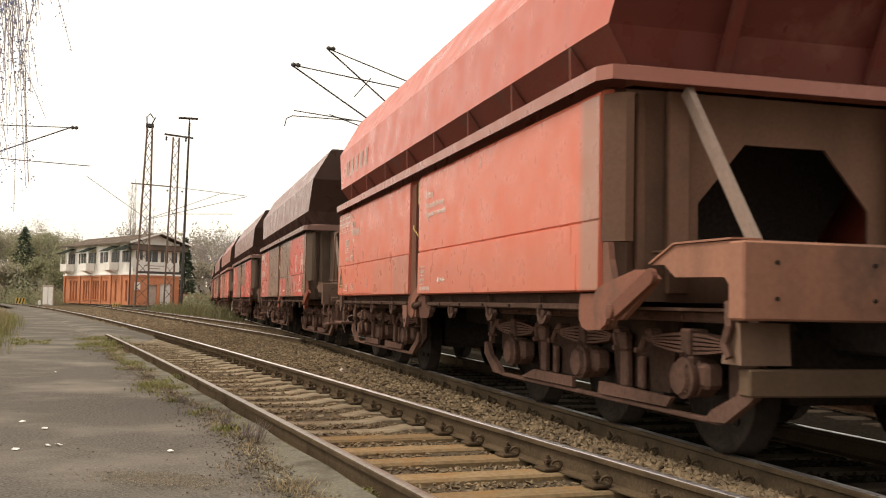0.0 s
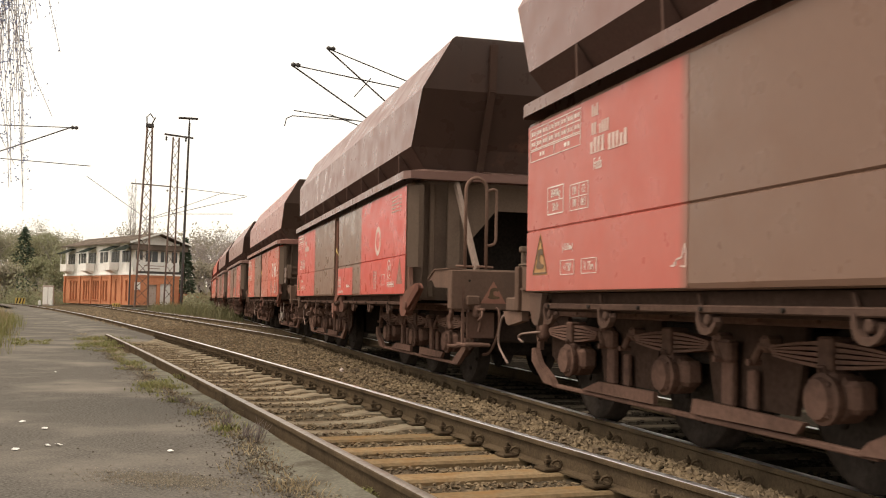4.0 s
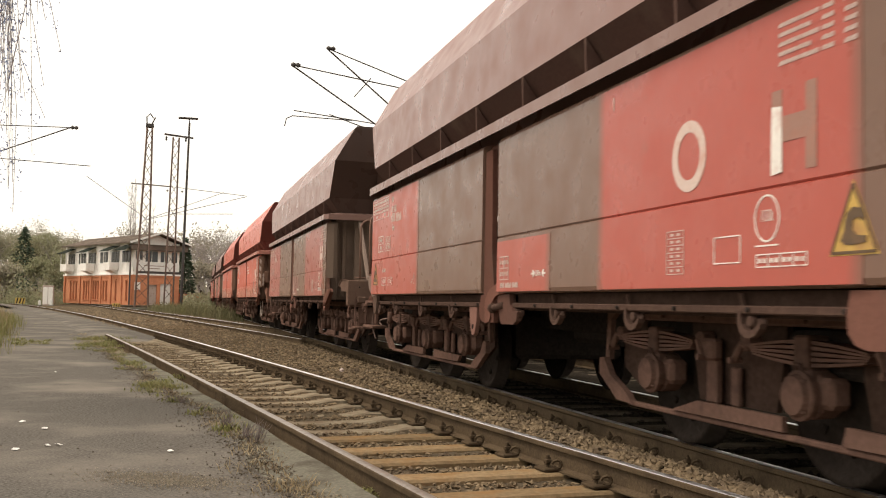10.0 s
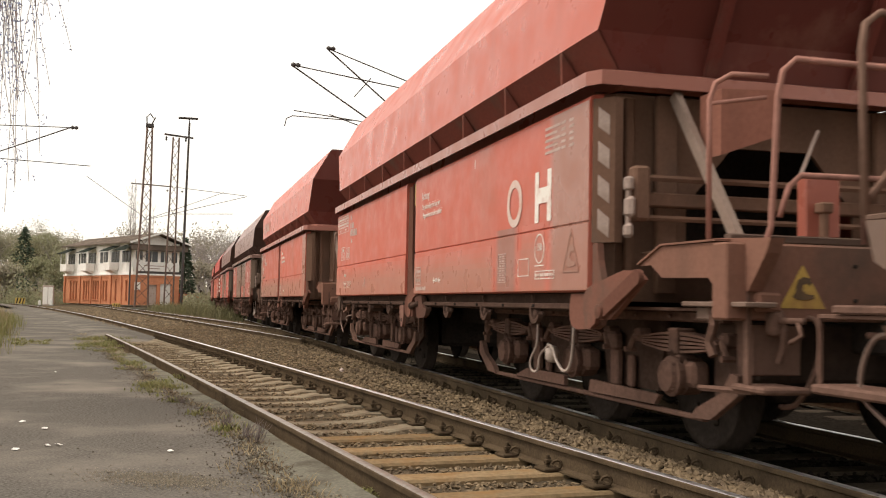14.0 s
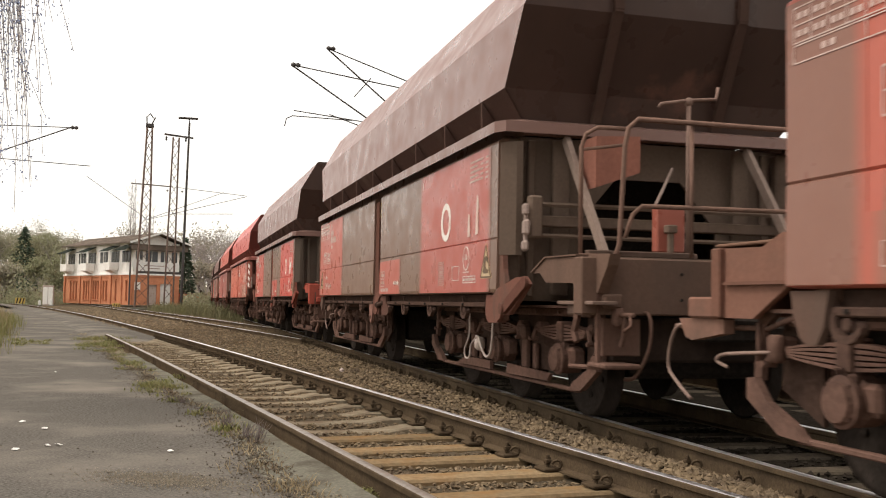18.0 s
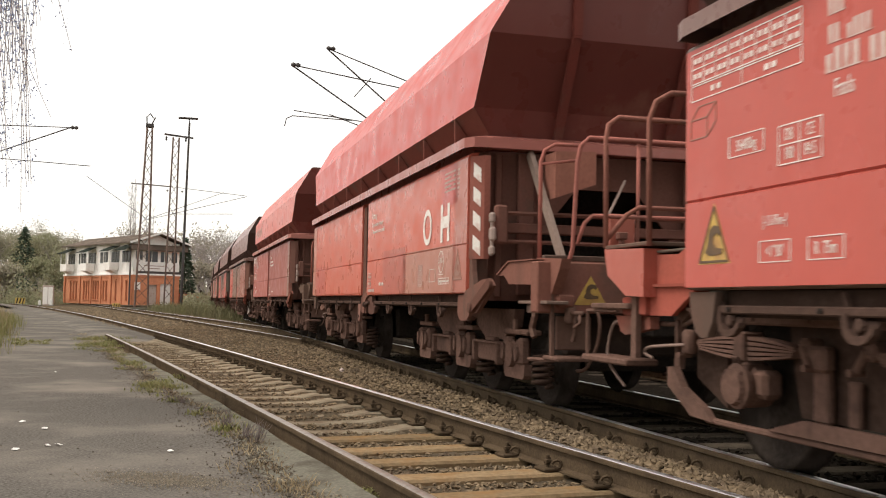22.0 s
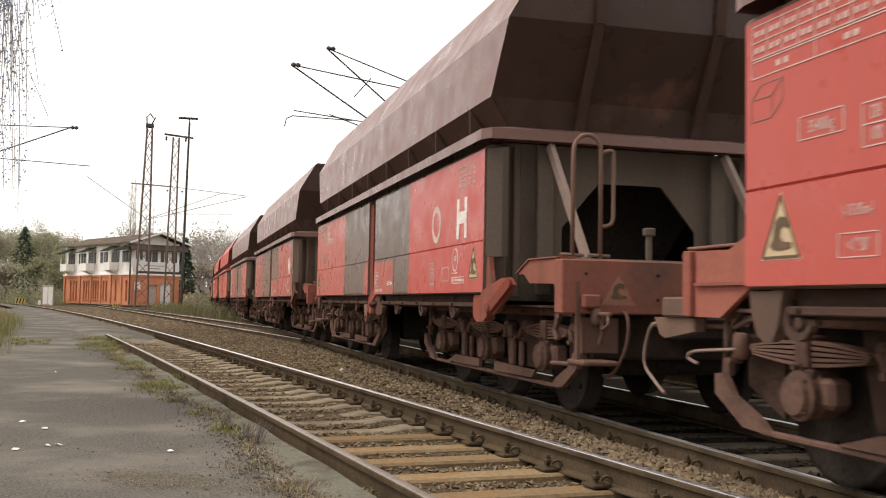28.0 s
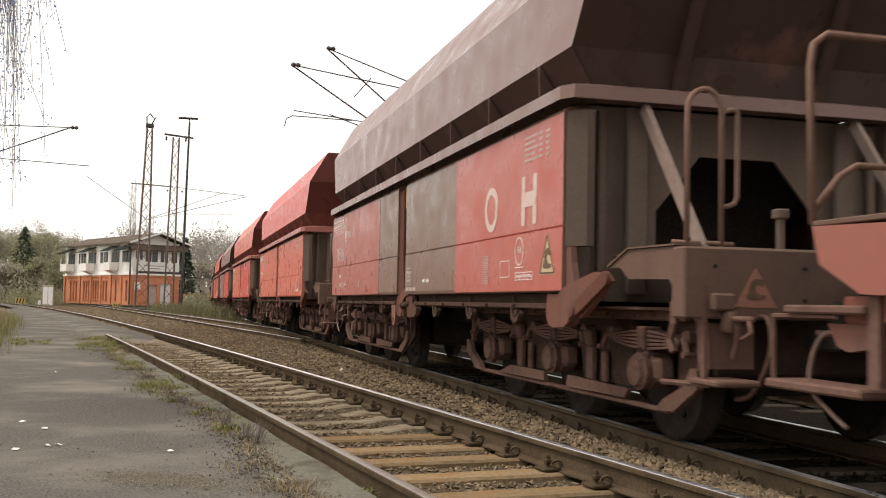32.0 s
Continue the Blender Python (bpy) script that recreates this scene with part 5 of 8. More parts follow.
    part("coupling_box", tail_box, frame_paint, w, color=sill)
    part("coupling_plate", tail_plate, frame_paint, w, color=tuple(0.5 * a + 0.5 * b for a, b in zip(sill, DUST)))
    if not look_of.get("modern"):
        part("brake_hose", tail_hose, frame_paint, w, color=(0.26, 0.18, 0.15))
    part("brake_cock", tail_cock, frame_paint, w, color=(0.26, 0.18, 0.15))
    part("brake_pipe", tail_pipe, running_gear, w)
    part("door_lever", lever_mesh, frame_paint, w, "curved door lever at the body's corner", jaw, Matrix.Translation((0, -1.56, 0)))
    part("lever_link", link_mesh, frame_paint, w, "round-ended link of the door lever", tuple(0.72 * c for c in jaw))
    part("sill_cap", sill_cap, frame_paint, w, color=sill)
    part("corner_panel", corner_panel, frame_paint, w, color=look_of.get("corner", tuple(0.72 * c for c in end)))
    part("post_foot", tail_foot, frame_paint, w, color=(0.13, 0.08, 0.062))
    part("door_chain", chain_mesh, running_gear, w)
    if not look_of.get("plain_end"):
        part("vent_pipe", bump_mesh, frame_paint, w, color=end)
    if look_of.get("platform"):
        part("guard_rail", guard_long, frame_paint, w, "bent tube guard rail round the end platform", look_of.get("rail", DUST))
        part("guard_rail", guard_side, frame_paint, w, color=look_of.get("rail", DUST))
        part("control_box", gear_box, frame_paint, w, color=look_of.get("box", (0.30, 0.13, 0.095)))
        part("control_rod", gear_rod, frame_paint, w, color=end)
        part("control_plate", gear_plate, paint, w, color=(0.36, 0.115, 0.082))
        part("deck_edge", deck_edge, frame_paint, w, color=(0.11, 0.075, 0.06))
        part("cross_beam", gear_beam, frame_paint, w, color=end)
        part("brake_stick", gear_stick, dull_plate, w)
        if look_of.get("column"):
            part("brake_column", brake_column, frame_paint, w, "tall brake column with a crank handle", (0.24, 0.16, 0.13))
        part("step_plate", plate_step, frame_paint, w, color=(0.19, 0.13, 0.105))
        part("deck_bracket", deck_bracket, frame_paint, w, "folded steel bracket below the platform rail", sill)
        bracket = part("rod_bracket", rod_bracket, frame_paint, w, color=end)
        part("lever", rod_lever, dull_plate, bracket, "pale grimy change-over lever")
        if not look_of.get("modern"):
            part("sensor_cable", cable_mesh, pale_plate, w, "pale looping sensor cable")
    elif not look_of.get("plain_end"):
        part("grab_rail", grip_mesh, frame_paint, w, "looped tube grab rail", DUST)
    if look_of.get("tail_rail"):
        part("guard_rail", tail_guard, frame_paint, w, "bent tube guard rail round the end platform", look_of.get("rail", DUST))
        part("grab_rail", tail_grip, frame_paint, w, color=look_of.get("rail", DUST))
        part("platform_box", trail_box, paint, w, color=look_of.get("cheek", sill))
        part("deck_edge", tail_deck, frame_paint, w, color=(0.14, 0.09, 0.07))
        part("step", tail_step, running_gear, w)
        part("step", tail_step_top, running_gear, w)
        part("step_hanger", tail_ladder, running_gear, w)
    for x0 in (4.03, -4.14):
        build_bogie(w, x0, look_of.get("modern", False), wheels)
    # paint repairs and writing
    for x0, x1, z0, z1, col, *hard in look_of.get("fields", ()):
        patch(w, x0, x1, z0, z1, col, None if hard else lead if x0 > 0 else trail)
    for letter, coat, lx in zip("OH", look_of.get("oh", ()), look_of.get("oh_at", (3.64, 4.65))):
        if coat:
            part("big_letter", big_letter[letter, coat], white_paint, w, m=on_side(lx, 1.825, 0.0005))
    for k in look_of.get("strokes", ()):
        part("letter_stroke", worn_stroke[k], white_paint, w, m=on_side(look_of.get("oh_at", (3.64, 4.65))[1], 1.825, 0.0005))
    if look_of.get("stripes"):
        for k in range(4):
            part("hazard_stripe", inked(stripe_mesh, white_paint if look_of["stripes"] == 1 else dull_plate), white_paint, w, m=Matrix.Translation((5.4985, -1.494, 1.53 + 0.24 * k)) @ Matrix.Rotation(math.atan2(0.105, 0.135), 4, "Z") @ SIDE)
    for style, tx, tz in zip(look_of.get("tri", ("ghost", "dull")), (5.09, look_of.get("sign_at", -5.37)), (1.365, 1.365)):
        if style:
            tri = part("warning_triangle", triangle_mesh[style], sign_yellow, w, "weathered warning triangle", m=on_side(tx, tz, 0.0005))
            part("pictogram", triangle_mark[style == "ghost"], sign_ink, tri)
            part("border", triangle_edge[style == "ghost"], sign_ink, tri)
    text_part(w, "1", 0.13, 2.62, 2.31, 0.8)
    # trailing door
    ink = faded_paint if look_of.get("worn") else white_paint
    if not look_of.get("quiet"):
        part("load_table", inked(table_mesh, ink), ink, w, m=on_side(-5.10, 2.31, 0.0005))
        part("load_table", inked(table2_mesh, ink), ink, w, m=on_side(-5.10, 2.17, 0.0005))
        write(w, (0.12, 0.085), -4.38, 2.335)
        write(w, (0.09, 0.085), -4.38, 2.205)
        write(w, (0.17, 0.085), -4.25, 2.20)
        write(w, (0.25, 0.11), -4.40, 2.085)
        write(w, (0.31, 0.11), -4.10, 2.075)
        text_part(w, "Faals", 0.12, -4.27, 1.95, 0.62, mat=ink)
        if look_of.get("crate", 0) != 0:
            part("volume_mark", crate_mesh if look_of["crate"] == 1 else ghost_crate, white_paint, w, m=on_side(-5.50, 1.77 if look_of["crate"] == 1 else 1.99, 0.0005))
        if look_of.get("length"):
            # the older way of writing, spread farther to the corner
            text_part(w, "|-15.05m-|", 0.085, -5.48, 2.02, 0.62, mat=ink)
            text_part(w, "70.0m\u00b3", 0.07, -5.545, 1.745, 0.6, mat=ink)
            part("outline_mark", inked(rect_mesh, ink), ink, w, m=on_side(-4.96, 1.81, 0.0005) @ Matrix.Diagonal((1.0, 0.82, 1, 1)))
            text_part(w, "35200kg", 0.085, -4.96, 1.807, 0.62, mat=ink)
            part("data_grid", inked(wide_grid, ink), ink, w, m=on_side(-4.28, 1.765, 0.0005))
            for text, gx, gz in (("CE", -4.28, 1.812), ("100", -4.60, 1.718), ("84.5", -4.28, 1.718)):
                text_part(w, text, 0.085, gx, gz, 0.6, mat=ink)
            marks, mz = (-5.0, -4.46), 1.19
        elif look_of.get("long_unit"):
            # one of a close-coupled pair: the length over both wagons
            part("outline_mark", inked(rect_mesh, ink), ink, w, m=on_side(-4.84, 1.88, 0.0005) @ Matrix.Diagonal((1.23, 1.5, 1, 1)))
            part("outline_mark", inked(divider_mesh, ink), ink, w, m=on_side(-4.84, 1.88, 0.0005))
            write(w, (0.25, 0.085), -4.96, 1.93)
            text_part(w, "20.0t", 0.085, -4.84, 1.825, 0.75, mat=ink)
            text_part(w, "|-30.10m-|", 0.085, -4.82, 1.655, 0.75, mat=ink)
            part("volume_mark", inked(crate_mesh, ink), ink, w, m=on_side(-4.35, 1.71, 0.0005))
            text_part(w, "70.0m\u00b3", 0.075, -4.39, 1.685, 0.72, mat=ink)
            marks, mz = (-4.88, -4.34), 1.20
        else:
            low = look_of.get("one_row")
            part("outline_mark", inked(rect_mesh, ink), ink, w, m=on_side(-5.06, 1.81 if low else 1.77, 0.0005) @ Matrix.Diagonal((1.25, 0.78 if low else 1.5, 1, 1)))
            text_part(w, "35400kg", 0.085, -5.06, 1.807 if low else 1.822, 0.66, mat=ink)
            if not low:
                part("outline_mark", inked(divider_mesh, ink), ink, w, m=on_side(-5.06, 1.77, 0.0005))
                text_part(w, "20.0t", 0.085, -5.06, 1.715, 0.7, mat=ink)
            part("data_grid", inked(grid_mesh, ink), ink, w, m=on_side(-4.60, 1.755, 0.0005))
            for text, gx, gz in (("DB", -4.685, 1.80), ("CE", -4.515, 1.80), ("100", -4.685, 1.708), ("84.5", -4.515, 1.708)):
                text_part(w, text, 0.085, gx, gz, 0.6, mat=ink)
            text_part(w, "|-15.05m-|", 0.075, -4.80, 1.395, 0.66, mat=ink)
            marks, mz = (-4.80, -4.40), 1.245
        part("lamp_mark", lamp_mesh, faded_paint, w, m=on_side(-3.08, 1.25, 0.0005) @ Matrix.Diagonal((0.9, 0.9, 1, 1)))
        for mx, text in zip(marks, ("<1\u00b030'", "R  75m")):
            part("outline_mark", inked(rect_mesh, ink), ink, w, m=on_side(mx, mz, 0.0005) @ Matrix.Diagonal((1.0, 0.75, 1, 1)))
            text_part(w, text, 0.085, mx, mz - 0.003, 0.66, mat=ink)
    # leading door
    shift = LEAD_TEXT + look_of.get("text", 0.0)
    if not look_of.get("bare"):
        for k in range(5):
            write(w, ((0.32, 0.022), (0.26, 0.022))[k % 2], shift + 4.72, 2.345 - 0.047 * k)
            write(w, (0.09, 0.022), shift + 5.06, 2.345 - 0.047 * k)
            write(w, (0.09, 0.022), shift + 5.22, 2.34 - 0.047 * k)
        part("ring_mark", ring_mesh, white_paint, w, m=on_side(shift + 4.62, 1.41, 0.0005))
        text_part(w, "115.0t", 0.085, shift + 4.62, 1.42, 0.5)
        part("outline_mark", rect_mesh, white_paint, w, m=on_side(shift + 4.25, 1.27, 0.0005))
        part("data_panel", long_mesh, white_paint, w, m=on_side(shift + 4.74, 1.20, 0.0005))
        part("data_panel", tall_mesh, white_paint, w, m=on_side(shift + 3.68, 1.28, 0.0005))
    part("data_panel", panel_mesh, white_paint, w, m=on_side(0.365, 1.28, 0.0005))
    write(w, (0.12, 0.045), 0.26, 1.13)
    write(w, (0.17, 0.045), 0.40, 1.13)
    write(w, (0.15, 0.045), 0.59, 1.13)
    text_part(w, "8.00m", 0.07, 1.22, 1.215, 0.72)
    for ax, way in ((1.10, 1), (1.34, -1)):
        part("arrow_mark", arrow_mesh, white_paint, w, m=on_side(ax, 1.215, 0.0005) @ Matrix.Diagonal((way, 1, 1, 1)))
    if look_of.get("notice"):
        text_part(w, "Achtung:", 0.135, 0.66, 2.20, 0.74)
        text_part(w, "Die gleichm\u00e4\u00dfige Beladung der", 0.088, 0.90, 2.075, 0.74)
        text_part(w, "Wageneinheit ist sicherzustellen!", 0.088, 0.96, 1.975, 0.74)
    if look_of.get("logo"):
        for k in range(5):
            part("logo_shape", words[0.9, 0.3], faded_paint, w, m=Matrix.Translation((-5.35 + 0.42 * k, -1.524, 3.22)) @ SIDE @ Matrix.Diagonal((0.26, 0.9, 1, 1)))
    for gx, gz, ga, gb, start, stop in look_of.get("scrawl", ()):
        zs = [gz + gb * math.sin(radians(start + (stop - start) * k / 14)) for k in range(15)]
        pts = [(gx + ga * math.cos(radians(start + (stop - start) * k / 14)), -(door_y(z) + 0.004), z) for k, z in enumerate(zs)]
        part("graffiti_line", Shape().tube(pts, 0.0085, 4), chalk_paint, w, "thin chalky graffiti loop")
    w.matrix_basis = place_wagon(0.0, n)
    return w, wheels


FULL, LOW = (1.075, 2.425), (1.075, 1.52)
FADED = (0.40, 0.10, 0.072)


def fields(lead_red, low_red, trail_red, a=2.38, b=1.40, c=-2.85, right=5.395, left=-5.685):
    """The usual repainted fields: on the leading door, low beside the gap, on the trailing door."""
    rows = []
    if lead_red:
        rows.append((a, right, *FULL, lead_red))
    if low_red:
        rows.append((0.155, b, *LOW, low_red))
    if trail_red:
        rows.append((left, c, *FULL, trail_red))
    return tuple(rows)


RUST_END, RUST_JAW = (0.19, 0.110, 0.078), (0.215, 0.10, 0.074)
RAW = {  # wagon: upper hopper, leading door, trailing door and what sets it apart
    -5: dict(up=ORANGE, lead=ORANGE, trail=ORANGE, label="orange-red hopper wagon at the head of the train"),
    -4: dict(long_unit=1, cheek=(0.17, 0.105, 0.08), up=ORANGE, lead=(0.60, 0.158, 0.098), trail=(0.56, 0.148, 0.094), handle=1, notice=1, logo=1, tail_rail=1, plain_end=1, sill=(0.32, 0.16, 0.11), tri=(None, "dull"), bare=1, end=RUST_END, jaw=(0.27, 0.125, 0.09), label="orange-red hopper wagon with a white cautionary notice",
             fields=((5.13, 5.395, *FULL, (0.36, 0.17, 0.122)), (-2.55, -1.42, 1.075, 1.45, (0.49, 0.155, 0.10)), (-1.20, -0.335, 1.075, 1.556, (0.42, 0.155, 0.11)), (0.155, 4.9, 1.075, 1.34, (0.53, 0.155, 0.10)))),
    -3: dict(jaw=(0.33, 0.12, 0.086), up=BROWN, lead=DOOR, trail=DOOR, oh=("faint", "cream"), tri=("pale", "dull"), handle=1, label="brown hopper wagon with red repainted fields and chalky graffiti",
             oh_at=(3.75, 4.81), text=0.02, fields=((2.52, 5.05, 1.572, 2.425, (0.48, 0.088, 0.064)), (3.39, 5.05, 1.075, 1.556, (0.46, 0.088, 0.066), 0), (2.66, 3.386, 1.075, 1.556, (0.31, 0.105, 0.08), 0), (0.155, 1.58, *LOW, (0.40, 0.085, 0.065)), (-5.685, -3.1, *FULL, (0.42, 0.11, 0.085))),
             scrawl=((2.69, 1.63, 0.29, 0.26, 0, 190), (2.18, 1.62, 0.23, 0.16, 0, 215), (2.09, 1.42, 0.16, 0.09, 60, 370), (3.16, 1.31, 0.33, 0.22, -70, 75), (2.53, 1.32, 0.19, 0.19, -50, 110), (2.0, 1.21, 0.12, 0.09, 150, 375), (3.1, 1.57, 0.17, 0.06, 20, 160))),
    -2: dict(up=BROWN, lead=DOOR, trail=DOOR, oh=("cream", None), handle=1, cheek=ORANGE, crate=2, tri=("ghost", "yellow"), label="brown hopper wagon with bright red repainted door fields", fields=fields(RED, RED, (0.49, 0.09, 0.07), b=1.56, c=-2.9)),
    -1: dict(up=(0.27, 0.108, 0.085), lead=ORANGE, trail=DOOR, oh=("white", "white"), oh_at=(3.77, 4.48), tri=("ghost", "dull"), sign_at=-5.48, length=1, crate=1, handle=1, platform=1, box=(0.45, 0.30, 0.25), shaded_soot=(0.065, 0.04, 0.031), label="dusty hopper wagon with orange-red door and railed platform",
             fields=fields(None, None, (0.50, 0.125, 0.085), c=-2.77) + ((0.155, 2.25, *FULL, (0.41, 0.125, 0.088)), (3.22, 3.62, 1.075, 1.53, (0.34, 0.09, 0.066)), (4.45, 5.1, 1.12, 1.32, (0.34, 0.085, 0.065)), (4.95, 5.395, 1.58, 2.425, (0.42, 0.14, 0.10)))),
    0: dict(up=(0.235, 0.126, 0.104), lead=DOOR, trail=DOOR, oh=("cream", "ghost"), strokes=(0,), tri=("yellow", "dull"), tail_rail=1, label="grey-brown hopper wagon with faded red door fields", fields=fields((0.41, 0.095, 0.07), FADED, FADED, a=2.47, b=1.37, c=-2.97, right=5.05)),
    1: dict(worn=1, up=(0.215, 0.115, 0.095), jaw=(0.205, 0.10, 0.075), lead=DOOR, trail=DOOR, oh=(None, "cream"), oh_at=(3.8, 4.80), text=0.14, tri=("ghost", None), tail_rail=1, label="dark brown hopper wagon with dull red door fields", fields=fields((0.31, 0.10, 0.078), (0.22, 0.10, 0.078), (0.33, 0.11, 0.088), a=2.42, b=1.1, c=-2.92, right=4.95)),
    2: dict(up=ORANGE, lead=ORANGE, trail=ORANGE, oh=("cream", "white"), oh_at=(3.80, 4.49), tri=("ghost", None), platform=1, stripes=2, notice=1, rail=(0.4, 0.2, 0.16), sill=(0.215, 0.11, 0.08), end=RUST_END, jaw=RUST_JAW, dusty=1, label="orange-red hopper wagon with railed platform and faintly striped end post",
            fields=((3.38, 3.80, 1.075, 1.62, (0.30, 0.125, 0.092)), (4.72, 5.395, *FULL, (0.33, 0.15, 0.11)), (0.155, 3.17, 1.075, 1.30, (0.38, 0.148, 0.102)), (4.0, 4.52, 1.075, 1.42, (0.40, 0.145, 0.10)), (-5.685, -0.335, 1.075, 1.30, (0.39, 0.145, 0.10)))),
    3: dict(worn=1, long_unit=1, up=ORANGE, lead=ORANGE, trail=(0.46, 0.118, 0.08), notice=1, tri=(None, None), logo=1, bare=1, sill=(0.215, 0.11, 0.08), end=RUST_END, dusty=1, jaw=RUST_JAW, label="faded orange-red hopper wagon with brown dust stains",
            fields=((4.9, 5.395, *FULL, (0.34, 0.145, 0.105)), (-5.685, -5.20, *FULL, (0.25, 0.125, 0.092)), (-5.0, -0.335, 1.075, 1.38, (0.31, 0.14, 0.10)), (0.155, 4.7, 1.075, 1.36, (0.36, 0.145, 0.102)))),
    4: dict(up=(0.22, 0.12, 0.10), lead=DOOR, trail=DOOR, oh=("white", None), strokes=(1, 2), tri=("pale", "pale"), platform=1, column=1, label="brown hopper wagon with railed platform and faded red field", fields=fields((0.38, 0.10, 0.077), FADED, FADED, a=2.58, b=1.36, c=-3.17, right=5.1)),
    5: dict(up=BROWN, lead=DOOR, trail=DOOR, oh=("white", "white"), tri=("pale", "yellow"), one_row=1, crate=2, tail_rail=1, cheek=(0.40, 0.105, 0.075), rail=(0.30, 0.13, 0.10), jaw=(0.30, 0.095, 0.07), sill=(0.36, 0.085, 0.06), end=(0.13, 0.10, 0.08), label="brown hopper wagon with bright red frame and doors", fields=fields(RED, (0.44, 0.08, 0.062), (0.47, 0.10, 0.076), b=1.44, c=-2.8, right=5.15)),
    6: dict(up=RED, lead=ORANGE, trail=ORANGE, oh=("white", "white"), oh_at=(3.79, 4.56), tri=("ghost", None), platform=1, modern=1, quiet=1, notice=1, stripes=1, corner=(0.27, 0.10, 0.076), rail=(0.4, 0.15, 0.12), end=(0.18, 0.085, 0.066), jaw=(0.21, 0.105, 0.08), sill=(0.22, 0.10, 0.075), label="bright orange-red hopper wagon with a striped end post",
            fields=((1.35, 2.62, 1.075, 1.66, (0.39, 0.10, 0.072)), (2.64, 4.9, 1.075, 1.58, (0.38, 0.16, 0.115)), (-5.20, -4.10, 1.075, 1.62, (0.42, 0.095, 0.07)), (-5.685, -5.35, *FULL, (0.40, 0.16, 0.115)), (4.45, 4.95, 2.0, 2.42, (0.44, 0.075, 0.058)), (4.98, 5.395, *FULL, (0.38, 0.13, 0.095)))),
    7: dict(up=(0.50, 0.108, 0.078), lead=(0.265, 0.072, 0.058), trail=(0.33, 0.092, 0.072), platform=1, modern=1, notice=1, bare=1, logo=1, dusty=1, tri=(None, None), rail=(0.34, 0.13, 0.1), end=(0.18, 0.09, 0.07), jaw=(0.28, 0.115, 0.085), label="dull dark red hopper wagon with railed end platform",
            fields=((-3.44, -2.44, 2.1, 2.42, (0.39, 0.102, 0.076)), (5.05, 5.395, *FULL, (0.24, 0.13, 0.10)))),
    8: dict(worn=1, up=BROWN, lead=(0.20, 0.108, 0.083), trail=DOOR, oh=("ghost", "ghost"), tri=("ghost", "pale"), one_row=1, crate=2, platform=1, cheek=(0.35, 0.125, 0.092), end=(0.24, 0.12, 0.09), jaw=(0.38, 0.125, 0.088), label="dull red-brown hopper wagon with orange-red corner lever", fields=fields((0.30, 0.112, 0.086), (0.30, 0.11, 0.084), (0.45, 0.085, 0.066), c=-3.3)),
    9: dict(worn=1, up=BROWN, lead=(0.135, 0.094, 0.076), trail=(0.145, 0.098, 0.079), oh=("faint", "white"), tri=("pale", "yellow"), one_row=1, tail_rail=1, cheek=(0.38, 0.105, 0.076), jaw=(0.32, 0.10, 0.073), sill=(0.265, 0.105, 0.077), end=(0.14, 0.11, 0.088), label="brown hopper wagon with vivid red lettered field", fields=fields((0.45, 0.075, 0.058), (0.38, 0.085, 0.065), (0.42, 0.10, 0.078), b=1.36, c=-2.5) + ((-0.55, -0.335, 1.075, 1.45, (0.42, 0.10, 0.078)),)),
    10: dict(worn=1, up=BROWN, lead=DOOR, trail=DOOR, oh=("ghost", "white"), tri=("ghost", "ghost"), one_row=1, tail_rail=1, sill=(0.28, 0.098, 0.072), jaw=(0.225, 0.10, 0.077), label="sooty brown hopper wagon with dull red field", fields=fields((0.40, 0.095, 0.073), (0.36, 0.10, 0.078), (0.34, 0.10, 0.08), a=2.2, b=1.75, c=-2.88, right=5.0)),
    11: dict(up=(0.21, 0.125, 0.106), lead=DOOR, trail=DOOR, oh=("cream", "cream"), tri=("pale", None), end=(0.15, 0.112, 0.089), label="brown hopper wagon with faded red lettered field", fields=fields(FADED, None, (0.33, 0.10, 0.08), a=2.5, c=-1.6)),
}
for far, (upper, side_a, side_b) in enumerate(((RED, ORANGE, ORANGE), (ORANGE, RED, ORANGE), (BROWN, RED, BROWN), (ORANGE, ORANGE, RED), (BROWN, BROWN, RED), (RED, RED, ORANGE), (BROWN, DEEP, DEEP))):
    RAW[12 + far] = dict(up=upper, lead=side_a, trail=side_b, label="distant red hopper wagon in the train")

train = {}
for number, look_of in RAW.items():
    train[number] = build_wagon(number, look_of)

# ---------------------------------------------------------------- kerb, sleepers, ballast
def kerb_shape(y0, y1):
    ys = [y0 + (y1 - y0) * i / 6 for i in range(7)]
    loops = []
    for y in ys:
        c = near_line(y)
        wob = 0.012 * math.sin(y * 3.1)
        loops.append([(c - 1.36, y, -0.36), (c - 0.875, y, -0.36), (c - 0.875 + wob, y, -0.100), (c - 0.89 + wob, y, -0.088), (c - 1.33, y, -0.098), (c - 1.36, y, -0.11)])
    return Shape().rings(loops, close=True)


kerb = thing("platform_kerb", "weathered concrete kerb slabs beside the rail", "kerb", kind="structure")
for i in range(-8, 12):
    part("kerb_slab", kerb_shape(2.0 + 1.5 * i, 3.485 + 1.5 * i), concrete, kerb, m=pose(0, 0, 0.001 * ((i * 7) % 3 - 1)))


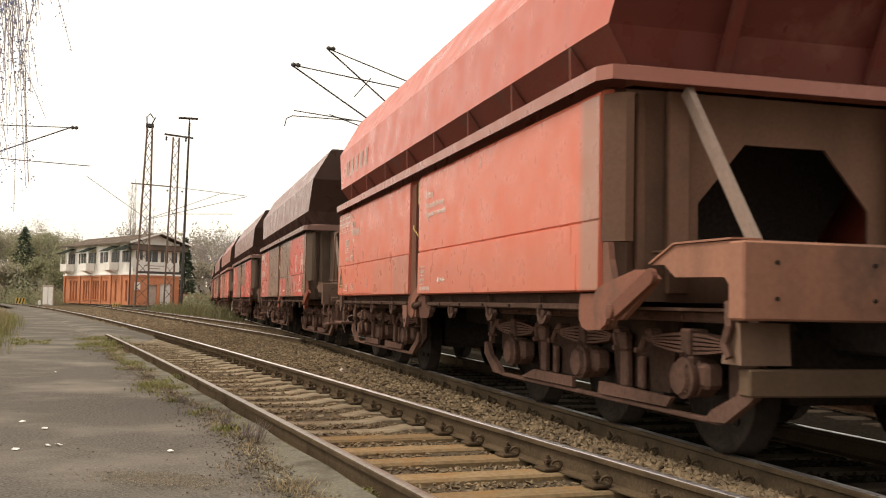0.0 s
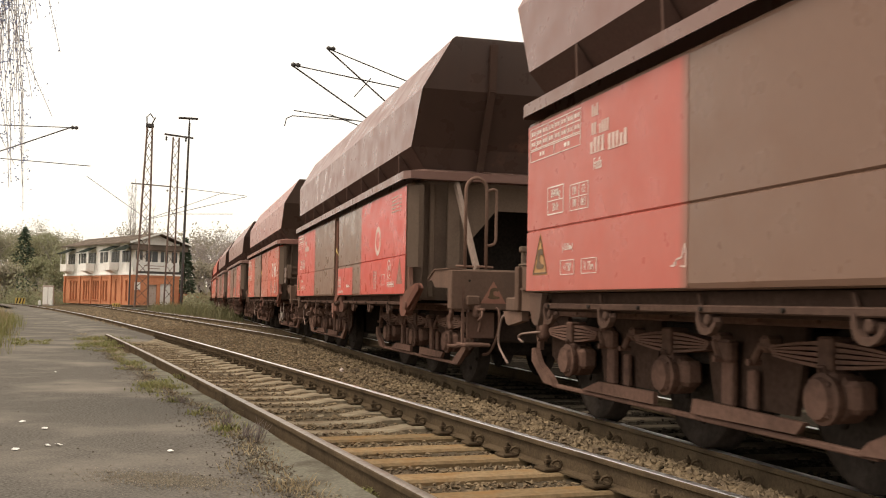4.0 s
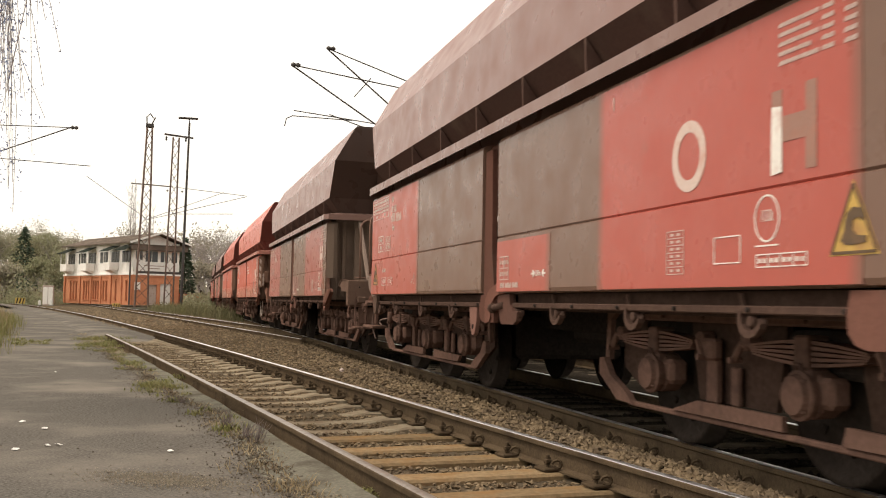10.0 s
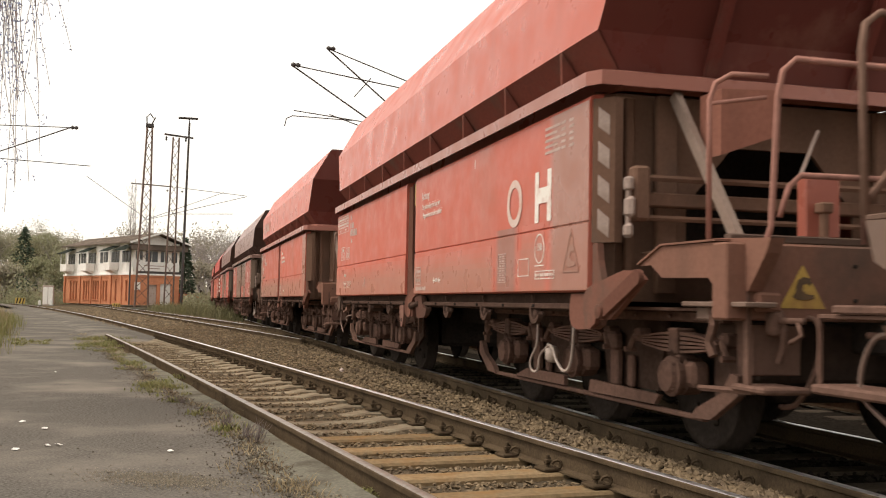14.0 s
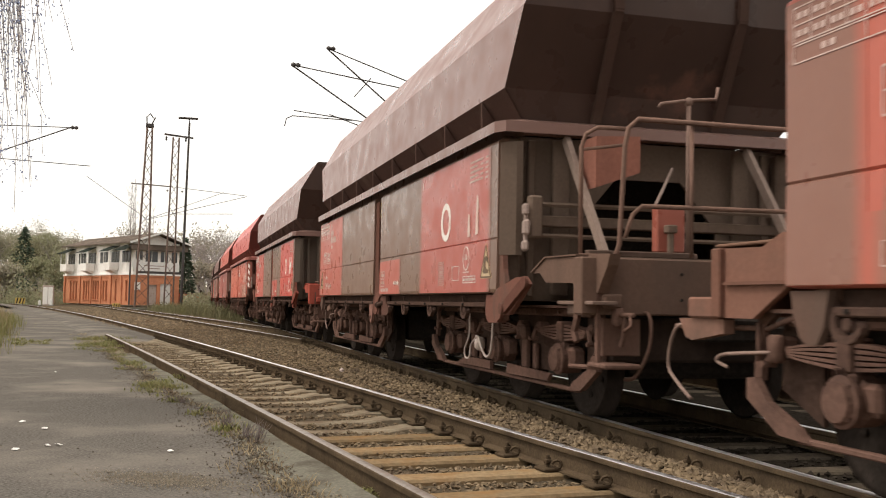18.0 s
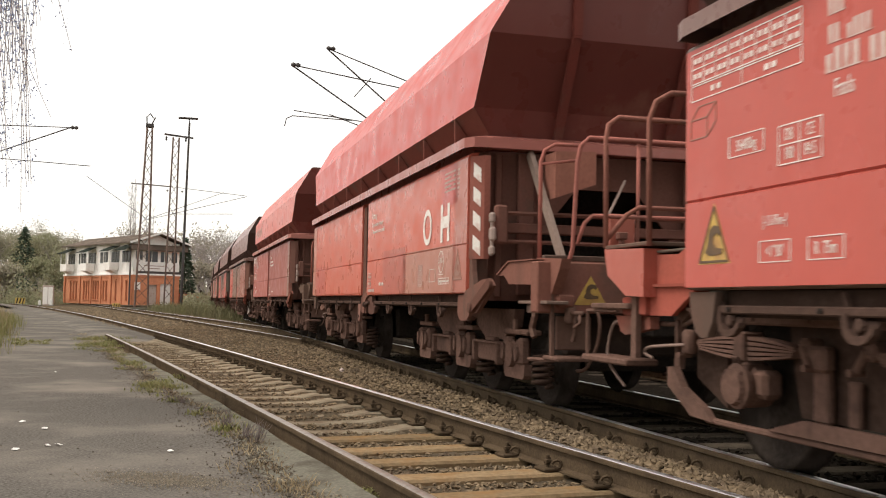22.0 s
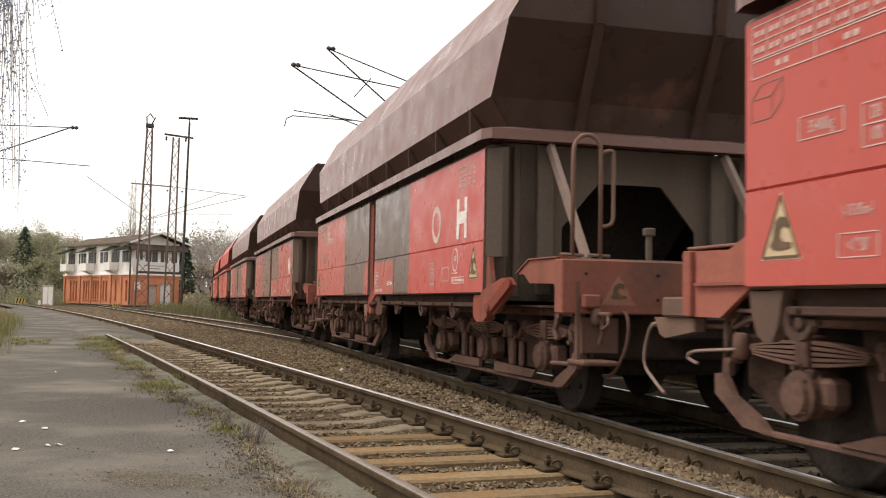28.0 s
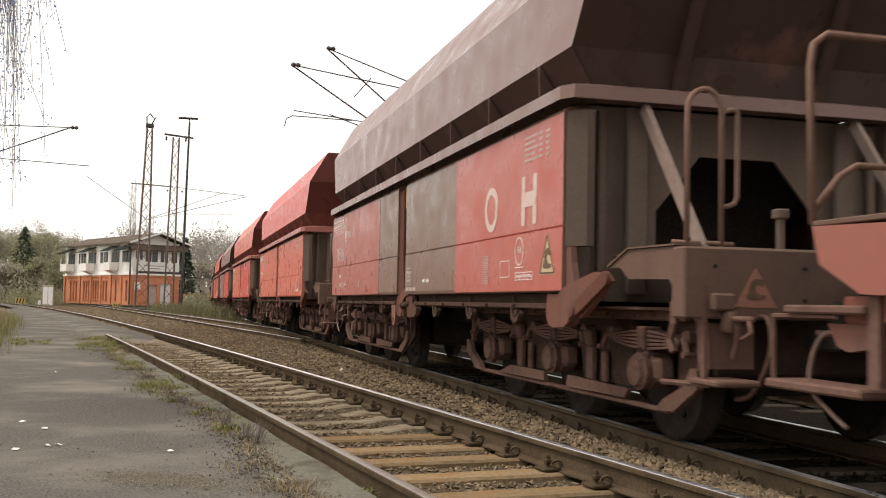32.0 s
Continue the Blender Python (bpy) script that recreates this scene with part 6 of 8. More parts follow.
def sleeper_concrete():
    """Concrete sleeper, dipped in its middle, across x."""
    st = [(-1.28, 0.0), (-1.0, 0.005), (-0.55, 0.0), (-0.3, -0.035), (0.3, -0.035), (0.55, 0.0), (1.0, 0.005), (1.28, 0.0)]
    loops = [[(x, -0.14, -0.36), (x, 0.14, -0.36), (x, 0.125, -0.19 + dz), (x, 0.10, -0.172 + dz), (x, -0.10, -0.172 + dz), (x, -0.125, -0.19 + dz)] for x, dz in st]
    return Shape().rings(loops, close=True)


def sleeper_wood():
    return Shape().box((0, 0, -0.255), (2.55, 0.25, 0.16), 0.018)


def clip_shape():
    """A rail clamp: ribbed base plate, bolt and a curled spring clip."""
    g = Shape().box((0.0, 0, -0.155), (0.13, 0.16, 0.022), 0.006)
    g.lathe([(0, 0.014), (0.085, 0.014), (0.09, 0.008)], (0.0, 0, -0.15), "z", 6)
    g.box((0.0, 0, -0.105), (0.045, 0.045, 0.03), 0.006)
    for s in (-1, 1):
        pts = [(-0.035 + 0.028 * math.cos(radians(a)), s * (0.05 + 0.03 * math.sin(radians(a * 0.5))), -0.118 + 0.028 * math.sin(radians(a))) for a in range(0, 330, 45)]
        g.tube(pts, 0.011, 4)
    return g


concrete_sleeper = sleeper_concrete().mesh("sleeper", sleeper_mat)
wood_sleeper = sleeper_wood().mesh("sleeper", wood_mat)
oily_sleeper = sleeper_wood().mesh("sleeper", oily_mat)
clip_mesh = clip_shape().mesh("rail_clip", rail_side)
y = 2.62 - 20 * 0.65
k = 0
while y < 70:
    c, h = near_line(y), near_heading(y)
    ob = part("sleeper", wood_sleeper if y < 8.7 else concrete_sleeper, sleeper_mat, railway["near"], m=pose(c, y, 0.004 * ((k * 5) % 4 - 1), 0, 0, -math.degrees(h)))
    if -4 < y < 30:
        for s in (-0.775, 0.775):
            for e in ((0.115,) if s < 0 else (-0.115, 0.115)):
                m = pose(c + (s + e) * math.cos(h), y - (s + e) * math.sin(h), 0, 0, 0, -math.degrees(h) + (0 if e > 0 else 180))
                part("rail_clip", clip_mesh, rail_side, railway["near"], m=m)
    y += 0.65
    k += 1
for k in range(-15, 100):
    s = -2 + 0.65 * k
    x, yy, h = main_line(s)
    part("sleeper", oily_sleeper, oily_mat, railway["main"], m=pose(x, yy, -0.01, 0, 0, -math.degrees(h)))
    if yy < 32:
        for u in (-0.766 - 0.115, -0.766 + 0.115):
            part("rail_clip", clip_mesh, rail_side, railway["main"], m=pose(x + u, yy, 0, 0, 0, 0 if u > -0.766 else 180))
for key, cx in (("second", 8.3), ("third", 12.6)):
    for k in range(-8, 60):
        part("sleeper", oily_sleeper, oily_mat, railway[key], m=pose(cx, -2 + 0.65 * k, -0.02))


def stones(count, place, size, seed, mat):
    """Loose broken stones: irregular six-cornered lumps in one mesh."""
    r = np.random.default_rng(seed)
    base = np.array([(1, 0, 0), (-1, 0, 0), (0, 1, 0), (0, -1, 0), (0, 0, 1), (0, 0, -1)], float)
    tri = np.array([(0, 2, 4), (2, 1, 4), (1, 3, 4), (3, 0, 4), (2, 0, 5), (1, 2, 5), (3, 1, 5), (0, 3, 5)])
    vs, fs = [], []
    for i in range(count):
        p = place(r)
        rad = size * r.uniform(0.55, 1.35)
        a = r.uniform(0, 6.28)
        v = base * r.uniform(0.6, 1.2, (6, 1)) * np.array([1.0, 0.8, 0.62]) * rad + r.uniform(-0.25, 0.25, (6, 3)) * rad
        c, s = math.cos(a), math.sin(a)
        v = np.c_[v[:, 0] * c - v[:, 1] * s, v[:, 0] * s + v[:, 1] * c, v[:, 2]]
        vs.append(v + np.array(p))
        fs.append(tri + 6 * i)
    me = bpy.data.meshes.new("ballast_stones")
    me.from_pydata(np.concatenate(vs).tolist(), [], np.concatenate(fs).tolist())
    me.materials.append(mat)
    return me


def between(r):
    yy = 3.2 + 40 * r.uniform(0, 1) ** 1.9 if r.uniform() < 0.93 else r.uniform(-9, 3.2)
    lo, hi = near_line(yy) + 0.86, TRACK_X - 0.85
    f = r.uniform(0, 1)
    return lo + (hi - lo) * f, yy, -0.150 + 0.055 * math.sin(math.pi * f) + r.uniform(-0.012, 0.012)


def far_between(r):
    yy = 38 + 75 * r.uniform(0, 1) ** 1.2
    lo, hi = near_line(yy) - 0.6, main_line(yy)[0] - 0.85
    f = r.uniform(0, 1)
    return lo + (hi - lo) * f, yy, -0.16 + r.uniform(-0.012, 0.03)


def in_near(r):
    yy = 3.0 + 24 * r.uniform(0, 1) ** 1.7 if r.uniform() < 0.93 else r.uniform(-9, 3.0)
    gap = 2.62 + 0.65 * (math.floor((yy - 2.62) / 0.65) + 0.5) + r.uniform(-0.16, 0.16)
    return near_line(gap) + r.uniform(-0.66, 0.68), gap, -0.198 + r.uniform(-0.012, 0.010)


def in_main(r):
    yy = 2.0 + 24 * r.uniform(0, 1) ** 1.5
    gap = -2 + 0.65 * (math.floor((yy + 2) / 0.65) + 0.5) + r.uniform(-0.15, 0.15)
    return TRACK_X + r.uniform(-0.66, 1.6), gap, -0.19 + r.uniform(-0.012, 0.01)


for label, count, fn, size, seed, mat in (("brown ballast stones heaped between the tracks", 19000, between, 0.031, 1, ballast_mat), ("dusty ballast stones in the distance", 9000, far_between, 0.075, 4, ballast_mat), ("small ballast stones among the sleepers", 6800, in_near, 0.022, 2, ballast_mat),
                                     ("dark ballast stones under the train", 3500, in_main, 0.028, 3, shaded_stone)):
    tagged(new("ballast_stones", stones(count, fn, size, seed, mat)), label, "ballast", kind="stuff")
tagged(new("pale_stone", Shape().box((2.96 * 0.864, 15.1, -0.08), (0.07, 0.09, 0.11), 0.03).mesh("pale_stone", pale_plate)), "pale stone lying on the ballast", "stone")

# litter on the asphalt
for lx, ly, lw in ((-1.11, 9.04, 0.026), (-0.89, 8.57, 0.022), (-0.77, 7.6, 0.024), (-0.70, 7.63, 0.030), (-1.44, 14.84, 0.03), (0.06, 7.23, 0.018), (-0.95, 7.43, 0.025)):
    m = pose(lx, ly, -0.083, 0, 0, lx * 300)
    paper = tagged(new("paper_scrap", Shape().add([(-lw, -0.02, 0), (lw, -0.024, 0.006), (lw * 0.8, 0.024, 0.0005), (0, 0.014, 0.012), (-lw, 0.02, 0.003)], [(0, 1, 2, 3, 4)]).mesh("paper_scrap", litter_white)),
                   "small white scrap lying on the asphalt", "litter", "litter on the asphalt")
    paper.matrix_basis = m


# ---------------------------------------------------------------- weeds and grass
def blades(name, spots, mat, label, seed, tall=0.12, per=30, spread=0.12, lean=0.5, width=0.004):
    r = np.random.default_rng(seed)
    vs, fs = [], []
    for x, y, z, k in spots:
        for i in range(int(per * k)):
            px, py = x + r.normal(0, spread * k), y + r.normal(0, spread * k * 1.3)
            hgt = tall * k * r.uniform(0.4, 1.2)
            a = r.uniform(0, 6.28)
            dx, dy = math.cos(a) * hgt * lean * r.uniform(0.2, 1.3), math.sin(a) * hgt * lean * r.uniform(0.2, 1.3)
            wx, wy = -math.sin(a) * width, math.cos(a) * width
            b = len(vs)
            vs += [(px - wx, py - wy, z), (px + wx, py + wy, z), (px + dx * 0.4 + wx * 0.8, py + dy * 0.4 + wy * 0.8, z + hgt * 0.6), (px + dx * 0.4 - wx * 0.8, py + dy * 0.4 - wy * 0.8, z + hgt * 0.6), (px + dx, py + dy, z + hgt * 0.9)]
            fs += [(b, b + 1, b + 2, b + 3), (b + 3, b + 2, b + 4)]
    me = bpy.data.meshes.new(name)
    me.from_pydata(vs, [], fs)
    me.materials.append(mat)
    return tagged(new(name, me), label, "grass", kind="stuff")


r = np.random.default_rng(17)
mulch = [(asphalt_edge(yy) + 0.02 + r.normal(0, 0.05), yy, -0.098, r.uniform(0.5, 1.1)) for yy in 4.6 + 20 * r.uniform(0, 1, 150) ** 1.3]
blades("dead_weeds", mulch, dead_stalk, "matted brown stalks and dead leaves along the platform edge", 6, 0.03, 22, 0.06, 2.8, 0.004)
r = np.random.default_rng(11)
edge = [(asphalt_edge(yy) + r.normal(0, 0.07), yy, -0.098, r.uniform(0.4, 1.0)) for yy in 4.6 + 26 * r.uniform(0, 1, 190) ** 1.6]
blades("dry_grass", edge, straw, "dry straw and dead stalks along the platform edge", 1, 0.055, 18, 0.09, 2.0, 0.0032)
green = [(asphalt_edge(yy) + r.normal(0, 0.10), yy, -0.098, r.uniform(0.4, 1.0)) for yy in list(r.uniform(8.0, 14, 15)) + list(r.uniform(15, 24, 26))]
green += [(near_line(5.9) - 0.9 + r.normal(0, 0.05), 5.75 + r.normal(0, 0.12), -0.14, 0.5) for _ in range(9)]
green += [(-2.9 + r.normal(0, 0.18), 24 + r.normal(0, 0.8), -0.1, 1.2) for _ in range(10)] + [(-1.35 + r.normal(0, 0.35), 24.5 + r.normal(0, 2), -0.1, 1.2) for _ in range(26)]
green += [(tx + r.normal(0, 0.16), ty + r.normal(0, 0.35), -0.1, 1.1) for tx, ty in ((-3.2, 26.0), (-1.4, 23.1), (-1.9, 26.6), (-0.14, 13.3), (-0.02, 12.2)) for _ in range(4)]
blades("weeds", green, grass_green, "fresh green weeds growing along the platform edge", 2, 0.075, 34, 0.075, 1.5, 0.007)
wild = [(-2.25 - 0.132 * (yy - 12.3) - abs(r.normal(0, 0.5)), yy, -0.1, r.uniform(0.7, 1.6) * min(1, yy / 30)) for yy in 11 + 39 * r.uniform(0, 1, 90)]
blades("rough_grass", wild, straw, "tall dry grass at the asphalt's far border", 3, 0.50, 40, 0.20, 0.45, 0.005)
wild2 = [(-2.15 - 0.126 * (yy - 12.3) - abs(r.normal(0, 0.5)), yy, -0.1, r.uniform(0.6, 1.4) * min(1, yy / 28)) for yy in 11 + 39 * r.uniform(0, 1, 260)]
blades("rough_grass", wild2, grass_green, "green grass at the asphalt's far border", 4, 0.34, 40, 0.22, 0.5, 0.006)
bank = [(fork_line(yy) + 2.6 + abs(r.normal(0, 1.2)), yy, -0.3, r.uniform(1.0, 2.2)) for yy in r.uniform(52, 95, 95)]
blades("rough_grass", bank, scrub_brown, "brownish scrub between the tracks", 5, 0.52, 60, 0.35, 0.5, 0.012)


def dry_shrub(x, y, tall, seed):
    r = np.random.default_rng(seed)
    g = Shape()
    for i in range(9):
        a, b = r.uniform(0, 6.28), r.uniform(0.1, 0.5)
        top = Vector((x + math.cos(a) * b * tall, y + math.sin(a) * b * tall, -0.14 + tall * r.uniform(0.6, 1.0)))
        foot = Vector((x + r.normal(0, 0.012), y + r.normal(0, 0.012), -0.16))
        mid = (top + foot) / 2 + Vector((r.normal(0, 0.02), r.normal(0, 0.02), 0.02))
        g.tube([foot, mid, top], 0.0045, 4, 0.0015)
        for j in range(3):
            f = r.uniform(0.4, 0.9)
            p = foot.lerp(top, f)
            g.tube([p, p + Vector((r.normal(0, 0.05), r.normal(0, 0.05), 0.06))], 0.002, 3, 0.001)
    return tagged(new("dry_shrub", g.mesh("dry_shrub", twig_grey)), "leafless dark stalks of a dead weed beside the kerb", "weed", "dead weeds by the kerb")


for i, (sx, sy, st) in enumerate(((0.50, 8.45, 0.22), (0.66, 7.65, 0.24), (0.62, 7.9, 0.16), (0.20, 10.6, 0.10))):
    dry_shrub(sx, sy, st, 40 + i)


def on_asphalt(r):
    yy = 4.5 + 18 * r.uniform(0, 1) ** 1.6
    e = asphalt_edge(yy)
    return e - abs(r.normal(0, 0.17)) - 0.02 if r.uniform() < 0.86 else r.uniform(-4, e), yy, -0.088


tagged(new("grit", stones(2600, on_asphalt, 0.008, 8, grit_mat)), "loose grit and crumbs strewn on the asphalt", "grit", kind="stuff")


def sandy(r):
    f, a = r.normal(0, 0.5), r.normal(0, 0.13)
    return 0.02 + 0.42 * f + 0.05 * a, 6.12 - 0.22 * f + a, -0.088


tagged(new("sand", stones(3000, sandy, 0.005, 12, sand_mat)), "pale sand strewn thinly on the asphalt", "sand", kind="stuff")


def in_weeds(r):
    yy = 4.8 + 15 * r.uniform(0, 1) ** 1.5
    return asphalt_edge(yy) + r.normal(0.0, 0.08), yy, -0.094


tagged(new("grit", stones(1700, in_weeds, 0.014, 9, grit_mat)), "crumbled stones along the platform edge", "grit", kind="stuff")


# ---------------------------------------------------------------- trees
def grow(g, p, d, length, r0, depth, rng_, ends, droop=0.0):
    pts = [p]
    q = Vector(p)
    d = Vector(d).normalized()
    for i in range(3):
        d = (d + Vector((rng_.normal(0, 0.12), rng_.normal(0, 0.12), rng_.normal(0.03, 0.08) - droop))).normalized()
        q = q + d * length / 3
        pts.append(q.copy())
    g.tube(pts, r0, 5 if depth > 2 else 3, r0 * 0.6)
    if depth == 0:
        ends.append((q.copy(), d.copy()))
        return
    for i in range(3 if depth > 1 else 4):
        f = rng_.uniform(0.35, 1.0)
        at = Vector(pts[0]).lerp(q, f)
        side = Vector((rng_.normal(0, 1), rng_.normal(0, 1), rng_.normal(0.35, 0.4))).normalized()
        grow(g, at, d * 0.7 + side * 0.75, length * rng_.uniform(0.55, 0.75), r0 * 0.55, depth - 1, rng_, ends, droop)


def tree(x, y, z, tall, seed, leaf=None, clump=0, size=0.2, label="", depth=4, droop=0.0, bole=0.3):
    rg = np.random.default_rng(seed)
    t = thing("tree", label, "tree", "trees by the railway", m=pose(x, y, z))
    g = Shape()
    ends = []
    trunk = Shape().tube([(0, 0, -0.4), (0.02 * tall * rg.normal(), 0, tall * bole * 0.5), (0.03 * tall * rg.normal(), 0.02 * tall * rg.normal(), tall * bole)], tall * 0.018, 8, tall * 0.012)
    top = Vector(trunk.v[-1])
    part("trunk", trunk, bark, t)
    for i in range(4):
        a = rg.uniform(0, 6.28)
        grow(g, top + Vector((0, 0, -0.1 * tall * rg.uniform(0, 1))), (math.cos(a) * 0.45, math.sin(a) * 0.45, 1), tall * 0.30, tall * 0.009, depth - 1, rg, ends, droop)
    part("crown", g, pale_twig, t, "bare branching crown" if not clump else "")
    if clump:
        c = Shape()
        for e, d in ends:
            for k in range(clump):
                p = e + Vector(rg.normal(0, tall * 0.035, 3))
                u, w = Vector(rg.normal(0, 1, 3)).normalized() * size, Vector(rg.normal(0, 1, 3)).normalized() * size
                c.add([p - u, p + w, p + u, p - w * 0.6], [(0, 1, 2, 3)])
        me = c.mesh("foliage", leaf, fix=False)
        part("foliage", me, leaf, t)
    return t


for i, (tx, ty, th, lf, n) in enumerate((
        (-24.0, 168, 12.5, leaf_green, 8), (-21.0, 176, 13.5, leaf_olive, 8), (-18.2, 165, 12.5, leaf_green, 8), (-15.8, 172, 13.0, leaf_olive, 8), (-26.5, 160, 12.0, leaf_olive, 8),
        (-29.5, 172, 13.5, leaf_green, 7), (-33, 165, 14, leaf_olive, 7), (-13.4, 178, 11.5, leaf_olive, 7), (-38, 175, 14, leaf_green, 7), (-17, 150, 7.5, leaf_green, 8), (-21.5, 148, 7.0, leaf_olive, 8), (-14.0, 156, 6.0, leaf_green, 7), (-26, 185, 15, leaf_olive, 7), (-22.5, 190, 15.5, leaf_olive, 7), (-18.5, 188, 14.5, leaf_olive, 7), (-15.5, 192, 14, leaf_olive, 6))):
    tree(tx, ty, -0.3, th * 1.10, 100 + i, lf, int(n * 5.0), 0.135, "tree with sparse fresh spring foliage behind the signal box", 4, bole=0.22)
for i, (tx, ty, th, lf, n) in enumerate(((-3.6, 160, 15.0, leaf_olive, 2), (4.4, 145, 12.5, None, 0), (6.0, 150, 14.0, leaf_olive, 1), (7.6, 148, 13.5, None, 0), (9.2, 152, 14.0, leaf_olive, 1), (11, 150, 13.5, None, 0),
                                         (5.0, 138, 8.0, leaf_olive, 3), (13.5, 156, 14, leaf_olive, 1), (16.5, 158, 14, None, 0), (3.6, 152, 12.5, leaf_olive, 1), (6.8, 158, 14.5, None, 0), (8.4, 162, 15, leaf_olive, 1), (10.2, 160, 14.5, None, 0))):
    tree(tx, ty, -0.3, th, 200 + i, lf or leaf_olive, n, 0.18, "bare slender tree with pale grey twigs beside the line", 5, bole=0.25)


def poplar(x, y, tall, seed, label):
    """A bare, narrow tree: upright stems with short steep twigs."""
    rg = np.random.default_rng(seed)
    t = thing("tree", label, "tree", "trees by the railway", m=pose(x, y, -0.3))
    part("trunk", Shape().tube([(0, 0, 0), (0.1, 0, tall * 0.35)], 0.22, 7, 0.14), bark, t)
    g = Shape()
    for i in range(9):
        a, out = rg.uniform(0, 6.28), rg.uniform(0.2, 1.1)
        top = Vector((math.cos(a) * out, math.sin(a) * out, tall * rg.uniform(0.72, 1.0)))
        foot = Vector((0.08, 0, tall * rg.uniform(0.12, 0.32)))
        mid = foot.lerp(top, 0.4) + Vector((math.cos(a), math.sin(a), 0)) * 0.35
        g.tube([foot, mid, top], 0.075, 4, 0.015)
        for k in range(26):
            f = rg.uniform(0.15, 1.0)
            p = foot.lerp(mid, f / 0.4) if f < 0.4 else mid.lerp(top, (f - 0.4) / 0.6)
            g.tube([p, p + Vector((rg.normal(0, 0.35), rg.normal(0, 0.35), rg.uniform(0.6, 1.6)))], 0.022, 3, 0.008)
    part("crown", g, pale_twig, t, "narrow crown of bare upright branches")


poplar(-5.1, 158, 20.0, 61, "bare narrow poplar standing behind the signal box")
poplar(-2.9, 170, 16.0, 62, "bare narrow poplar standing behind the signal box")


def conifer(x, y, tall, wide, seed, label):
    rg = np.random.default_rng(seed)
    t = thing("tree", label, "tree", "trees by the railway", m=pose(x, y, -0.3))
    part("trunk", Shape().tube([(0, 0, 0), (0, 0, tall * 0.97)], tall * 0.014, 6, 0.02), bark, t)
    c = Shape()
    for i in range(1700):
        f = rg.uniform(0.06, 1.0)
        a = rg.uniform(0, 6.28)
        rad = wide * (1 - f) ** 0.8 * rg.uniform(0.35, 1.08)
        p = Vector((math.cos(a) * rad, math.sin(a) * rad, tall * f - 0.18 * rad))
        u = Vector((math.cos(a), math.sin(a), -0.35)) * 0.42
        w = Vector((-math.sin(a), math.cos(a), rg.normal(0, 0.4))) * 0.13
        c.add([p - u * 0.4, p + w, p + u, p - w], [(0, 1, 2, 3)])
    part("foliage", c.mesh("foliage", leaf_dark, fix=False), leaf_dark, t)


conifer(2.1, 134, 9.0, 1.9, 1, "dark green spruce standing beside the signal box")
conifer(-20.4, 160, 11.3, 3.4, 3, "tall dark spruce in the row of trees")

woods = Shape()
rg = np.random.default_rng(77)
for i in range(42000):
    x = rg.uniform(-160, 200)
    y = rg.uniform(200, 260) - abs(x) * 0.1
    if 3 < x < 60 and i % 5 < 3:
        continue
    top = 11.5 + 2.2 * math.sin(x * 0.13) + 1.6 * math.sin(x * 0.31 + 1) + 1.2 * math.sin(x * 0.9)
    z = top * rg.uniform(0, 1) ** 0.85
    p = Vector((x, y, z - 0.3))
    u, w = Vector(rg.normal(0, 1, 3)).normalized() * 0.4, Vector(rg.normal(0, 1, 3)).normalized() * 0.4
    woods.add([p - u, p + w, p + u, p - w * 0.7], [(0, 1, 2, 3)])
for i in range(240):
    x0 = -170 + 1.6 * i
    a, b = 4.5 + 1.8 * math.sin(x0 * 0.37) + rg.uniform(0, 1.5), 5.0 + 1.5 * math.sin(x0 * 0.53) + rg.uniform(0, 1.5)
    woods.add([(x0, 262 - abs(x0) * 0.1, -0.4), (x0 + 1.7, 262 - abs(x0) * 0.1, -0.4), (x0 + 1.7, 263 - abs(x0) * 0.1, a), (x0 + 0.8, 263 - abs(x0) * 0.1, b + 0.6), (x0, 263 - abs(x0) * 0.1, b)], [(0, 1, 2, 3, 4)])
tagged(new("far_woods", woods.mesh("far_woods", leaf_olive, fix=False)), "far belt of budding spring woodland", "woodland", kind="stuff")
scrub = Shape()
for i in range(26000):
    zone = rg.integers(0, 3)
    x, y, hgt = ((rg.uniform(1.6, 7.5), rg.uniform(88, 112), 1.9), (rg.uniform(-20, -13.5), rg.uniform(132, 150), 1.8), (rg.uniform(-34, -13.0), rg.uniform(132, 165), 8.2))[zone]
    p = Vector((x, y, -0.3 + hgt * rg.uniform(0, 1) ** 1.4 * (0.6 + 0.4 * math.sin(x * 1.9 + y * 0.4))))
    u, w = Vector(rg.normal(0, 1, 3)).normalized() * 0.15, Vector(rg.normal(0, 1, 3)).normalized() * 0.15
    scrub.add([p - u, p + w, p + u, p - w * 0.7], [(0, 1, 2, 3)])
tagged(new("scrub", scrub.mesh("scrub", leaf_green, fix=False)), "low budding scrub beside the tracks", "bushes", kind="stuff")

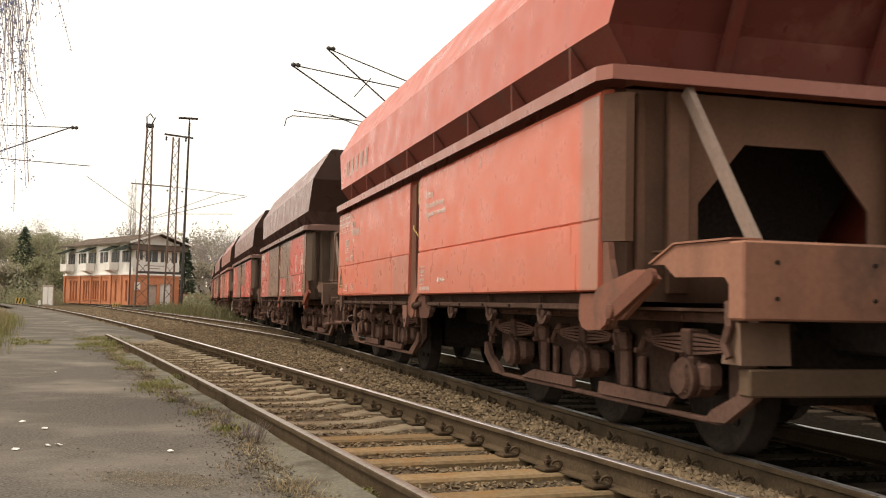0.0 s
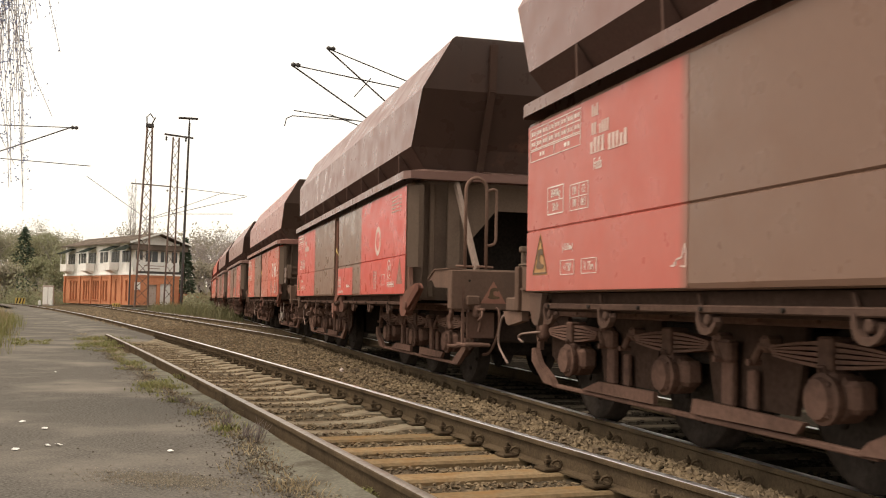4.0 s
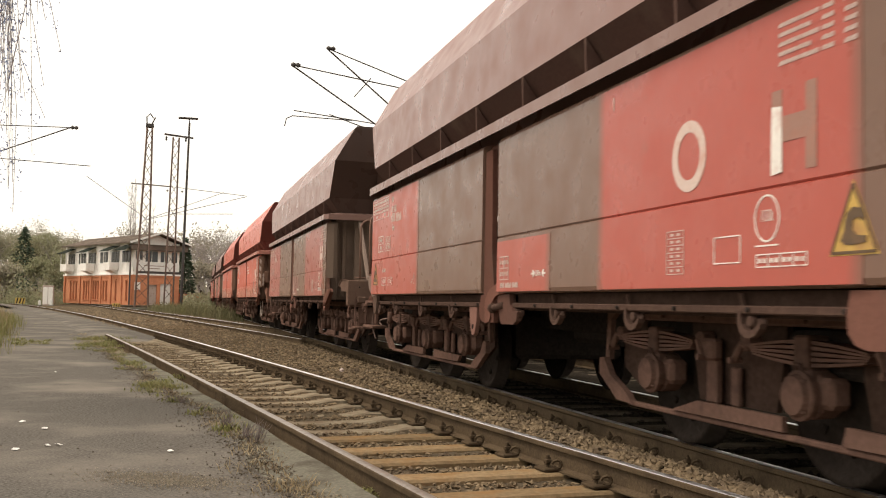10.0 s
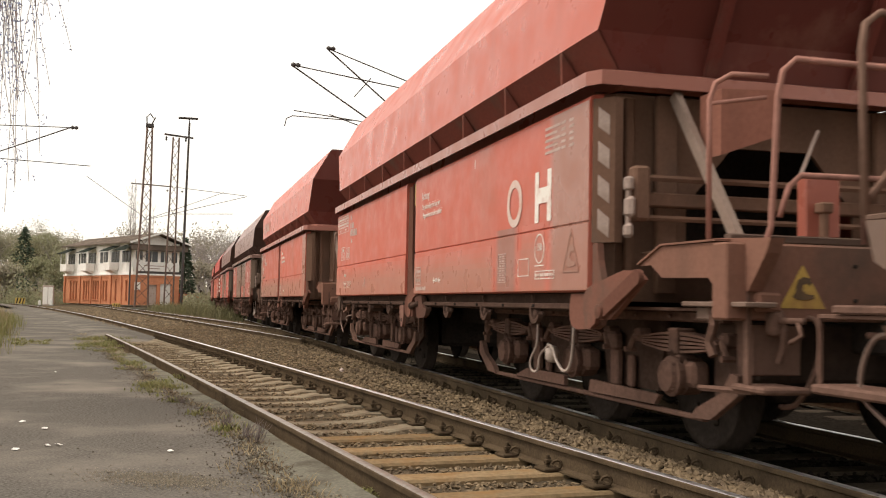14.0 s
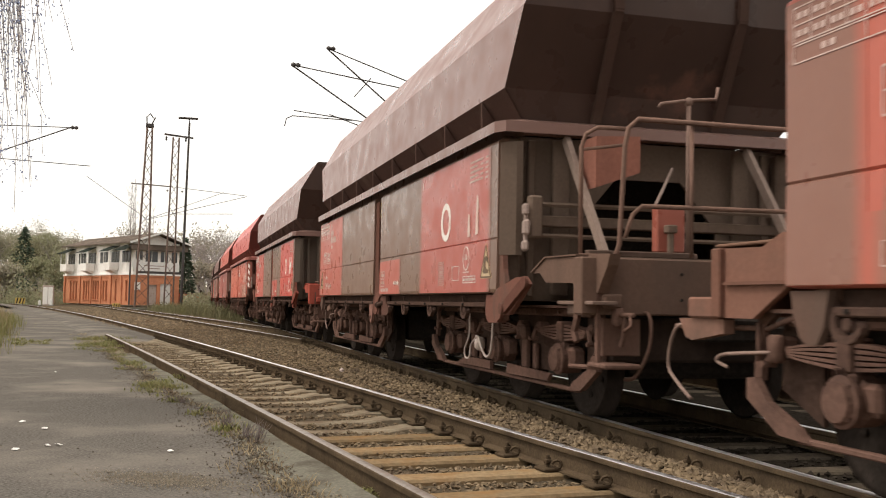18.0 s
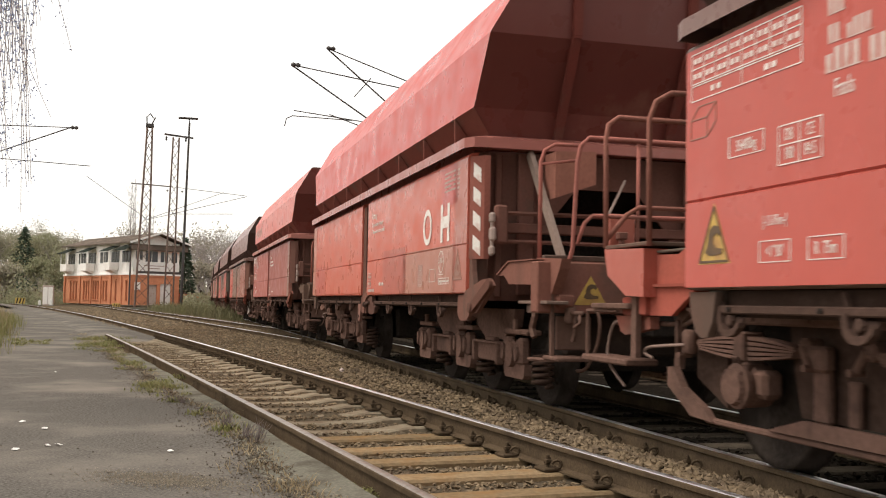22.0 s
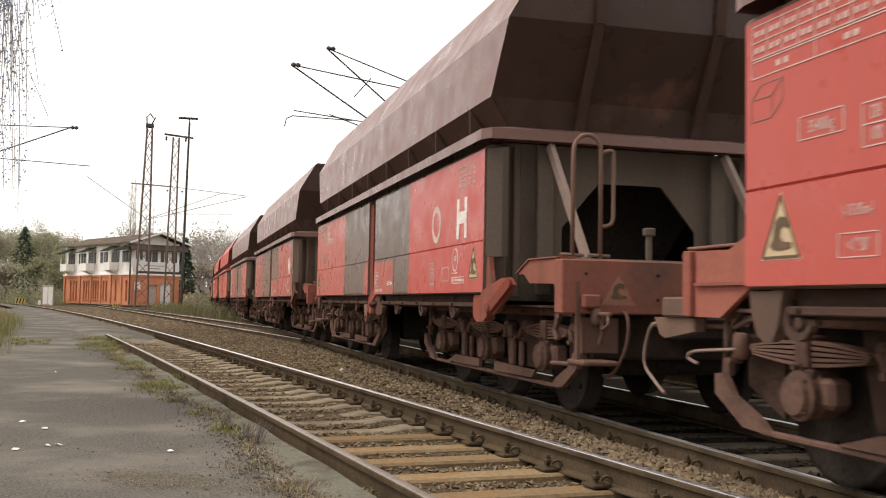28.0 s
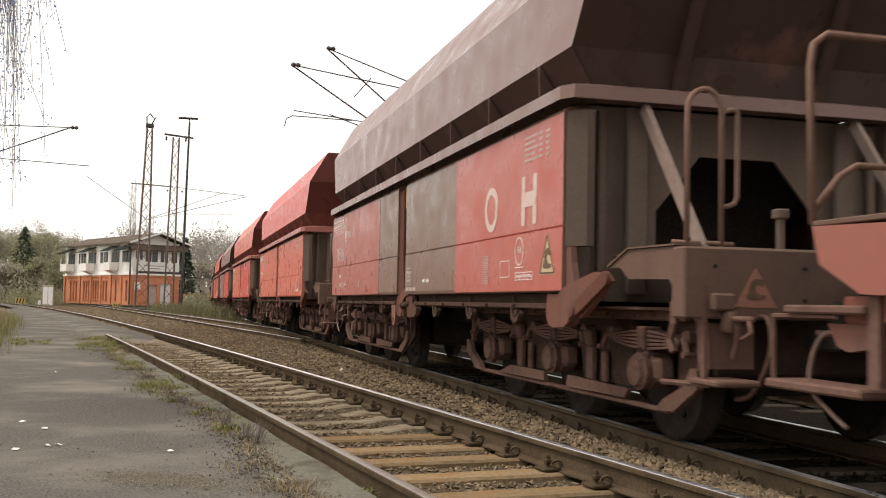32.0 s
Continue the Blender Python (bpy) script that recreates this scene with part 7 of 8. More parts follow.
# hanging birch twigs close to the camera's side
birch = thing("tree", "birch with thin hanging twigs and first leaves", "tree", "trees by the railway", m=pose(-4.6, 11.5, -0.1))
part("trunk", Shape().tube([(0, 0, -0.2), (0.05, 0, 2.5), (0.0, 0.1, 5.5), (0.1, 0.0, 8.0)], 0.15, 10, 0.07), bark, birch)
limb = Shape()
hanging = []      # each hanging bunch and the point that it swings from
rg = np.random.default_rng(9)
for i in range(9):
    top = Vector((2.36 + 0.085 * i, rg.normal(-0.3, 0.5), 5.1 + 0.22 * i))
    limb.tube([(0.05, 0, 3.2 + 0.45 * i), (1.3, top.y * 0.5, 4.8 + 0.26 * i), top], 0.045, 5, 0.012)
    twigs, buds = Shape(), Shape()
    for j in range(34):
        p = Vector((rg.uniform(-0.35, 0.24), rg.normal(0, 0.3), 0))
        drop = (top.z - 1.9) * (0.42 + 0.58 * rg.uniform(0, 1) ** 2.5) * (1.0 - 0.5 * max(0.0, top.x + p.x - 2.75))
        sway = rg.normal(0, 0.12)
        pts = [p, p + Vector((0.05 + sway * 0.4, 0, -drop * 0.3)), p + Vector((0.07 + sway + rg.normal(0, 0.06), rg.normal(0, 0.08), -drop * 0.65)), p + Vector((0.08 + sway * 1.3 + rg.normal(0, 0.09), rg.normal(0, 0.1), -drop))]
        twigs.tube(pts, 0.005, 3, 0.003)
        for k in range(78):
            s = min(0.999, max(0.02, rg.uniform(0.1, 1.0))) * 2.99
            a = pts[int(s)].lerp(pts[int(s) + 1], s - int(s)) + Vector(rg.normal(0, 0.035, 3))
            u, w = Vector(rg.normal(0, 1, 3)).normalized() * rg.uniform(0.009, 0.022), Vector(rg.normal(0, 1, 3)).normalized() * 0.010
            buds.add([a - u, a + w, a + u, a - w], [(0, 1, 2, 3)])
    bunch = part("hanging_twig", twigs, pale_twig, birch, "bunch of thin hanging twigs", m=Matrix.Translation(top))
    part("foliage", buds.mesh("foliage", bud_grey, fix=False), bud_grey, bunch, "tiny first leaves on hanging twigs")
    hanging.append((bunch, top))
part("branch", limb, twig_grey, birch)

# ---------------------------------------------------------------- signal box
BOX_AT = Matrix.Translation((-3.95, 124.5, 0.1)) @ Matrix.Rotation(radians(25.6), 4, "Z")
# local: x along the gable front, y along the long side away from the camera
WIDE, LONG, BRICK_H, EAVE = 5.9, 21.5, 3.55, 7.48
box = thing("signal_box", "two-storey signal box, red brick below and white above", "signal box", m=BOX_AT)


def brick_wall(w, openings):
    """A wall in x and z, thickness in +y, with arched openings (x0, x1, z0, z1)."""
    xs = sorted({0.0, w, *(o[0] for o in openings), *(o[1] for o in openings)})
    g = Shape()
    for a, b in zip(xs, xs[1:]):
        o = [o for o in openings if o[0] <= a and o[1] >= b]
        if not o:
            g.box(((a + b) / 2, 0.15, BRICK_H / 2), (b - a, 0.3, BRICK_H))
        else:
            z0, z1 = o[0][2], o[0][3]
            if z0 > 0:
                g.box(((a + b) / 2, 0.15, z0 / 2), (b - a, 0.3, z0))
            g.box(((a + b) / 2, 0.15, (z1 + BRICK_H) / 2), (b - a, 0.3, BRICK_H - z1))
    return g


long_open = [(LONG - s - 0.29, LONG - s + 0.29, 0.55, 2.85) for s in (1.6, 4.7, 7.5, 8.4, 10.0, 10.75, 11.5, 12.95, 13.8, 14.65, 17.2, 18.15, 19.1)]
part("wall", brick_wall(WIDE, [(2.0, 3.1, 0.0, 2.5), (3.5, 4.9, 0.0, 2.6)]), brick_red, box, "red brick ground floor wall")
part("wall", brick_wall(LONG, sorted((o[0], o[1], o[2], o[3]) for o in long_open)), brick_red, box, "red brick ground floor wall", m=Matrix.Translation((0, LONG, 0)) @ Matrix.Rotation(radians(-90), 4, "Z"))
for o in long_open:
    yy = LONG - (o[0] + o[1]) / 2
    part("arch", Shape().extrude([(yy + 0.38 * math.cos(radians(a)), 2.72 + 0.36 * math.sin(radians(a))) for a in range(0, 181, 30)] + [(yy + 0.28 * math.cos(radians(a)), 2.72 + 0.24 * math.sin(radians(a))) for a in range(180, -1, -30)], -0.06, -0.004, "x"), brick_red, box)
part("wall", Shape().box((WIDE - 0.15, LONG / 2, BRICK_H / 2), (0.3, LONG - 0.62, BRICK_H)), brick_red, box)
part("wall", Shape().box((WIDE / 2, LONG - 0.15, BRICK_H / 2), (WIDE - 0.62, 0.3, BRICK_H)), brick_red, box)
for o in long_open:
    yy = (o[0] + o[1]) / 2
    part("blind_window", Shape().box((0.20, LONG - yy, 1.70), (0.05, 0.58, 2.3)), brick_dark, box)
    part("window_sill", Shape().box((-0.05, LONG - yy, 0.52), (0.2, 0.66, 0.08), 0.01), brick_red, box)
for py in (0.35, 3.0, 6.1, 9.2, 12.22, 15.9, 21.1):
    part("pilaster", Shape().box((-0.08, py, BRICK_H / 2), (0.18, 0.42, BRICK_H - 0.02), 0.01), brick_red, box)
part("door", Shape().box((2.55, 0.22, 1.25), (1.1, 0.05, 2.5)), pale_plate, box, "pale ground floor door")
part("door", Shape().box((4.2, 0.22, 1.3), (1.4, 0.05, 2.6)), litter_white, box, "white double ground floor door")
part("arch", Shape().extrude([(2.55 + 0.72 * math.cos(radians(a)), 2.45 + 0.72 * math.sin(radians(a))) for a in range(0, 181, 15)], -0.05, -0.005, "y"), brick_red, box)
part("string_course", Shape().box((WIDE / 2, LONG / 2, BRICK_H + 0.1), (WIDE + 0.3, LONG + 0.3, 0.2), 0.02), render_white, box, "pale stone band between the storeys")
part("string_course", Shape().box((WIDE / 2, LONG / 2, BRICK_H - 0.12), (WIDE + 0.16, LONG + 0.16, 0.22), 0.02), brick_red, box)
part("upper_wall", Shape().box((WIDE / 2, LONG / 2, (BRICK_H + 0.2 + EAVE) / 2), (WIDE - 0.1, LONG - 0.1, EAVE - BRICK_H - 0.2)), render_white, box, "white rendered upper storey")
# upper windows
for i, (cx, w) in enumerate(((0.75, 0.8), (2.3, 1.5), (3.9, 0.9), (5.2, 0.7))):
    win = part("window", Shape().box((cx, 0.03, 5.78), (w, 0.06, 1.35)), glass_dark, box)
    part("frame", Shape().box((cx, -0.01, 5.78), (0.07, 0.05, 1.35)).box((cx, -0.01, 6.45), (w + 0.1, 0.06, 0.09)).box((cx, -0.01, 5.11), (w + 0.1, 0.06, 0.09)), litter_white, win)
part("signboard", Shape().box((3.3, -0.10, 4.52), (5.0, 0.08, 0.98), 0.01), litter_white, box, "long white name board")
for i in range(2):
    part("small_writing", Shape().box((2.6, -0.146, 4.68 - 0.32 * i), (2.6 - 1.2 * i, 0.004, 0.10)), dull_plate, box)
part("lower_band", Shape().box((3.2, -0.06, 3.88), (5.6, 0.06, 0.30), 0.01), dark_steel, box, "dark band below the name board")
part("round_sign", Shape().lathe([(0, 0.72), (0.05, 0.72)], (0.55, -0.16, 4.75), "y", 24), litter_white, box, "white round sign")
for i, yy in enumerate((2.0, 5.2, 8.6, 12.4, 15.6, 19.2)):
    bay = i in (1, 3, 5)
    if bay:
        part("bay_window", Shape().box((-0.55, yy, 4.58), (1.1, 2.0, 0.95), 0.03), render_white, box, "projecting bay below upper windows")
        part("bay_support", Shape().extrude([(-0.9, 4.10), (0.0, 4.10), (0.0, 3.70)], yy - 0.8, yy + 0.8, "y"), render_white, box)
        for s in (-0.95, 0.95):
            part("bay_post", Shape().box((-1.04, yy + s, 5.75), (0.1, 0.1, 1.45)), litter_white, box)
        part("awning", Shape().extrude([(-1.5, 6.45), (0.0, 7.10), (0.0, 7.02), (-1.5, 6.37)], yy - 1.3, yy + 1.3, "y"), awning_green, box, "sloping dark green awning over the bay")
    for k, dy in enumerate((-0.8, 0.0, 0.8)):
        win = part("window", Shape().box((0.03, yy + dy, 5.75), (0.08, 0.6, 1.35)), glass_dark, box)
        part("frame", Shape().box((-0.02, yy + dy, 6.45), (0.06, 0.72, 0.08)).box((-0.02, yy + dy, 5.05), (0.06, 0.72, 0.08)), litter_white, win)
part("roof", Shape().extrude([(-0.6, EAVE - 0.03), (WIDE / 2, EAVE + 1.15), (WIDE + 0.95, EAVE - 0.15), (WIDE + 0.95, EAVE - 0.32), (WIDE / 2, EAVE + 0.95), (-0.6, EAVE - 0.2)], -1.1, LONG - 0.2, "y"), roof_mat, box, "shallow grey-brown gable roof")
part("gable", Shape().extrude([(0.0, EAVE - 0.3), (WIDE, EAVE - 0.3), (WIDE / 2, EAVE + 0.93)], -0.02, 0.25, "y"), render_white, box)
part("soffit", Shape().extrude([(-0.9, EAVE - 0.34), (WIDE + 0.9, EAVE - 0.34), (WIDE + 0.9, EAVE - 0.40), (-0.9, EAVE - 0.40)], -1.05, -0.05, "y"), bark, box)
part("awning", Shape().extrude([(-1.5, 6.45), (0.0, 7.10), (0.0, 7.02), (-1.5, 6.37)], -0.6, 2.6, "y"), awning_green, box, "sloping dark green awning at the corner")
# a solid dark box stands in for the deep shadow under the eaves
part("eave_band", Shape().box((WIDE / 2, -0.45, EAVE - 0.70), (WIDE + 1.2, 0.9, 0.62), 0.02), roof_mat, box, "solid dark band for the deep shadow under the front eaves")
part("fascia", Shape().bar((-0.9, -1.13, EAVE - 0.2), (WIDE / 2, -1.13, EAVE + 1.1), 0.05, 0.22), litter_white, box)
part("fascia", Shape().bar((WIDE + 0.9, -1.13, EAVE - 0.2), (WIDE / 2, -1.13, EAVE + 1.1), 0.05, 0.22), litter_white, box)
part("notice_board", Shape().box((0.55, -0.2, 2.25), (0.7, 0.08, 0.9), 0.01), render_white, box, "small pale notice board")
part("gable_post", Shape().box((-0.6, -0.6, 3.75), (0.14, 0.14, 7.5)), dark_steel, box)

shed = thing("brick_shed", "low brick shed beside the signal box", "shed", m=pose(2.2, 127.5, -0.2, 0, 0, 25.6))
part("wall", Shape().box((1.2, 1.2, 0.9), (2.4, 2.4, 1.8), 0.01), brick_red, shed)
part("roof", Shape().extrude([(-0.2, 1.8), (2.6, 1.5), (2.6, 1.62), (-0.2, 1.92)], -0.2, 2.6, "y"), roof_mat, shed)
cabinet = thing("switch_cabinet", "pale trackside switch cabinet", "cabinet", m=pose(-13.5, 128, -0.2))
part("body", Shape().box((0, 0, 1.2), (1.2, 0.7, 2.4), 0.03), pale_plate, cabinet)
part("door", Shape().box((-0.28, -0.36, 1.2), (0.5, 0.03, 2.0), 0.01), render_white, cabinet)
part("door", Shape().box((0.28, -0.36, 1.2), (0.5, 0.03, 2.0), 0.01), render_white, cabinet)
for i, (sx, sy) in enumerate(((-13.3, 118), (-12.2, 119))):
    st = thing("marker_stone", "white-painted marker stone at the track's end", "marker", "marker stones", m=pose(sx, sy, -0.3))
    part("body", Shape().box((0, 0, 0.5), (0.28, 0.28, 0.55 + 0.2 * (i % 2)), 0.08), litter_white, st)
    part("foot", Shape().box((0, 0, 0.12), (0.55, 0.5, 0.3), 0.05), concrete, st)
hazard = thing("hazard_board", "yellow and black hazard board at the brick wall", "hazard board", m=pose(-5.6, 123.2, -0.25) @ Matrix.Diagonal((0.6, 0.6, 0.75, 1)))
part("board", Shape().box((0, 0, 0.35), (1.5, 0.06, 0.7), 0.02), yellow_paint, hazard)
for i in range(3):
    part("stripe", Shape().extrude([(-0.6 + 0.45 * i, 0.03), (-0.42 + 0.45 * i, 0.03), (-0.2 + 0.45 * i, 0.67), (-0.38 + 0.45 * i, 0.67)], -0.036, -0.031, "y"), black_iron, hazard)
barrier = thing("buffer_marker", "yellow and black striped end marker", "marker", m=pose(-13.6, 105, -0.15) @ Matrix.Diagonal((0.6, 0.6, 0.8, 1)))
part("board", Shape().box((0, 0, 0.75), (1.5, 0.08, 0.7), 0.02), yellow_paint, barrier)
for i in range(3):
    part("stripe", Shape().extrude([(-0.6 + 0.45 * i, 0.42), (-0.42 + 0.45 * i, 0.42), (-0.2 + 0.45 * i, 1.08), (-0.38 + 0.45 * i, 1.08)], -0.046, -0.04, "y"), black_iron, barrier)
for s in (-0.5, 0.5):
    part("post", Shape().box((s, 0.06, 0.3), (0.08, 0.08, 0.7)), dark_steel, barrier)


# ---------------------------------------------------------------- masts and overhead line
def lattice_mast(x, y, tall, wide, topw, mat, label):
    t = thing("lattice_mast", label, "mast", "lattice masts", m=pose(x, y, -0.3, 0, 0.7, 0))
    corners = [(-1, -1), (1, -1), (1, 1), (-1, 1)]
    for a, b in corners:
        part("leg", Shape().bar((a * wide / 2, b * wide / 2, 0), (a * topw / 2, b * topw / 2, tall), 0.11, 0.11), mat, t)
    n = int(tall / 1.1)
    for side in range(4):
        a, b = corners[side], corners[(side + 1) % 4]
        g = Shape()
        for i in range(n):
            z0, z1 = tall * i / n, tall * (i + 1) / n
            w0, w1 = (wide + (topw - wide) * i / n) / 2, (wide + (topw - wide) * (i + 1) / n) / 2
            p, q = (a, b) if i % 2 else (b, a)
            g.bar((p[0] * w0, p[1] * w0, z0), (q[0] * w1, q[1] * w1, z1), 0.05, 0.05)
        part("lacing", g, mat, t)
    part("foundation", Shape().box((0, 0, 0.1), (wide + 0.5, wide + 0.5, 0.6), 0.05), concrete, t)
    return t


m1 = lattice_mast(-2.2, 95, 16.6, 1.15, 0.45, rusty_steel, "tall tapered steel lattice mast beside the tracks")
part("head", Shape().box((0, 0, 16.8), (0.7, 0.5, 0.35), 0.03).tube([(-0.25, 0, 16.9), (-0.3, 0, 17.6), (0, 0, 17.9), (0.3, 0, 17.5)], 0.06, 5).tube([(0.15, 0, 16.9), (0.45, 0, 17.6)], 0.06, 5), dark_steel, m1)
part("crossarm", Shape().bar((-1.4, 0, 11.5), (2.0, 0, 11.4), 0.10, 0.10), steel_grey, m1)
m2 = lattice_mast(0.15, 100, 16.6, 0.85, 0.55, rusty_steel, "tall tapered steel lattice mast beside the tracks")
part("crossarm", Shape().bar((-1.1, 0, 16.9), (1.6, 0, 16.7), 0.16, 0.16), dark_steel, m2)
for s in (-0.9, 0.9):
    part("insulator", Shape().lathe([(0, 0.05), (0.1, 0.11), (0.2, 0.06), (0.3, 0.11), (0.4, 0.05)], (s, 0, 16.3), "z", 8), dark_steel, m2)
    part("insulator", Shape().lathe([(0, 0.05), (0.1, 0.1), (0.2, 0.05)], (s * 0.75, 0, 11.5), "x", 8), dark_steel, m2)
m3 = thing("lamp_mast", "tall slim lamp mast with a flat crosspiece", "lamp mast", m=pose(1.25, 95, -0.3))
part("pole", Shape().tube([(0, 0, 0), (0.1, 0, 9), (0.22, 0, 17.3)], 0.13, 8, 0.085), dark_steel, m3)
part("lamp_head", Shape().box((0.1, 0, 17.7), (1.75, 0.35, 0.16), 0.04), dark_steel, m3)
part("neck", Shape().tube([(0.22, 0, 17.2), (0.18, 0, 17.7)], 0.05, 6), dark_steel, m3)


def cantilever(root, tip, brace_foot, arm, label):
    """An overhead-line bracket: top tube, diagonal tube, registration arm."""
    t = thing("overhead_bracket", label, "overhead bracket", "overhead brackets")
    part("top_tube", Shape().tube([root, tip], 0.016, 6), dark_steel, t)
    part("brace_tube", Shape().tube([brace_foot, tip], 0.021, 6), dark_steel, t)
    v = Vector(tip)
    part("insulator", Shape().lathe([(-0.12, 0.03), (-0.06, 0.07), (0, 0.035), (0.06, 0.07), (0.12, 0.03)], tuple(v + Vector((0.12, 0, 0))), "x", 8), dark_steel, t)
    for a in arm:
        part("registration_arm", Shape().tube(a, 0.014, 5), dark_steel, t)
    return t


def mast_h(x, y, tall):
    t = thing("catenary_mast", "grey steel overhead-line mast beyond the train", "mast", m=pose(x, y, -0.3))
    part("post", Shape().box((0, -0.12, tall / 2), (0.3, 0.02, tall)).box((0, 0.12, tall / 2), (0.3, 0.02, tall)).box((0, 0, tall / 2), (0.02, 0.22, tall)), steel_grey, t)
    part("foundation", Shape().box((0, 0, 0.1), (0.8, 0.8, 0.5), 0.04), concrete, t)


mast_h(8.7, 26, 7.6)
mast_h(8.7, 27.2, 8.2)
cantilever((8.6, 26, 6.25), (2.88, 26, 7.02), (8.6, 26, 3.45), [[(8.6, 26, 5.30), (2.98, 26, 5.84)], [(4.5, 26, 5.68), (2.95, 26, 5.70), (2.80, 26, 5.62), (2.76, 26, 5.42)], [(8.6, 26, 4.36), (3.9, 26, 5.80)]], "overhead-line bracket of thin steel tubes above the train")
cantilever((8.6, 27.2, 6.32), (3.96, 27.2, 7.83), (8.6, 27.2, 4.08), [[(4.75, 27.2, 6.55), (5.2, 27.2, 7.1)]], "overhead-line bracket of thin steel tubes above the train")
mast_h(-7.3, 35, 8.0)
cantilever((-7.2, 35, 6.35), (-3.22, 35, 6.46), (-7.2, 35, 4.75), [[(-6.0, 35, 5.35), (-2.55, 35, 5.23)]], "overhead-line bracket of thin steel tubes over the siding")
for mast, arms in ((m1, (((0.2, 0, 8.3), (-5.2, 0, 11.9)), ((0.2, 0, 8.3), (8.9, 0, 10.9)), ((0.2, 0, 8.35), (6.8, 0, 11.15)), ((2.0, 0, 11.4), (8.8, 0, 10.95)))), (m2, (((0, 0, 9.3), (5.6, 0, 9.6)),))):
    for a, b in arms:
        part("bracket_tube", Shape().tube([a, b], 0.024, 5), dark_steel, mast)

# ---------------------------------------------------------------- beyond the train
cream = material("cream_plaster", (0.66, 0.56, 0.36), 0.85, 0, 5, 0.1, 0.5, (0.55, 0.46, 0.30), 0.4, 0.1)
slate = material("grey_slate", (0.13, 0.125, 0.13), 0.7, 0, 6, 0.2, 0.8, (0.18, 0.17, 0.17), 0.4, 0.2)
house = thing("house", "cream plastered house with a grey gable roof beyond the tracks", "house", m=pose(29.8, 37.5, -0.3, 0, 0, -38))
part("wall", Shape().extrude([(-0.1, 0.0), (9.0, 0.0), (9.0, 8.6), (7.0, 10.9), (2.2, 10.9), (-0.1, 8.6)], 0.0, 9.0, "y"), cream, house, "cream plastered gable wall")
part("roof", Shape().extrude([(-0.7, 8.35), (2.0, 11.2), (7.2, 11.2), (9.6, 8.35), (9.6, 8.65), (7.35, 11.5), (1.85, 11.5), (-0.7, 8.65)], -0.5, 9.4, "y"), slate, house, "grey slate half-hipped roof")
for wx in (1.3, 3.6, 5.9):
    for wz, tall in ((7.2, 1.7), (3.9, 1.7)):
        win = part("window", Shape().extrude([(wx - 0.45, wz - tall / 2), (wx + 0.45, wz - tall / 2)] + [(wx + 0.45 * math.cos(radians(a)), wz + tall / 2 - 0.35 + 0.4 * math.sin(radians(a))) for a in range(0, 181, 30)], -0.06, -0.004, "y"), glass_dark, house)
        part("surround", Shape().box((wx, -0.09, wz - tall / 2 - 0.1), (1.3, 0.14, 0.16), 0.01).box((wx - 0.56, -0.06, wz), (0.16, 0.1, tall)).box((wx + 0.56, -0.06, wz), (0.16, 0.1, tall)).box((wx, -0.09, wz), (0.06, 0.05, tall * 0.9)), litter_white, win)
part("cornice", Shape().box((4.5, -0.1, 5.6), (9.2, 0.16, 0.2), 0.02), litter_white, house)

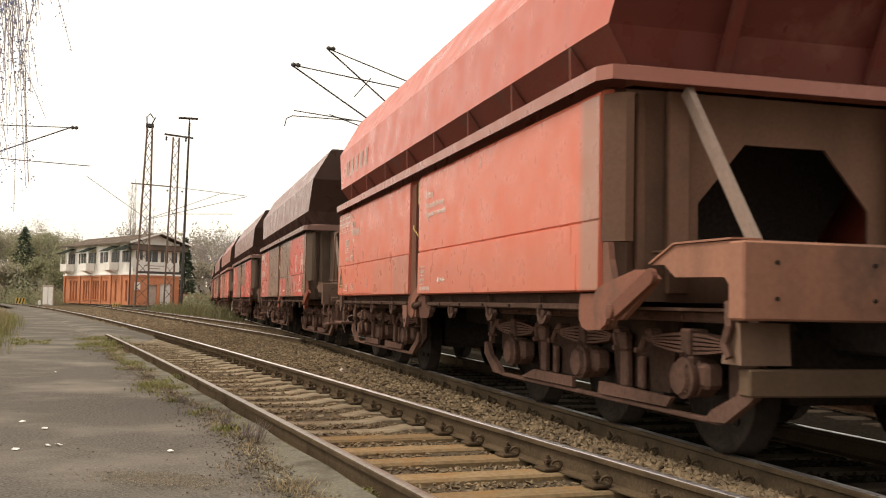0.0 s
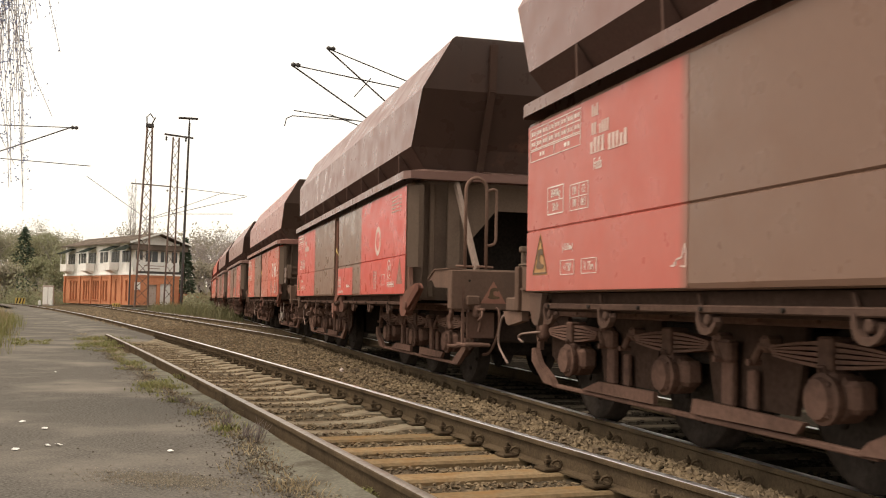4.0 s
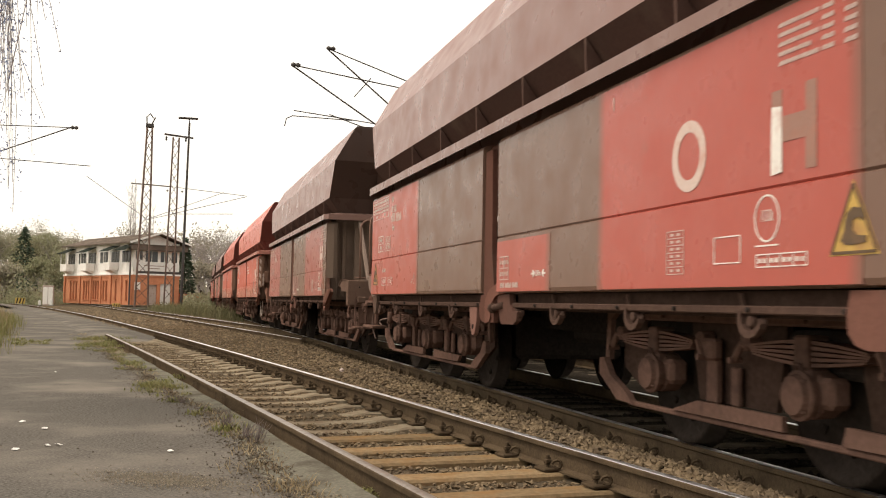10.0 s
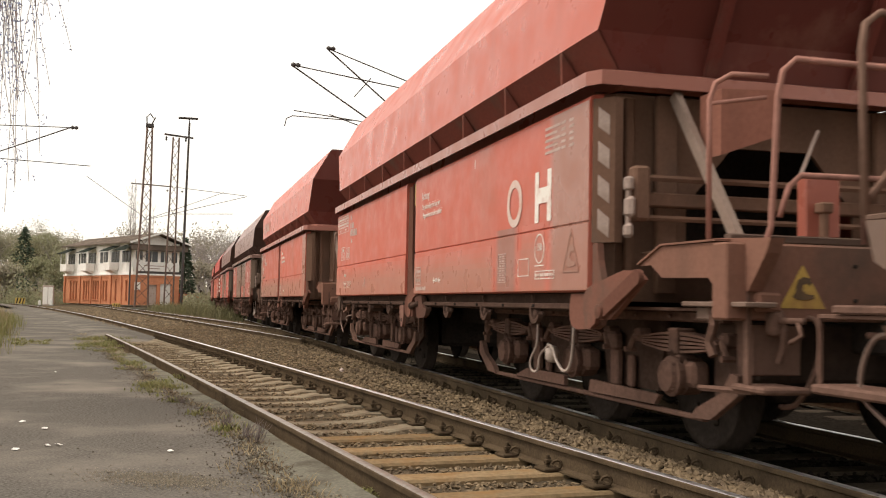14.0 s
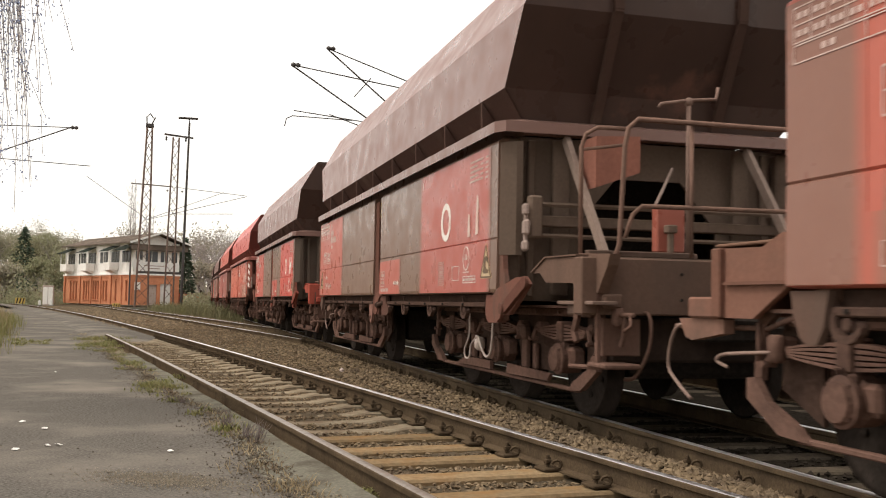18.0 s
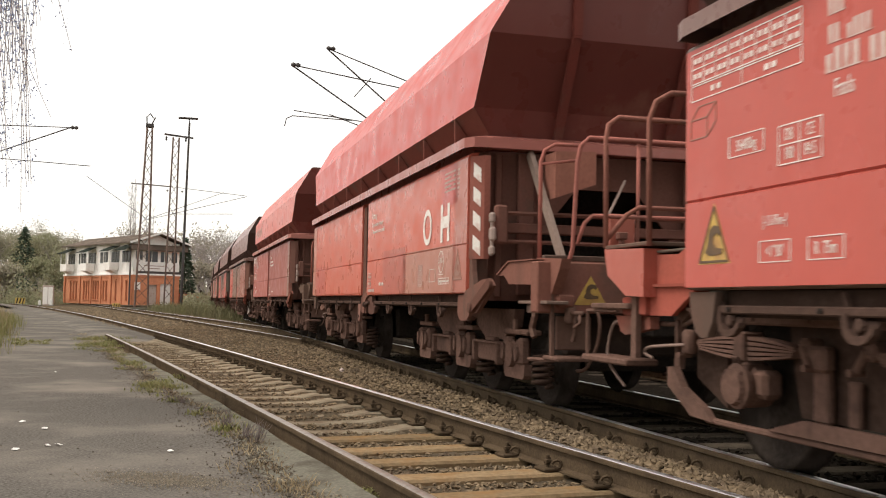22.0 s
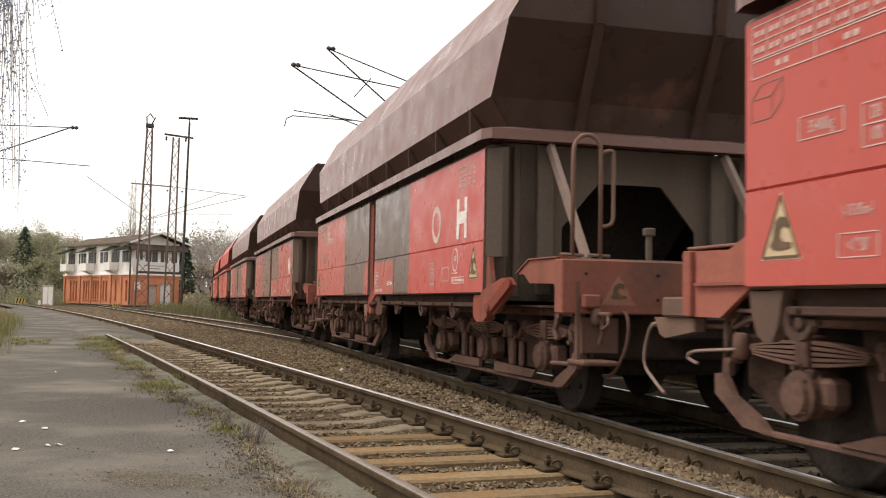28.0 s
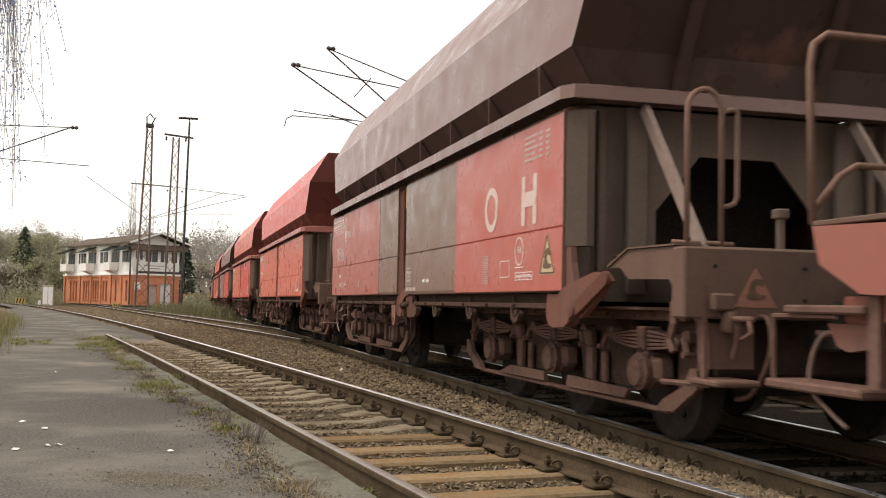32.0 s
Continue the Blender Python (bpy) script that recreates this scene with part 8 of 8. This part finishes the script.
fence = thing("trackside_fence", "pale slatted fence beyond the outer track", "fence", m=pose(24.0, 30.0, -0.3, 0, 0, -40))
for i in range(14):
    part("slat", Shape().box((-3.5 + 0.55 * i, 0, 1.2), (0.40, 0.03, 2.3), 0.006), render_white, fence)
part("rail", Shape().box((0, 0.04, 0.6), (8.0, 0.05, 0.1)), concrete, fence)
part("rail", Shape().box((0, 0.04, 1.9), (8.0, 0.05, 0.1)), concrete, fence)

# slatted screens on the far side of some wagon ends
screen_mesh = Shape().box((5.72, 1.42, 2.0), (0.50, 0.03, 0.52), 0.0).mesh("side_screen", frame_paint)
screen_cap = Shape().box((5.73, 1.42, 2.28), (0.60, 0.09, 0.035), 0.005).mesh("cap", frame_paint)
screen_slat = Shape().box((5.50, 1.395, 2.0), (0.018, 0.02, 0.50)).mesh("slat", frame_paint)
screen_foot = Shape().box((5.75, 1.40, 1.64), (0.55, 0.06, 0.04)).box((5.80, 1.38, 1.72), (0.05, 0.06, 0.14)).mesh("screen_bracket", frame_paint)
for number in (-3, -1, 2, 4, 6, 8, 10):
    screen = part("side_screen", screen_mesh, frame_paint, train[number][0], "ribbed grey-brown side screen", (0.12, 0.09, 0.072))
    part("cap", screen_cap, frame_paint, screen, color=(0.12, 0.09, 0.072))
    for k in range(5):
        part("slat", screen_slat, frame_paint, screen, color=(0.12, 0.09, 0.072), m=pose(0.11 * k, 0, 0))
    part("screen_bracket", screen_foot, frame_paint, train[number][0], color=(0.05, 0.035, 0.03))


def turning(x, t, n):
    """The pose of a wheelset at x on its bogie after rolling without slip."""
    return pose(x, 0, 0.46, 0, math.degrees((train_place(0.0, n) - train_place(t, n)) / 0.46), 0)


def swinging(top, t, k):
    """The pose of a hanging bunch that swings in a light wind."""
    return pose(top.x, top.y, top.z, 0.9 * math.sin(1.3 * t + 2.1 * k), 0.35 * math.sin(0.9 * t + 1.7 * k) - 1.5 * math.sin(0.31 * t + 0.4 * k) - 0.03 * t, 0)


def motions():
    """The train rolls towards the camera and past it, its wheels turning, and the birch twigs swing."""
    for k, (bunch, top) in enumerate(hanging):
        walk(bunch, [(0.5 * i, swinging(top, 0.5 * i, k)) for i in range(65)])
    for number, (wagon, wheels) in train.items():
        walk(wagon, [(float(t), place_wagon(float(t), number)) for t in range(33)])
        if number > 13:
            continue
        for wheel in wheels:
            x = wheel.location.x
            walk(wheel, [(k / 15, turning(x, k / 15, number)) for k in range(481)])


motions()
